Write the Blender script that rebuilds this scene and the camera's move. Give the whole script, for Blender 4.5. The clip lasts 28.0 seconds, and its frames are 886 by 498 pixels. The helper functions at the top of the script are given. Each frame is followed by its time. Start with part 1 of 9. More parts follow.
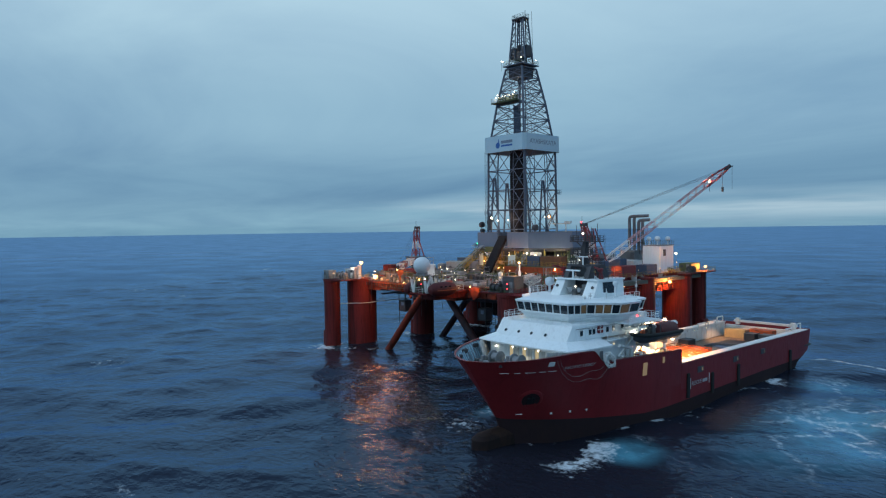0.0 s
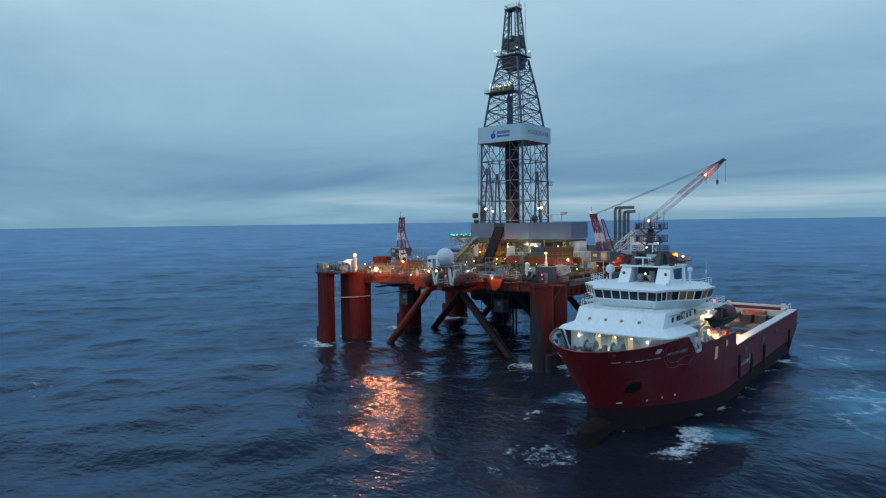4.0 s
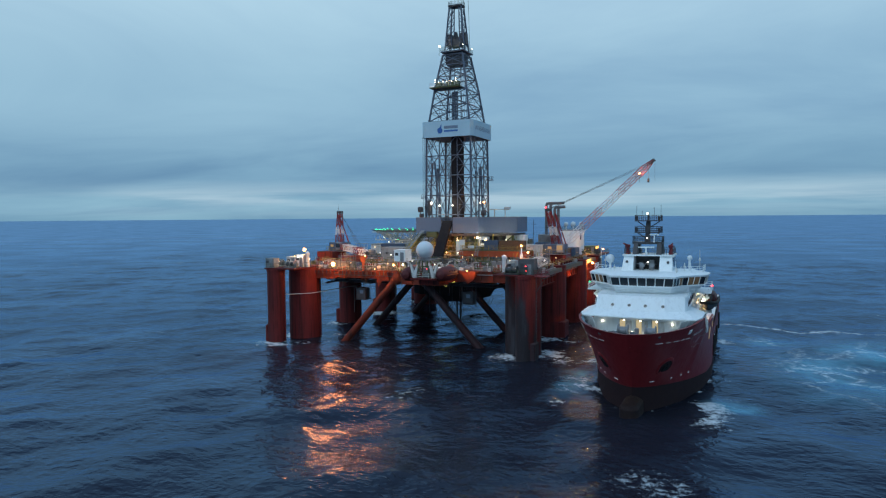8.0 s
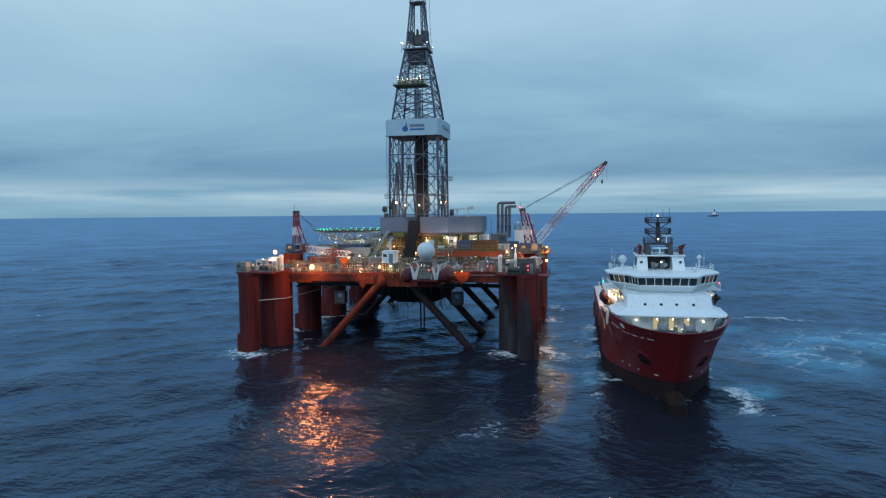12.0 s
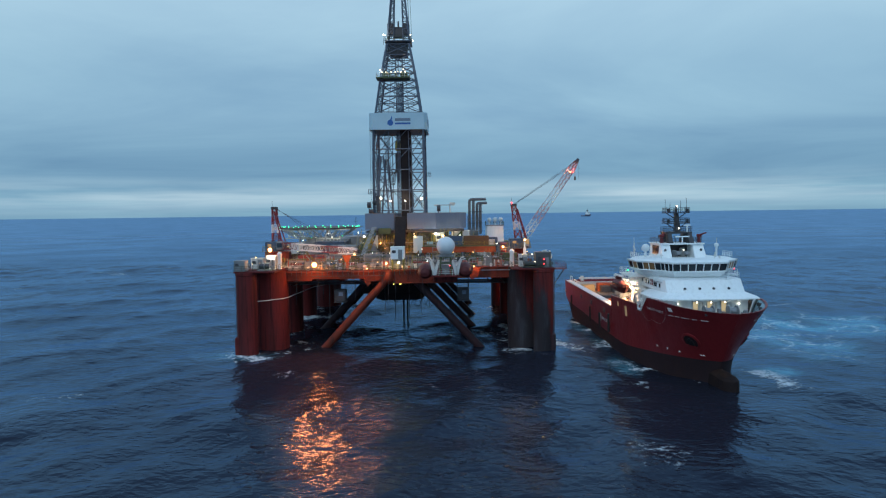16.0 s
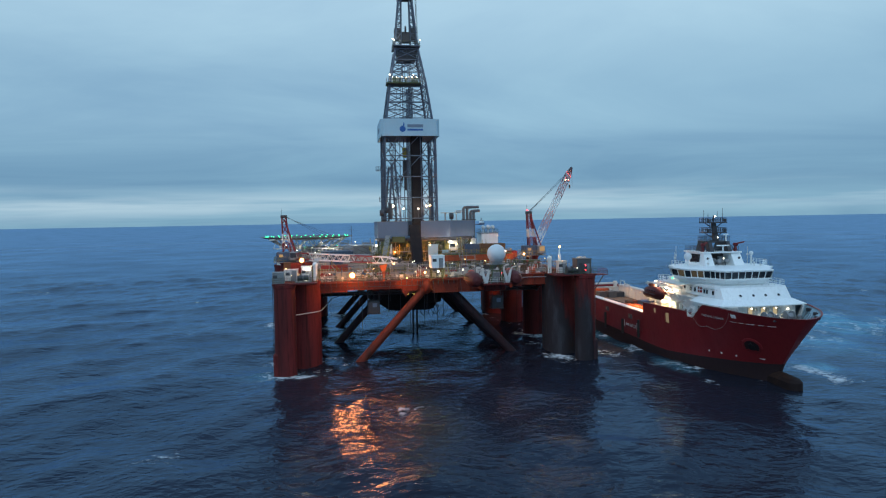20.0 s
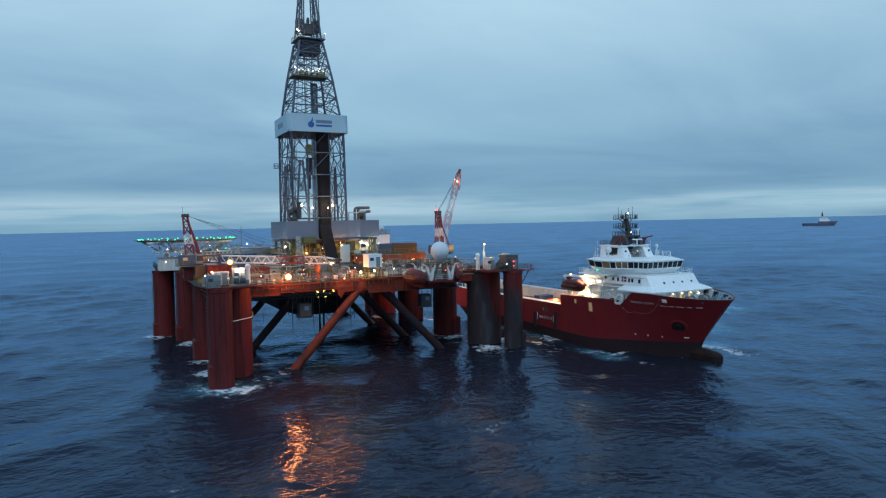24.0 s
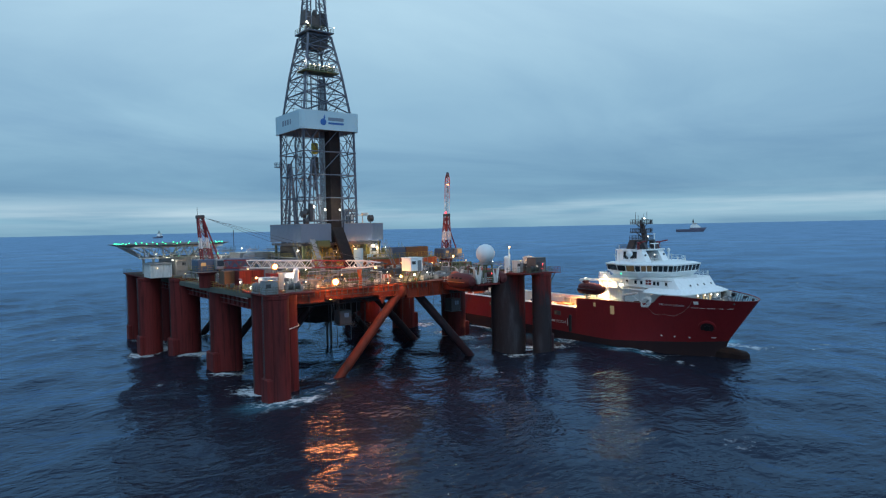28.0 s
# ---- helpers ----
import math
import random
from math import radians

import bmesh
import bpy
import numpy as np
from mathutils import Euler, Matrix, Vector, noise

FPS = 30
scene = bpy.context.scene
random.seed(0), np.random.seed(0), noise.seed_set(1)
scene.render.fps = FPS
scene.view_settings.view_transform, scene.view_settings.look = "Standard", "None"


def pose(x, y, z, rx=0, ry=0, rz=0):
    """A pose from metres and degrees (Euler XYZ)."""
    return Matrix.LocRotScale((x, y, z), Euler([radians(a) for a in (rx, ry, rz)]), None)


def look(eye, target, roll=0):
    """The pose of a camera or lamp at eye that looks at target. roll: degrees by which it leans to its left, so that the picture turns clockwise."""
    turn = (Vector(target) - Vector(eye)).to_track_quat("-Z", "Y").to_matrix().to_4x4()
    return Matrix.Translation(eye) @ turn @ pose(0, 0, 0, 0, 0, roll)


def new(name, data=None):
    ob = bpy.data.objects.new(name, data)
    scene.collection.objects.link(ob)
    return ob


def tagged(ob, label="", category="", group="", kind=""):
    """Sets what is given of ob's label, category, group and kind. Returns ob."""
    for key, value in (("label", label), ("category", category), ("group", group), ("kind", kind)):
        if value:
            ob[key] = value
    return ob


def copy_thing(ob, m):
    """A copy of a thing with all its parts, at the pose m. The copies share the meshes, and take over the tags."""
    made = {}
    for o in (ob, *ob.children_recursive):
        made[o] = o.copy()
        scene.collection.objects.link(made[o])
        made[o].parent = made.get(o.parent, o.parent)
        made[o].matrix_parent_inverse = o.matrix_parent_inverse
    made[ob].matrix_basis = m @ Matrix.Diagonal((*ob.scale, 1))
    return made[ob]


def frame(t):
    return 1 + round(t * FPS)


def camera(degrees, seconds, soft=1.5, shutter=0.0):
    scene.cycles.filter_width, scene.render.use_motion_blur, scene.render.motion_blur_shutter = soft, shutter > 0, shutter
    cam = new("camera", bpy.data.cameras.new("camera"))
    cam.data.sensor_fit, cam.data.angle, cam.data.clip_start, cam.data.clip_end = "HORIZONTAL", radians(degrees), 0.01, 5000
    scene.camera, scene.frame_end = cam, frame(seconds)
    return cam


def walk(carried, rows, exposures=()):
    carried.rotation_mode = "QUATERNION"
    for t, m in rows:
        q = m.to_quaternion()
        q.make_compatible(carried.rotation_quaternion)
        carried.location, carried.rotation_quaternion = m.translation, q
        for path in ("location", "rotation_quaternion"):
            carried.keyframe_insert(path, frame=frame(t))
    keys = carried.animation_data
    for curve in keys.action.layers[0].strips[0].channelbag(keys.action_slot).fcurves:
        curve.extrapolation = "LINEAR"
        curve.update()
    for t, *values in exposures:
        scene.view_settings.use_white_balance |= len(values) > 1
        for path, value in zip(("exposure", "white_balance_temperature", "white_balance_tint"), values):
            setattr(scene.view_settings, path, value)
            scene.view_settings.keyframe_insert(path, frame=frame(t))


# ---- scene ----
cam = camera(67.7, 28.0, 1.2)
# seconds, x, y, z, yaw, pitch, roll
PATH = [
    (0, 118.8, -138, 29.56, 47.62, -1.73, 0.82),
    (0.5, 116.31, -140.02, 29.49, 46.8, -1.8, 0.77),
    (1, 113.89, -142.14, 29.5, 45.82, -1.87, 0.77),
    (1.5, 111.25, -144.29, 29.33, 44.78, -1.94, 0.74),
    (2, 108.41, -146.29, 29.33, 43.71, -2.04, 0.79),
    (2.5, 105.54, -148.36, 28.93, 42.24, -1.96, 0.78),
    (4.5, 93.42, -156.26, 29.46, 36.57, -2.66, 0.72),
    (5, 90.35, -158.44, 29.44, 34.72, -2.75, 0.62),
    (5.5, 87.33, -160.44, 29.7, 32.96, -2.84, 0.6),
    (6, 84.3, -162.27, 29.69, 31.16, -2.86, 0.57),
    (6.5, 81.19, -164.16, 29.6, 29.3, -2.89, 0.53),
    (7, 78.11, -165.88, 29.4, 27.49, -2.9, 0.52),
    (7.5, 74.92, -167.55, 29.09, 25.73, -2.87, 0.48),
    (8, 71.62, -169.1, 28.9, 24.03, -2.88, 0.46),
    (8.5, 68.23, -170.7, 28.89, 22.25, -2.88, 0.5),
    (9, 64.74, -172.02, 28.87, 20.49, -2.89, 0.5),
    (9.5, 61.17, -173.05, 28.81, 18.73, -2.9, 0.48),
    (10, 57.69, -173.72, 29.1, 17.08, -2.98, 0.46),
    (10.5, 53.77, -174.83, 29.18, 15.25, -3.01, 0.47),
    (11, 49.96, -175.57, 29.38, 13.66, -3.08, 0.49),
    (11.5, 46.23, -176.1, 29.65, 12.36, -3.18, 0.52),
    (12, 42.6, -176.46, 29.63, 11.22, -3.17, 0.54),
    (12.5, 39.19, -176.58, 29.51, 10.23, -3.16, 0.54),
    (14.5, 26.46, -177.1, 28.71, 6.3, -3.19, 0.62),
    (15, 22.6, -177.3, 28.7, 4.55, -3.26, 0.59),
    (15.5, 18.68, -177.53, 28.37, 2.61, -3.14, 0.59),
    (16, 14.7, -177.47, 28.62, 0.67, -3.2, 0.71),
    (16.5, 10.57, -177.32, 28.69, -0.78, -3.2, 0.72),
    (17, 6.53, -177.11, 28.79, -1.79, -3.22, 0.78),
    (17.5, 2.57, -176.55, 29.04, -2.81, -3.09, 0.84),
    (18, -1.08, -175.8, 29.59, -3.78, -2.95, 0.94),
    (18.5, -5.28, -175.32, 29.06, -5.01, -2.6, 0.88),
    (19, -9.11, -174.62, 29.17, -6.22, -2.64, 0.92),
    (19.5, -12.69, -173.89, 29.22, -7.33, -2.68, 0.98),
    (20, -16.42, -173.14, 28.77, -8.96, -2.56, 1),
    (20.5, -19.68, -172.28, 28.83, -11.59, -2.61, 1.03),
    (21, -23.01, -171.39, 28.56, -13.72, -2.53, 1.06),
    (21.5, -26.23, -170.41, 28.31, -15.8, -2.47, 1.13),
    (23.5, -39.37, -165.27, 27.32, -24.26, -2.24, 1.2),
    (24, -43.34, -163.4, 27.44, -26.66, -2.28, 1.21),
    (24.5, -47.05, -161.39, 27.57, -28.95, -2.26, 1.18),
    (25, -50.55, -159.17, 27.83, -31.16, -2.29, 1.26),
    (25.5, -53.75, -156.88, 27.9, -32.5, -2.26, 1.21),
    (26, -56.79, -154.69, 27.71, -33.08, -2.12, 1.1),
    (26.5, -59.77, -152.21, 27.92, -33.68, -2.22, 1.08),
    (27, -62.72, -149.71, 27.98, -34.61, -2.22, 1.05),
    (27.5, -65.46, -147.22, 28, -35.62, -2.2, 1.06),
    (28, -68.19, -144.72, 27.31, -36.67, -1.95, 1.13),
]
walk(cam, [(t, pose(x, y, z, 90 + pitch, roll, yaw)) for t, x, y, z, yaw, pitch, roll in PATH],
     [(0.0, -0.10), (3.0, -0.08), (8.0, 0.0), (18.0, 0.02), (28.0, 0.05)])

# ---- light ----
world = bpy.data.worlds.new("dusk_sky")
scene.world = world
world.use_nodes = True


def build_sky(tree):
    n, l = tree.nodes, tree.links
    n.clear()
    out, bg = n.new("ShaderNodeOutputWorld"), n.new("ShaderNodeBackground")
    tc = n.new("ShaderNodeTexCoord")
    sky = n.new("ShaderNodeTexSky")
    sky.sky_type, sky.sun_disc = "NISHITA", False
    sky.sun_elevation, sky.sun_rotation = radians(4), radians(200)
    sky.air_density, sky.dust_density, sky.ozone_density = 1.0, 0.5, 4.0
    sep = n.new("ShaderNodeSeparateXYZ")
    l.new(tc.outputs["Generated"], sep.inputs[0])
    # cloud layer: directions projected on a high flat ceiling, so that the bands close up towards the horizon
    up = n.new("ShaderNodeMath"); up.operation = "MAXIMUM"; up.inputs[1].default_value = 0.0
    l.new(sep.outputs[2], up.inputs[0])
    den = n.new("ShaderNodeMath"); den.operation = "ADD"; den.inputs[1].default_value = 0.10
    l.new(up.outputs[0], den.inputs[0])
    vx = n.new("ShaderNodeMath"); vx.operation = "DIVIDE"
    vy = n.new("ShaderNodeMath"); vy.operation = "DIVIDE"
    l.new(sep.outputs[0], vx.inputs[0]); l.new(den.outputs[0], vx.inputs[1])
    l.new(sep.outputs[1], vy.inputs[0]); l.new(den.outputs[0], vy.inputs[1])
    comb = n.new("ShaderNodeCombineXYZ")
    l.new(vx.outputs[0], comb.inputs[0]); l.new(vy.outputs[0], comb.inputs[1])
    mp = n.new("ShaderNodeMapping")
    mp.inputs["Rotation"].default_value = (0, 0, radians(25))
    mp.inputs["Scale"].default_value = (0.62, 0.85, 1)
    l.new(comb.outputs[0], mp.inputs[0])
    nz = n.new("ShaderNodeTexNoise")
    nz.inputs["Scale"].default_value, nz.inputs["Detail"].default_value, nz.inputs["Roughness"].default_value = 0.62, 7, 0.56
    nz.inputs["Distortion"].default_value = 0.6
    l.new(mp.outputs[0], nz.inputs["Vector"])
    shade = n.new("ShaderNodeValToRGB")
    e = shade.color_ramp.elements
    e[0].position, e[0].color = 0.32, (0.77, 0.82, 0.88, 1)
    e[1].position, e[1].color = 0.66, (1.12, 1.10, 1.06, 1)
    l.new(nz.outputs[0], shade.inputs[0])
    # overcast brightness by height above the horizon
    grad = n.new("ShaderNodeValToRGB")
    grad.color_ramp.interpolation = "EASE"
    e = grad.color_ramp.elements
    e[0].position, e[0].color = 0.0, (0.195, 0.38, 0.52, 1)
    e[1].position, e[1].color = 1.0, (0.22, 0.43, 0.72, 1)
    for p, c in ((0.015, (0.235, 0.43, 0.575)), (0.058, (0.178, 0.34, 0.50)), (0.16, (0.285, 0.475, 0.63)), (0.34, (0.425, 0.63, 0.775)), (0.6, (0.32, 0.54, 0.78))):
        q = e.new(p); q.color = (*c, 1)
    l.new(up.outputs[0], grad.inputs[0])
    mul = n.new("ShaderNodeMix"); mul.data_type, mul.blend_type = "RGBA", "MULTIPLY"
    mul.inputs["Factor"].default_value = 1.0
    l.new(grad.outputs[0], mul.inputs["A"]); l.new(shade.outputs[0], mul.inputs["B"])
    # pale break in the cloud just over the horizon, uneven along its length
    stretch = n.new("ShaderNodeMapping"); stretch.inputs["Scale"].default_value = (1.5, 1.5, 26)
    l.new(tc.outputs["Generated"], stretch.inputs[0])
    nb = n.new("ShaderNodeTexNoise")
    nb.inputs["Scale"].default_value, nb.inputs["Detail"].default_value = 1.6, 5
    l.new(stretch.outputs[0], nb.inputs["Vector"])
    thr = n.new("ShaderNodeMapRange"); thr.inputs[1].default_value, thr.inputs[2].default_value = 0.38, 0.58
    l.new(nb.outputs[0], thr.inputs[0])
    band = n.new("ShaderNodeValToRGB")
    e = band.color_ramp.elements
    e[0].position, e[0].color = 0.0, (0.1, 0.1, 0.1, 1)
    e[1].position, e[1].color = 0.055, (0, 0, 0, 1)
    for p, v in ((0.010, 0.22), (0.026, 0.9), (0.040, 0.3)):
        q = e.new(p); q.color = (v, v, v, 1)
    l.new(up.outputs[0], band.inputs[0])
    west = n.new("ShaderNodeMapRange"); west.interpolation_type = "SMOOTHSTEP"
    west.inputs[1].default_value, west.inputs[2].default_value = -0.90, -0.68
    l.new(sep.outputs[0], west.inputs[0])
    part_ = n.new("ShaderNodeMath"); part_.operation = "MULTIPLY"
    l.new(west.outputs[0], part_.inputs[0]); l.new(thr.outputs[0], part_.inputs[1])
    bm_ = n.new("ShaderNodeMath"); bm_.operation = "MULTIPLY"
    l.new(band.outputs[0], bm_.inputs[0]); l.new(part_.outputs[0], bm_.inputs[1])
    mix = n.new("ShaderNodeMix"); mix.data_type = "RGBA"
    l.new(bm_.outputs[0], mix.inputs["Factor"])
    l.new(mul.outputs["Result"], mix.inputs["A"]); mix.inputs["B"].default_value = (0.50, 0.66, 0.76, 1)
    add = n.new("ShaderNodeMix"); add.data_type, add.blend_type = "RGBA", "ADD"
    add.inputs["Factor"].default_value = 0.01
    l.new(mix.outputs["Result"], add.inputs["A"]); l.new(sky.outputs[0], add.inputs["B"])
    l.new(add.outputs["Result"], bg.inputs["Color"])
    bg.inputs["Strength"].default_value = 1.0
    l.new(bg.outputs[0], out.inputs[0])


build_sky(world.node_tree)
sun = new("sun", bpy.data.lights.new("sun", "SUN"))
sun.data.energy, sun.data.angle, sun.data.color = 0.75, radians(40), (0.82, 0.92, 1.0)
sun.rotation_euler = (radians(40), 0, radians(-20))

# ---- materials ----


def material(name, colour, rough=0.6, metal=0.0, stain=None, amount=0.5, scale=0.6, bump=0.15, streak=1.0, island=0.0, coat=0.0, gloss=0.4):
    """Painted or bare surface: broad patches, fine grain, runs that hang down where streak is below 1."""
    m = bpy.data.materials.new(name)
    m.use_nodes = True
    n, l = m.node_tree.nodes, m.node_tree.links
    b = n["Principled BSDF"]
    tc = n.new("ShaderNodeTexCoord")
    mp = n.new("ShaderNodeMapping"); mp.inputs["Scale"].default_value = (1, 1, streak)
    l.new(tc.outputs["Object"], mp.inputs[0])
    big = n.new("ShaderNodeTexNoise")
    big.inputs["Scale"].default_value, big.inputs["Detail"].default_value, big.inputs["Roughness"].default_value = scale, 5, 0.6
    l.new(mp.outputs[0], big.inputs["Vector"])
    fine = n.new("ShaderNodeTexNoise")
    fine.inputs["Scale"].default_value, fine.inputs["Detail"].default_value = scale * 9, 4
    l.new(mp.outputs[0], fine.inputs["Vector"])
    r1 = n.new("ShaderNodeMapRange"); r1.inputs[1].default_value, r1.inputs[2].default_value = 0.46, 0.74
    l.new(big.outputs[0], r1.inputs[0])
    r2 = n.new("ShaderNodeMapRange"); r2.inputs[1].default_value, r2.inputs[2].default_value = 0.55, 0.75
    l.new(fine.outputs[0], r2.inputs[0])
    stain = stain or tuple(c * 0.55 for c in colour)
    f1 = n.new("ShaderNodeMath"); f1.operation = "MULTIPLY"; f1.inputs[1].default_value = amount
    l.new(r1.outputs[0], f1.inputs[0])
    mixa = n.new("ShaderNodeMix"); mixa.data_type = "RGBA"
    mixa.inputs["A"].default_value, mixa.inputs["B"].default_value = (*colour, 1), (*stain, 1)
    l.new(f1.outputs[0], mixa.inputs["Factor"])
    f2 = n.new("ShaderNodeMath"); f2.operation = "MULTIPLY"; f2.inputs[1].default_value = amount * 0.5
    l.new(r2.outputs[0], f2.inputs[0])
    mixb = n.new("ShaderNodeMix"); mixb.data_type = "RGBA"
    mixb.inputs["B"].default_value = (*[c * 0.6 for c in stain], 1)
    l.new(mixa.outputs["Result"], mixb.inputs["A"]); l.new(f2.outputs[0], mixb.inputs["Factor"])
    last = mixb.outputs["Result"]
    if streak < 0.25:
        # narrow runs of rust and dirt that hang down the plating
        mr = n.new("ShaderNodeMapping"); mr.inputs["Scale"].default_value = (1, 1, streak * 0.4)
        l.new(tc.outputs["Object"], mr.inputs[0])
        runs = n.new("ShaderNodeTexNoise")
        runs.inputs["Scale"].default_value, runs.inputs["Detail"].default_value, runs.inputs["Roughness"].default_value = scale * 4.5, 6, 0.65
        l.new(mr.outputs[0], runs.inputs["Vector"])
        r3 = n.new("ShaderNodeMapRange"); r3.inputs[1].default_value, r3.inputs[2].default_value, r3.inputs[4].default_value = 0.50, 0.66, amount * 0.8
        l.new(runs.outputs[0], r3.inputs[0])
        mixc = n.new("ShaderNodeMix"); mixc.data_type = "RGBA"
        mixc.inputs["B"].default_value = (*[c * 0.45 for c in stain], 1)
        l.new(last, mixc.inputs["A"]); l.new(r3.outputs[0], mixc.inputs["Factor"])
        last = mixc.outputs["Result"]
    if island:
        oi = n.new("ShaderNodeObjectInfo")
        hs = n.new("ShaderNodeHueSaturation")
        rr = n.new("ShaderNodeMapRange"); rr.inputs[3].default_value, rr.inputs[4].default_value = 1 - island, 1 + island
        l.new(oi.outputs["Random"], rr.inputs[0]); l.new(rr.outputs[0], hs.inputs["Value"])
        l.new(last, hs.inputs["Color"])
        last = hs.outputs[0]
    l.new(last, b.inputs["Base Color"])
    rg = n.new("ShaderNodeMapRange"); rg.inputs[3].default_value, rg.inputs[4].default_value = max(0.05, rough - 0.15), min(1, rough + 0.15)
    l.new(fine.outputs[0], rg.inputs[0]); l.new(rg.outputs[0], b.inputs["Roughness"])
    b.inputs["Metallic"].default_value = metal
    b.inputs["Specular IOR Level"].default_value = gloss
    b.inputs["Coat Weight"].default_value = coat
    bp = n.new("ShaderNodeBump"); bp.inputs["Strength"].default_value, bp.inputs["Distance"].default_value = bump, 0.05
    l.new(fine.outputs[0], bp.inputs["Height"]); l.new(bp.outputs[0], b.inputs["Normal"])
    return m


def glow(name, colour, strength):
    m = bpy.data.materials.new(name)
    m.use_nodes = True
    b = m.node_tree.nodes["Principled BSDF"]
    b.inputs["Base Color"].default_value = (*[min(1, c) * 0.05 for c in colour], 1)
    b.inputs["Emission Color"].default_value = (*colour, 1)
    b.inputs["Emission Strength"].default_value = strength
    return m


def glass(name, colour, rough=0.06):
    m = bpy.data.materials.new(name)
    m.use_nodes = True
    b = m.node_tree.nodes["Principled BSDF"]
    b.inputs["Base Color"].default_value = (*colour, 1)
    b.inputs["Roughness"].default_value = rough
    b.inputs["IOR"].default_value = 1.5
    b.inputs["Specular IOR Level"].default_value = 0.8
    return m


RIG_RED = material("rig_red_paint", (0.135, 0.018, 0.017), 0.7, stain=(0.055, 0.012, 0.013), amount=0.95, gloss=0.2, scale=0.35, streak=0.12, island=0.12)
BEAM_RED = material("girder_red_paint", (0.17, 0.028, 0.014), 0.65, gloss=0.25, stain=(0.05, 0.018, 0.014), amount=0.95, scale=0.5, streak=0.3)
WORN_SHADED = material("worn_shaded_paint", (0.047, 0.021, 0.024), 0.6, stain=(0.032, 0.033, 0.041), amount=1.0, gloss=0.2, scale=0.3, streak=0.12)
SHIP_RED = material("ship_red_paint", (0.195, 0.0165, 0.020), 0.45, gloss=0.25, stain=(0.125, 0.013, 0.015), amount=0.5, scale=0.25, streak=0.25, bump=0.08)
BOOT = material("boot_topping", (0.032, 0.020, 0.022), 0.7, gloss=0.06, stain=(0.046, 0.026, 0.022), amount=0.5, scale=0.5, streak=0.4)
BULB = material("bulb_paint", (0.020, 0.013, 0.013), 0.65, gloss=0.1, stain=(0.055, 0.030, 0.020), amount=0.8, scale=0.6, streak=0.5)
WHITE = material("white_ship_paint", (0.80, 0.85, 0.86), 0.45, stain=(0.62, 0.63, 0.60), amount=0.18, scale=0.5, streak=0.2, bump=0.06)
OFFWHITE = material("weathered_white_paint", (0.62, 0.63, 0.62), 0.6, stain=(0.33, 0.27, 0.20), amount=0.5, scale=0.8, streak=0.2)
RAIL_WHITE = material("white_rail_paint", (0.68, 0.68, 0.66), 0.5, stain=(0.45, 0.33, 0.25), amount=0.4, scale=1.0)
PALE = material("pale_blue_sheeting", (0.35, 0.54, 0.64), 0.55, stain=(0.27, 0.42, 0.51), amount=0.3, scale=0.5, streak=0.3)
PALE_DARK = material("blue_grey_bulwark", (0.20, 0.26, 0.31), 0.55, stain=(0.14, 0.17, 0.20), amount=0.4, scale=0.6)
WALLGREY = material("grey_wind_wall", (0.120, 0.172, 0.250), 0.6, stain=(0.10, 0.138, 0.195), amount=0.35, scale=0.6, streak=0.3)
LATTICE = material("dark_lattice_steel", (0.072, 0.100, 0.145), 0.5, stain=(0.085, 0.085, 0.095), amount=0.4, scale=1.2)
DARK = material("dark_steel", (0.048, 0.050, 0.058), 0.55, stain=(0.055, 0.042, 0.04), amount=0.5, scale=0.8)
GREY = material("grey_steel_paint", (0.22, 0.235, 0.25), 0.55, stain=(0.12, 0.10, 0.085), amount=0.5, scale=0.9)
DARKGREY = material("dark_grey_paint", (0.085, 0.09, 0.095), 0.6, stain=(0.06, 0.05, 0.045), amount=0.5, scale=0.9)
MIDBLUE = material("blue_steel_paint", (0.045, 0.085, 0.15), 0.5, stain=(0.05, 0.05, 0.06), amount=0.5, scale=0.7)
DECKGREEN = material("green_grey_deck", (0.085, 0.10, 0.085), 0.75, stain=(0.07, 0.055, 0.045), amount=0.6, scale=0.4)
YELLOW = material("yellow_rail_paint", (0.30, 0.23, 0.045), 0.6, stain=(0.14, 0.10, 0.035), amount=0.5, scale=1.5)
OLIVE = material("olive_machinery_paint", (0.075, 0.098, 0.042), 0.6, stain=(0.05, 0.05, 0.028), amount=0.6, scale=1.0)
ORANGE = material("orange_paint", (0.34, 0.07, 0.022), 0.55, stain=(0.16, 0.04, 0.02), amount=0.7, scale=0.8)
RESCUE = material("faded_rescue_red", (0.40, 0.085, 0.055), 0.45, stain=(0.28, 0.07, 0.05), amount=0.4, scale=0.6)
BROWN = material("brown_container_paint", (0.105, 0.058, 0.030), 0.6, stain=(0.06, 0.04, 0.026), amount=0.5, scale=0.9)
CRANE_RED = material("crane_red_paint", (0.19, 0.020, 0.026), 0.5, stain=(0.2, 0.03, 0.03), amount=0.4, scale=1.0)
CRANE_WHITE = material("crane_white_paint", (0.66, 0.66, 0.66), 0.5, stain=(0.42, 0.36, 0.32), amount=0.4, scale=1.0)
CRANE_PINK = material("pink_crane_paint", (0.46, 0.24, 0.25), 0.5, stain=(0.50, 0.42, 0.42), amount=0.6, scale=1.0)
LIFEBOAT = material("lifeboat_shell", (0.090, 0.019, 0.020), 0.55, gloss=0.25, stain=(0.06, 0.017, 0.018), amount=0.4, scale=0.8)
RADOME = material("radome_shell", (0.62, 0.67, 0.70), 0.5, stain=(0.50, 0.55, 0.58), amount=0.3, scale=0.5, bump=0.03)
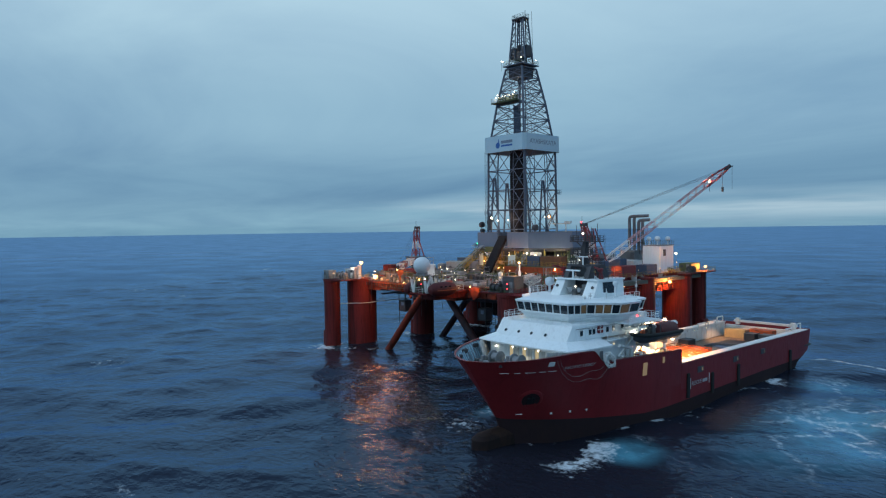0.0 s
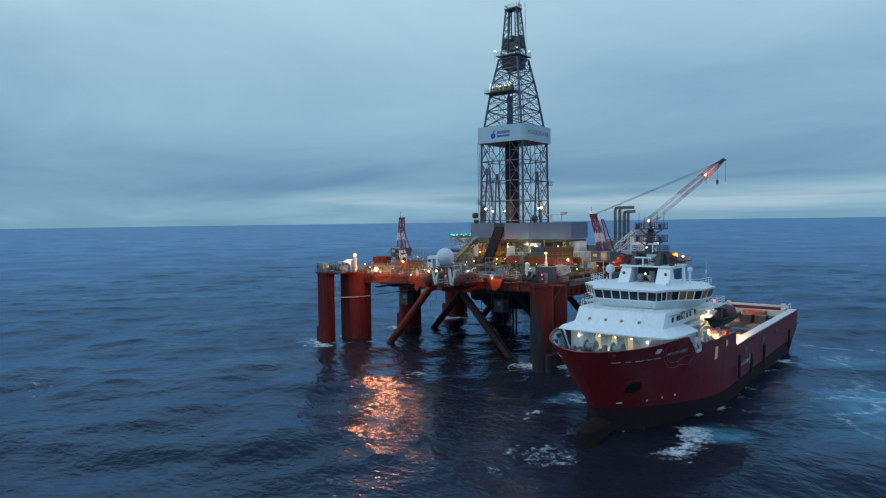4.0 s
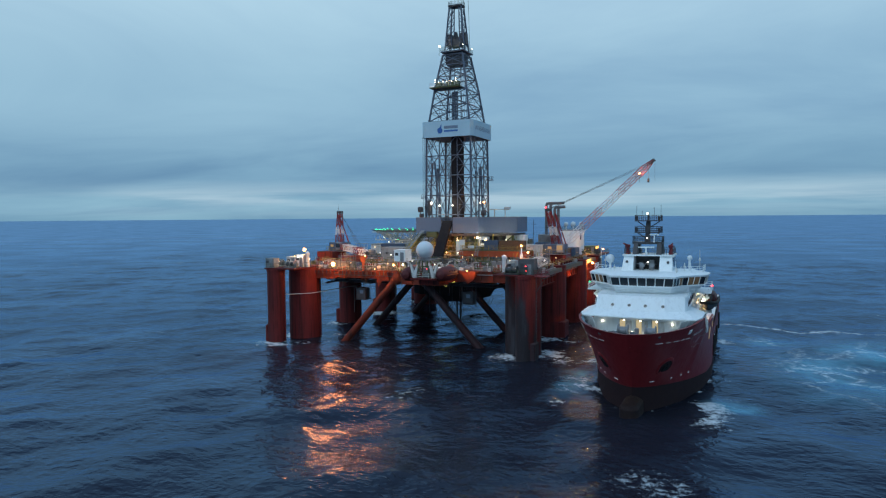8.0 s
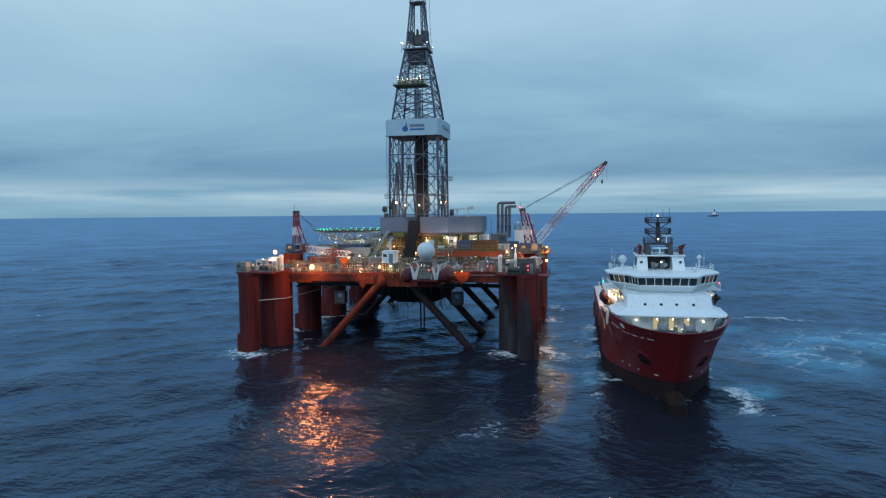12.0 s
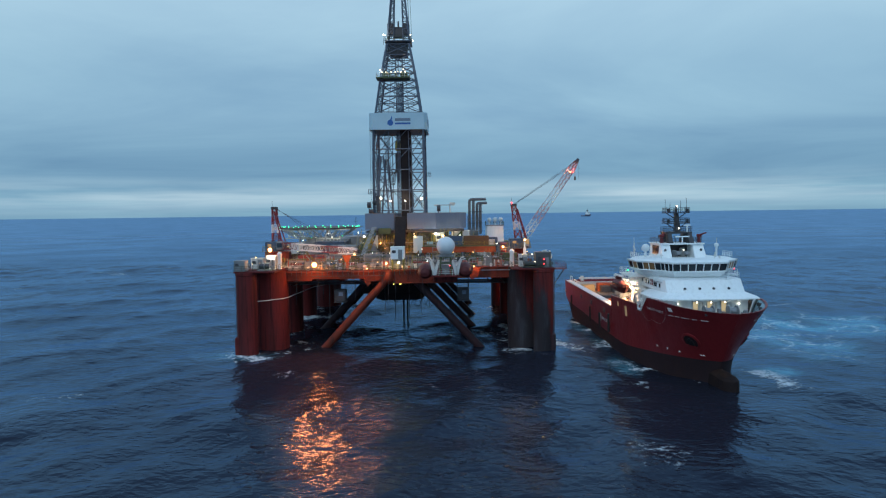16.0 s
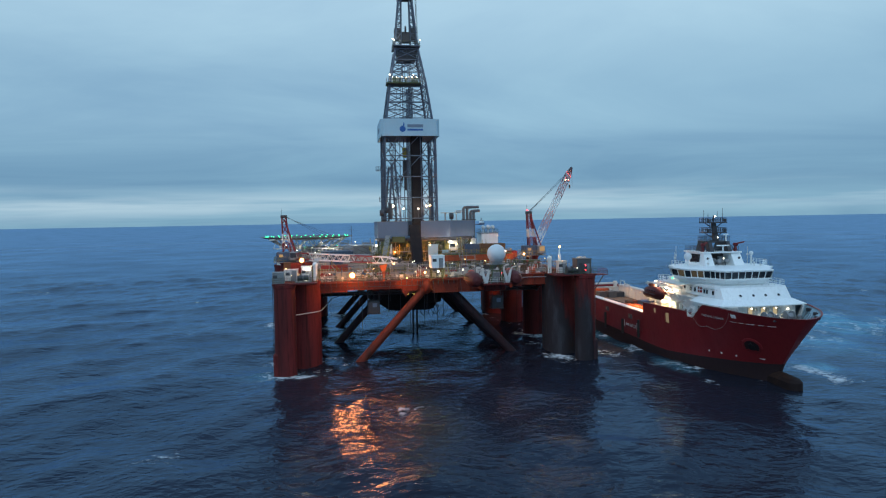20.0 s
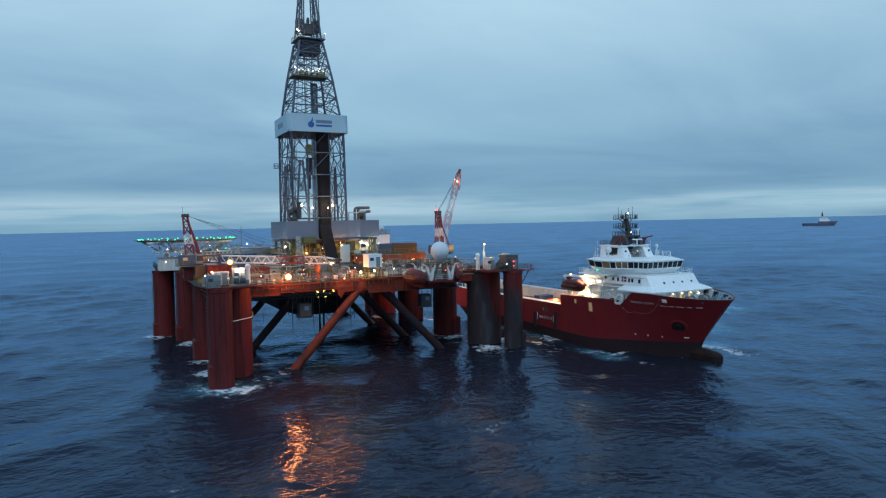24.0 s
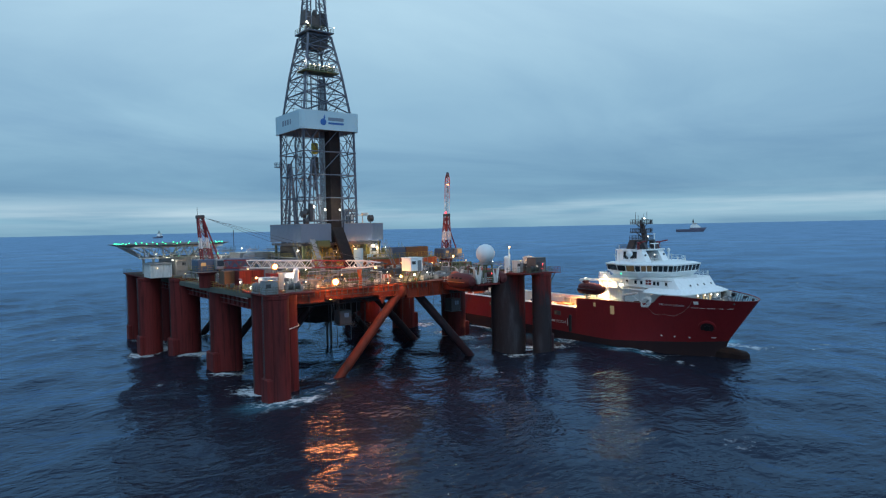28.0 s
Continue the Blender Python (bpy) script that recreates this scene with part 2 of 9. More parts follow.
DECKWOOD = material("timber_deck", (0.19, 0.125, 0.080), 0.75, stain=(0.09, 0.06, 0.045), amount=0.7, scale=0.8)
SHIPDECK = material("green_ship_deck", (0.07, 0.085, 0.08), 0.7, stain=(0.05, 0.045, 0.04), amount=0.5, scale=0.5)
NEAR_BLACK = material("near_black_steel", (0.020, 0.018, 0.020), 0.75, gloss=0.06, stain=(0.035, 0.028, 0.026), amount=0.6, scale=0.7)
RUBBER = material("black_rubber", (0.018, 0.018, 0.018), 0.8, amount=0.4, scale=1.2)
LOGO_BLUE = material("blue_sign_paint", (0.02, 0.11, 0.36), 0.5, amount=0.2, scale=1.0)
LOGO_GREY = material("grey_sign_paint", (0.14, 0.20, 0.28), 0.5, amount=0.2, scale=1.0)
PIPE_GREY = material("sooty_grey_pipe", (0.15, 0.155, 0.165), 0.6, stain=(0.06, 0.055, 0.055), amount=0.8, scale=0.3, streak=0.3)
TAN = material("tan_container_paint", (0.34, 0.25, 0.13), 0.6, stain=(0.2, 0.14, 0.08), amount=0.5, scale=0.9)
BLOCK_YELLOW = material("block_yellow_paint", (0.30, 0.28, 0.05), 0.5, stain=(0.14, 0.12, 0.03), amount=0.5, scale=1.0)
RIG_RAIL = material("dull_rail_paint", (0.30, 0.31, 0.30), 0.6, stain=(0.20, 0.15, 0.11), amount=0.5, scale=1.0)
DULL_LETTER = material("dull_lettering", (0.46, 0.44, 0.44), 0.6, stain=(0.25, 0.16, 0.16), amount=0.5, scale=1.0)
LETTER = material("white_lettering", (0.75, 0.75, 0.74), 0.5, amount=0.2, scale=1.0)
GLASS = glass("dark_window_glass", (0.018, 0.025, 0.032))
LIT = glow("lit_window", (1.0, 0.62, 0.26), 0.38)
LIT_SOFT = glow("soft_lit_opening", (1.0, 0.72, 0.42), 0.20)
LIT_DIM = glow("dim_lit_window", (0.95, 0.66, 0.32), 0.045)
LIT_BRIGHT = glow("bright_lit_doorway", (1.0, 0.80, 0.46), 0.46)
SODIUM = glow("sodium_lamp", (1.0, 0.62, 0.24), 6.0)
SODIUM_HALO = glow("sodium_halo", (1.0, 0.30, 0.055), 0.6)
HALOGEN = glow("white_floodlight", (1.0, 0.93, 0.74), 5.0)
HALOGEN_HALO = glow("white_halo", (0.90, 0.92, 0.80), 0.42)
BULKHEAD = glow("warm_bulkhead_lamp", (1.0, 0.72, 0.38), 1.6)
GREENLAMP = glow("green_deck_light", (0.05, 1.0, 0.40), 2.6)
REDLAMP = glow("red_warning_light", (1.0, 0.05, 0.06), 6)
WORKGLOW = glow("yellow_work_light", (1.0, 0.85, 0.18), 3.0)

# ---- geometry helpers ----


class Geo:
    """Collects plain mesh pieces for one mesh object."""

    def __init__(self):
        self.v, self.f = [], []

    def add(self, verts, faces):
        k = len(self.v)
        self.v += [tuple(p) for p in verts]
        self.f += [tuple(i + k for i in f) for f in faces]
        return self

    def box(self, c, s, rz=0.0, cut=0.0):
        hx, hy, hz = s[0] / 2, s[1] / 2, s[2] / 2
        ca, sa = math.cos(radians(rz)), math.sin(radians(rz))
        cut = min(cut, hx * 0.6, hy * 0.6, hz * 0.6)
        if cut <= 0:
            pts = [(x, y, z) for z in (-hz, hz) for x, y in ((-hx, -hy), (hx, -hy), (hx, hy), (-hx, hy))]
            fc = [(3, 2, 1, 0), (4, 5, 6, 7), (0, 1, 5, 4), (1, 2, 6, 5), (2, 3, 7, 6), (3, 0, 4, 7)]
        else:
            ring = lambda ax, ay: [(-ax + cut, -ay), (ax - cut, -ay), (ax, -ay + cut), (ax, ay - cut), (ax - cut, ay), (-ax + cut, ay), (-ax, ay - cut), (-ax, -ay + cut)]
            inner = ring(hx - cut, hy - cut)
            outer = ring(hx, hy)
            pts = [(*p, -hz) for p in inner] + [(*p, -hz + cut) for p in outer] + [(*p, hz - cut) for p in outer] + [(*p, hz) for p in inner]
            fc = [tuple(range(7, -1, -1)), tuple(range(24, 32))]
            for a in (0, 8, 16):
                fc += [(a + i, a + (i + 1) % 8, a + 8 + (i + 1) % 8, a + 8 + i) for i in range(8)]
        return self.add([(c[0] + x * ca - y * sa, c[1] + x * sa + y * ca, c[2] + z) for x, y, z in pts], fc)

    def tube(self, p, q, r, n=6, r2=None, caps=True):
        p, q = Vector(p), Vector(q)
        d = (q - p)
        if d.length < 1e-6:
            return self
        a = d.normalized().orthogonal().normalized()
        b = d.normalized().cross(a)
        r2 = r if r2 is None else r2
        pts = []
        for c, rad in ((p, r), (q, r2)):
            pts += [c + (a * math.cos(2 * math.pi * i / n) + b * math.sin(2 * math.pi * i / n)) * rad for i in range(n)]
        fc = [(i, (i + 1) % n, n + (i + 1) % n, n + i) for i in range(n)]
        if caps:
            fc += [tuple(range(n - 1, -1, -1)), tuple(range(n, 2 * n))]
        return self.add(pts, fc)

    def path(self, pts, r, n=6):
        """One bent pipe through the points."""
        ps = [Vector(p) for p in pts]
        side, verts = None, []
        for i, p in enumerate(ps):
            d = (ps[min(i + 1, len(ps) - 1)] - ps[max(i - 1, 0)]).normalized()
            side = d.orthogonal().normalized() if side is None else (side - d * side.dot(d)).normalized()
            b = d.cross(side)
            verts += [p + (side * math.cos(2 * math.pi * k / n) + b * math.sin(2 * math.pi * k / n)) * r for k in range(n)]
        m = len(ps)
        fc = [(j * n + k, j * n + (k + 1) % n, (j + 1) * n + (k + 1) % n, (j + 1) * n + k) for j in range(m - 1) for k in range(n)]
        return self.add(verts, fc + [tuple(range(n - 1, -1, -1)), tuple(range((m - 1) * n, m * n))])

    def prism(self, poly, z0, z1, top=None):
        n = len(poly)
        top = top or poly
        pts = [(*p, z0) for p in poly] + [(*p, z1) for p in top]
        fc = [(i, (i + 1) % n, n + (i + 1) % n, n + i) for i in range(n)] + [tuple(range(n - 1, -1, -1)), tuple(range(n, 2 * n))]
        return self.add(pts, fc)

    def lathe(self, c, prof, n=24, axis="z"):
        """prof: (radius, height) pairs from bottom to top."""
        pts = []
        for r, h in prof:
            for i in range(n):
                a = 2 * math.pi * i / n
                u, w = r * math.cos(a), r * math.sin(a)
                pts.append((c[0] + u, c[1] + w, c[2] + h) if axis == "z" else ((c[0] + u, c[1] + h, c[2] + w) if axis == "y" else (c[0] + h, c[1] + u, c[2] + w)))
        m = len(prof)
        fc = [(k * n + i, k * n + (i + 1) % n, (k + 1) * n + (i + 1) % n, (k + 1) * n + i) for k in range(m - 1) for i in range(n)]
        fc += [tuple(range(n - 1, -1, -1)), tuple(range((m - 1) * n, m * n))]
        return self.add(pts, fc)

    def ball(self, c, r, n=16, s=(1, 1, 1)):
        m = n // 2
        prof = [(max(1e-3, r * math.sin(math.pi * k / m)), -r * math.cos(math.pi * k / m)) for k in range(m + 1)]
        k0 = len(self.v)
        self.lathe((0, 0, 0), prof, n)
        for i in range(k0, len(self.v)):
            x, y, z = self.v[i]
            self.v[i] = (c[0] + x * s[0], c[1] + y * s[1], c[2] + z * s[2])
        return self

    def mesh(self, name, mat, smooth=False):
        me = bpy.data.meshes.new(name)
        me.from_pydata(self.v, [], self.f)
        me.materials.append(mat)
        b = bmesh.new(); b.from_mesh(me)
        bmesh.ops.recalc_face_normals(b, faces=b.faces)
        if smooth:
            for f in b.faces:
                f.smooth = len(f.verts) == 4
            for e in b.edges:
                if len(e.link_faces) == 2 and e.calc_face_angle(0) > radians(38):
                    e.smooth = False
        b.to_mesh(me); b.free()
        return me


def part(name, geo, mat, parent, label="", smooth=False):
    ob = new(name, geo.mesh(name, mat, smooth))
    ob.parent = parent
    if label:
        ob["label"] = label
    return ob


def thing(name, label, category, group="", at=(0, 0, 0), kind=""):
    ob = new(name)
    ob.location = at
    ob.empty_display_size = 0.3
    return tagged(ob, label, category, group, kind)


def single(name, geo, mat, label, category, group="", kind="", smooth=False):
    return tagged(new(name, geo.mesh(name, mat, smooth)), label, category, group, kind)


def railing(pts, posts=2.0, h=1.1, r=0.035, mids=2):
    """Posts and bars along a line of points."""
    g = Geo()
    for a, b in zip(pts, pts[1:]):
        a, b = Vector(a), Vector(b)
        k = max(1, round((b - a).length / posts))
        for i in range(k + 1):
            p = a.lerp(b, i / k)
            g.tube(p, p + Vector((0, 0, h)), r, 4)
        for j in range(mids + 1):
            z = Vector((0, 0, h * (j + 1) / (mids + 1)))
            g.tube(a + z, b + z, r * 0.9, 4)
    return g

# ---- sea ----
COLUMNS = [  # x, y, radius, worn
    (-24.2, -36.8, 3.8, 0), (-27.0, -44.2, 2.05, 0), (30.5, -35.8, 3.75, 1), (33.4, -43.4, 2.05, 1),
    (-25.3, -14.6, 3.0, 0), (31.4, -14.6, 3.0, 0), (-26.7, 8.2, 3.15, 0), (31.4, 8.2, 3.1, 0),
    (-24.2, 30.8, 3.8, 0), (30.75, 26.5, 3.8, 0), (-31.0, 38.5, 1.7, 0), (31.0, 38.0, 2.0, 0), (-32.0, 17.5, 2.5, 0)]
SHIP_X = 57.75


def sea_axis(lo, hi, step, far, growth):
    mid = list(np.arange(lo, hi + 0.01, step))
    for sign, start in ((1, hi), (-1, lo)):
        p, s, out = start, step, []
        while abs(p) < far:
            s *= growth
            p += sign * s
            out.append(p)
        mid = mid + out if sign > 0 else out[::-1] + mid
    return np.array(mid)


def build_sea():
    xs, ys = sea_axis(-230, 230, 1.15, 4700, 1.07), sea_axis(-190, 200, 1.15, 4700, 1.07)
    X, Y = np.meshgrid(xs, ys)
    cell = np.maximum(np.gradient(xs)[None, :], np.gradient(ys)[:, None])
    rng = np.random.RandomState(4)
    Z, DX, DY = np.zeros_like(X), np.zeros_like(X), np.zeros_like(X)
    for k in range(46):
        wl = 3.2 * (42 / 3.2) ** (k / 45)
        a = 0.0043 * wl ** 0.98 * rng.uniform(0.6, 1.4)
        th = radians(-62) + rng.normal(0, 0.85)
        kx, ky = math.cos(th), math.sin(th)
        ph = (X * kx + Y * ky) * 2 * math.pi / wl + rng.uniform(0, 6.28)
        fade = np.clip((wl / cell - 2.2) / 2.5, 0, 1)
        gust = 0.75 + 0.35 * np.sin(X * 0.013 * (1 + k % 3) + k) * np.sin(Y * 0.017 + 2 * k)
        Z += a * fade * gust * np.cos(ph)
        DX -= a * fade * kx * np.sin(ph) * 0.8
        DY -= a * fade * ky * np.sin(ph) * 0.8
    R = np.hypot(X, Y)
    Z += 13.5 * np.clip((R - 1200) / 3500, 0, 1) ** 1.6  # far sheet raised so its edge falls on the horizon in the camera's view
    n, m = X.shape
    co = np.stack([X + DX, Y + DY, Z], -1).reshape(-1, 3).astype(np.float32)
    i = np.arange(n * m).reshape(n, m)
    quads = np.stack([i[:-1, :-1], i[:-1, 1:], i[1:, 1:], i[1:, :-1]], -1).reshape(-1, 4)
    me = bpy.data.meshes.new("water")
    me.vertices.add(len(co)); me.vertices.foreach_set("co", co.ravel())
    me.loops.add(quads.size); me.loops.foreach_set("vertex_index", quads.ravel().astype(np.int32))
    me.polygons.add(len(quads)); me.polygons.foreach_set("loop_start", (np.arange(len(quads)) * 4).astype(np.int32))
    me.polygons.foreach_set("use_smooth", np.ones(len(quads), bool))
    me.update(calc_edges=True)
    me.materials.append(water_material())
    return tagged(new("water", me), "dark blue choppy open sea with scattered whitecaps and foam", "sea", kind="structure")


def water_material():
    m = bpy.data.materials.new("sea_water")
    m.use_nodes = True
    n, l = m.node_tree.nodes, m.node_tree.links
    b = n["Principled BSDF"]
    tc, geo = n.new("ShaderNodeTexCoord"), n.new("ShaderNodeNewGeometry")

    def noise_(vec, scale, detail, rough=0.55):
        t = n.new("ShaderNodeTexNoise")
        t.inputs["Scale"].default_value, t.inputs["Detail"].default_value, t.inputs["Roughness"].default_value = scale, detail, rough
        l.new(vec, t.inputs["Vector"])
        return t.outputs[0]

    def math_(op, a, b_=None, clamp=False):
        t = n.new("ShaderNodeMath"); t.operation, t.use_clamp = op, clamp
        for k, v in ((0, a), (1, b_)):
            if v is None:
                continue
            if isinstance(v, (int, float)):
                t.inputs[k].default_value = v
            else:
                l.new(v, t.inputs[k])
        return t.outputs[0]

    def ramp(v, a, c):
        t = n.new("ShaderNodeMapRange"); t.interpolation_type = "SMOOTHSTEP"
        t.inputs[1].default_value, t.inputs[2].default_value = a, c
        l.new(v, t.inputs[0])
        return t.outputs[0]

    mp = n.new("ShaderNodeMapping"); mp.inputs["Rotation"].default_value, mp.inputs["Scale"].default_value = (0, 0, radians(28)), (0.72, 1.0, 1)
    l.new(tc.outputs["Object"], mp.inputs[0])
    rip1, rip2, rip3, rip4 = noise_(mp.outputs[0], 0.74, 2.2, 0.5), noise_(mp.outputs[0], 0.14, 3), noise_(mp.outputs[0], 0.34, 3, 0.55), noise_(mp.outputs[0], 1.7, 3, 0.55)
    swell = noise_(mp.outputs[0], 0.065, 4)
    crest = math_("SUBTRACT", 1.0, math_("ABSOLUTE", math_("SUBTRACT", math_("MULTIPLY", rip3, 2.0), 1.0)))
    gust = noise_(tc.outputs["Object"], 0.012, 3)
    h = math_("ADD", math_("ADD", math_("ADD", math_("ADD", math_("MULTIPLY", rip4, 0.12), math_("MULTIPLY", rip1, 0.62)), math_("MULTIPLY", rip2, 1.5)), math_("MULTIPLY", crest, 0.65)), math_("MULTIPLY", swell, 1.6))
    bp = n.new("ShaderNodeBump"); bp.inputs["Strength"].default_value, bp.inputs["Distance"].default_value = 1.0, 0.27
    l.new(h, bp.inputs["Height"])
    # foam: broken by fine noise; near the columns, beside the ship and in its wash
    pos = geo.outputs["Position"]
    sep = n.new("ShaderNodeSeparateXYZ"); l.new(pos, sep.inputs[0])
    flat = n.new("ShaderNodeCombineXYZ"); l.new(sep.outputs[0], flat.inputs[0]); l.new(sep.outputs[1], flat.inputs[1])
    near = None
    for x, y, r, _ in COLUMNS:
        d = n.new("ShaderNodeVectorMath"); d.operation = "DISTANCE"
        d.inputs[1].default_value = (x + 1.2, y - 0.8, 0)
        l.new(flat.outputs[0], d.inputs[0])
        e = math_("SUBTRACT", d.outputs["Value"], r)
        near = e if near is None else math_("MINIMUM", near, e)
    sx = math_("ABSOLUTE", math_("SUBTRACT", sep.outputs[0], SHIP_X))
    sy = math_("SUBTRACT", math_("ABSOLUTE", math_("SUBTRACT", sep.outputs[1], -33.0)), 36.0)
    hull = math_("MAXIMUM", math_("SUBTRACT", sx, 8.5), sy)
    lace = noise_(flat.outputs[0], 0.85, 10, 0.70)
    patch = noise_(flat.outputs[0], 0.09, 5, 0.6)
    col_foam = math_("MULTIPLY", math_("SUBTRACT", 1.0, ramp(near, 0.0, 11.0)), math_("MULTIPLY", ramp(patch, 0.39, 0.62), 0.30))
    hull_foam = math_("MULTIPLY", math_("SUBTRACT", 1.0, ramp(hull, 0.5, 9.0)), math_("MULTIPLY", ramp(patch, 0.42, 0.62), 0.32))
    wash = None
    for (cx, cy), rx, ry, amt in WASHES:
        v = n.new("ShaderNodeMapping"); v.vector_type = "TEXTURE"
        v.inputs["Location"].default_value, v.inputs["Scale"].default_value = (cx, cy, 0), (rx, ry, 1)
        l.new(flat.outputs[0], v.inputs[0])
        ln = n.new("ShaderNodeVectorMath"); ln.operation = "LENGTH"; l.new(v.outputs[0], ln.inputs[0])
        e = math_("MULTIPLY", math_("SUBTRACT", 1.0, ramp(ln.outputs["Value"], 0.2, 1.0)), amt)
        wash = e if wash is None else math_("MAXIMUM", wash, e)
    caps = math_("MULTIPLY", ramp(noise_(mp.outputs[0], 0.05, 3), 0.58, 0.72), 0.17)
    amount = math_("MAXIMUM", math_("MAXIMUM", col_foam, hull_foam), math_("MAXIMUM", math_("MULTIPLY", wash, 0.10), caps))
    level = math_("ADD", math_("ADD", math_("MULTIPLY", lace, 0.75), math_("MULTIPLY", patch, 0.25)), amount)
    swirl = noise_(flat.outputs[0], 0.055, 4, 0.5)
    ridge = math_("SUBTRACT", 1.0, math_("ABSOLUTE", math_("SUBTRACT", math_("MULTIPLY", swirl, 2.0), 1.0)))
    streaks = math_("MULTIPLY", math_("MULTIPLY", ramp(ridge, 0.93, 0.995), ramp(lace, 0.42, 0.62)), math_("MULTIPLY", wash, 1.2, True))
    # one long thin line of froth drifting off the ship's quarter
    wander = math_("MULTIPLY", math_("SUBTRACT", noise_(flat.outputs[0], 0.045, 3, 0.6), 0.5), 24.0)
    off = math_("ABSOLUTE", math_("SUBTRACT", math_("SUBTRACT", sep.outputs[1], 14.0), wander))
    reach = math_("MULTIPLY", ramp(sep.outputs[0], 66.0, 70.0), math_("SUBTRACT", 1.0, ramp(sep.outputs[0], 96.0, 125.0)))
    froth = math_("MULTIPLY", math_("MULTIPLY", math_("SUBTRACT", 1.0, ramp(off, 0.15, 1.0)), ramp(lace, 0.36, 0.56)), reach)
    foam = math_("MAXIMUM", math_("MAXIMUM", ramp(level, 0.66, 0.84), math_("MULTIPLY", streaks, 0.8)), math_("MULTIPLY", froth, 0.8))
    deep = n.new("ShaderNodeMix"); deep.data_type = "RGBA"
    deep.inputs["A"].default_value, deep.inputs["B"].default_value = (0.0160, 0.0155, 0.0215, 1), (0.0165, 0.0185, 0.030, 1)
    l.new(gust, deep.inputs["Factor"])
    turq = n.new("ShaderNodeMix"); turq.data_type = "RGBA"
    turq.inputs["B"].default_value = (0.085, 0.27, 0.36, 1)
    l.new(deep.outputs["Result"], turq.inputs["A"])
    l.new(math_("MULTIPLY", wash, math_("ADD", ramp(patch, 0.35, 0.7), 0.25), True), turq.inputs["Factor"])
    mx = n.new("ShaderNodeMix"); mx.data_type = "RGBA"; mx.inputs["B"].default_value = (0.62, 0.68, 0.72, 1)
    l.new(turq.outputs["Result"], mx.inputs["A"]); l.new(foam, mx.inputs["Factor"])
    away = n.new("ShaderNodeVectorMath"); away.operation = "LENGTH"; l.new(flat.outputs[0], away.inputs[0])
    calm = n.new("ShaderNodeMapRange"); calm.inputs[1].default_value, calm.inputs[2].default_value = 90.0, 900.0
    calm.inputs[3].default_value, calm.inputs[4].default_value = 0.165, 0.28
    l.new(away.outputs["Value"], calm.inputs[0])
    body, shine, mixed = n.new("ShaderNodeBsdfDiffuse"), n.new("ShaderNodeBsdfGlossy"), n.new("ShaderNodeMixShader")
    fres = n.new("ShaderNodeFresnel"); fres.inputs["IOR"].default_value = 1.333
    gain = n.new("ShaderNodeMapRange")
    gain.inputs[1].default_value, gain.inputs[2].default_value, gain.inputs[3].default_value, gain.inputs[4].default_value = 0.028, 0.60, 0.002, 0.575
    l.new(fres.outputs[0], gain.inputs[0])
    paws = math_("ADD", math_("MULTIPLY", ramp(noise_(mp.outputs[0], 0.022, 5, 0.6), 0.35, 0.65), 0.24), 0.88)
    l.new(math_("MULTIPLY", math_("MULTIPLY", gain.outputs[0], paws), math_("SUBTRACT", 1.0, math_("MULTIPLY", foam, 0.8))), mixed.inputs[0])
    l.new(mx.outputs["Result"], body.inputs["Color"])
    shine.inputs["Color"].default_value = (0.46, 0.70, 1.0, 1)
    l.new(calm.outputs[0], shine.inputs["Roughness"])
    for node in (body, shine, fres):
        l.new(bp.outputs[0], node.inputs["Normal"])
    l.new(body.outputs[0], mixed.inputs[1]); l.new(shine.outputs[0], mixed.inputs[2])
    l.new(mixed.outputs[0], n["Material Output"].inputs["Surface"])
    n.remove(b)
    return m


WASHES = [((88.0, -34.0), 15, 30, 0.8), ((108.0, -16.0), 34, 26, 1.0), ((71.5, -62.0), 6, 6, 1.0), ((46.0, -56.0), 4, 12, 0.8), ((46.0, -20.0), 3, 30, 0.6), ((-28.5, -46.5), 11, 6, 0.5), ((80.0, -4.0), 11, 9, 0.7)]
water = build_sea()

# ---- rig hull ----


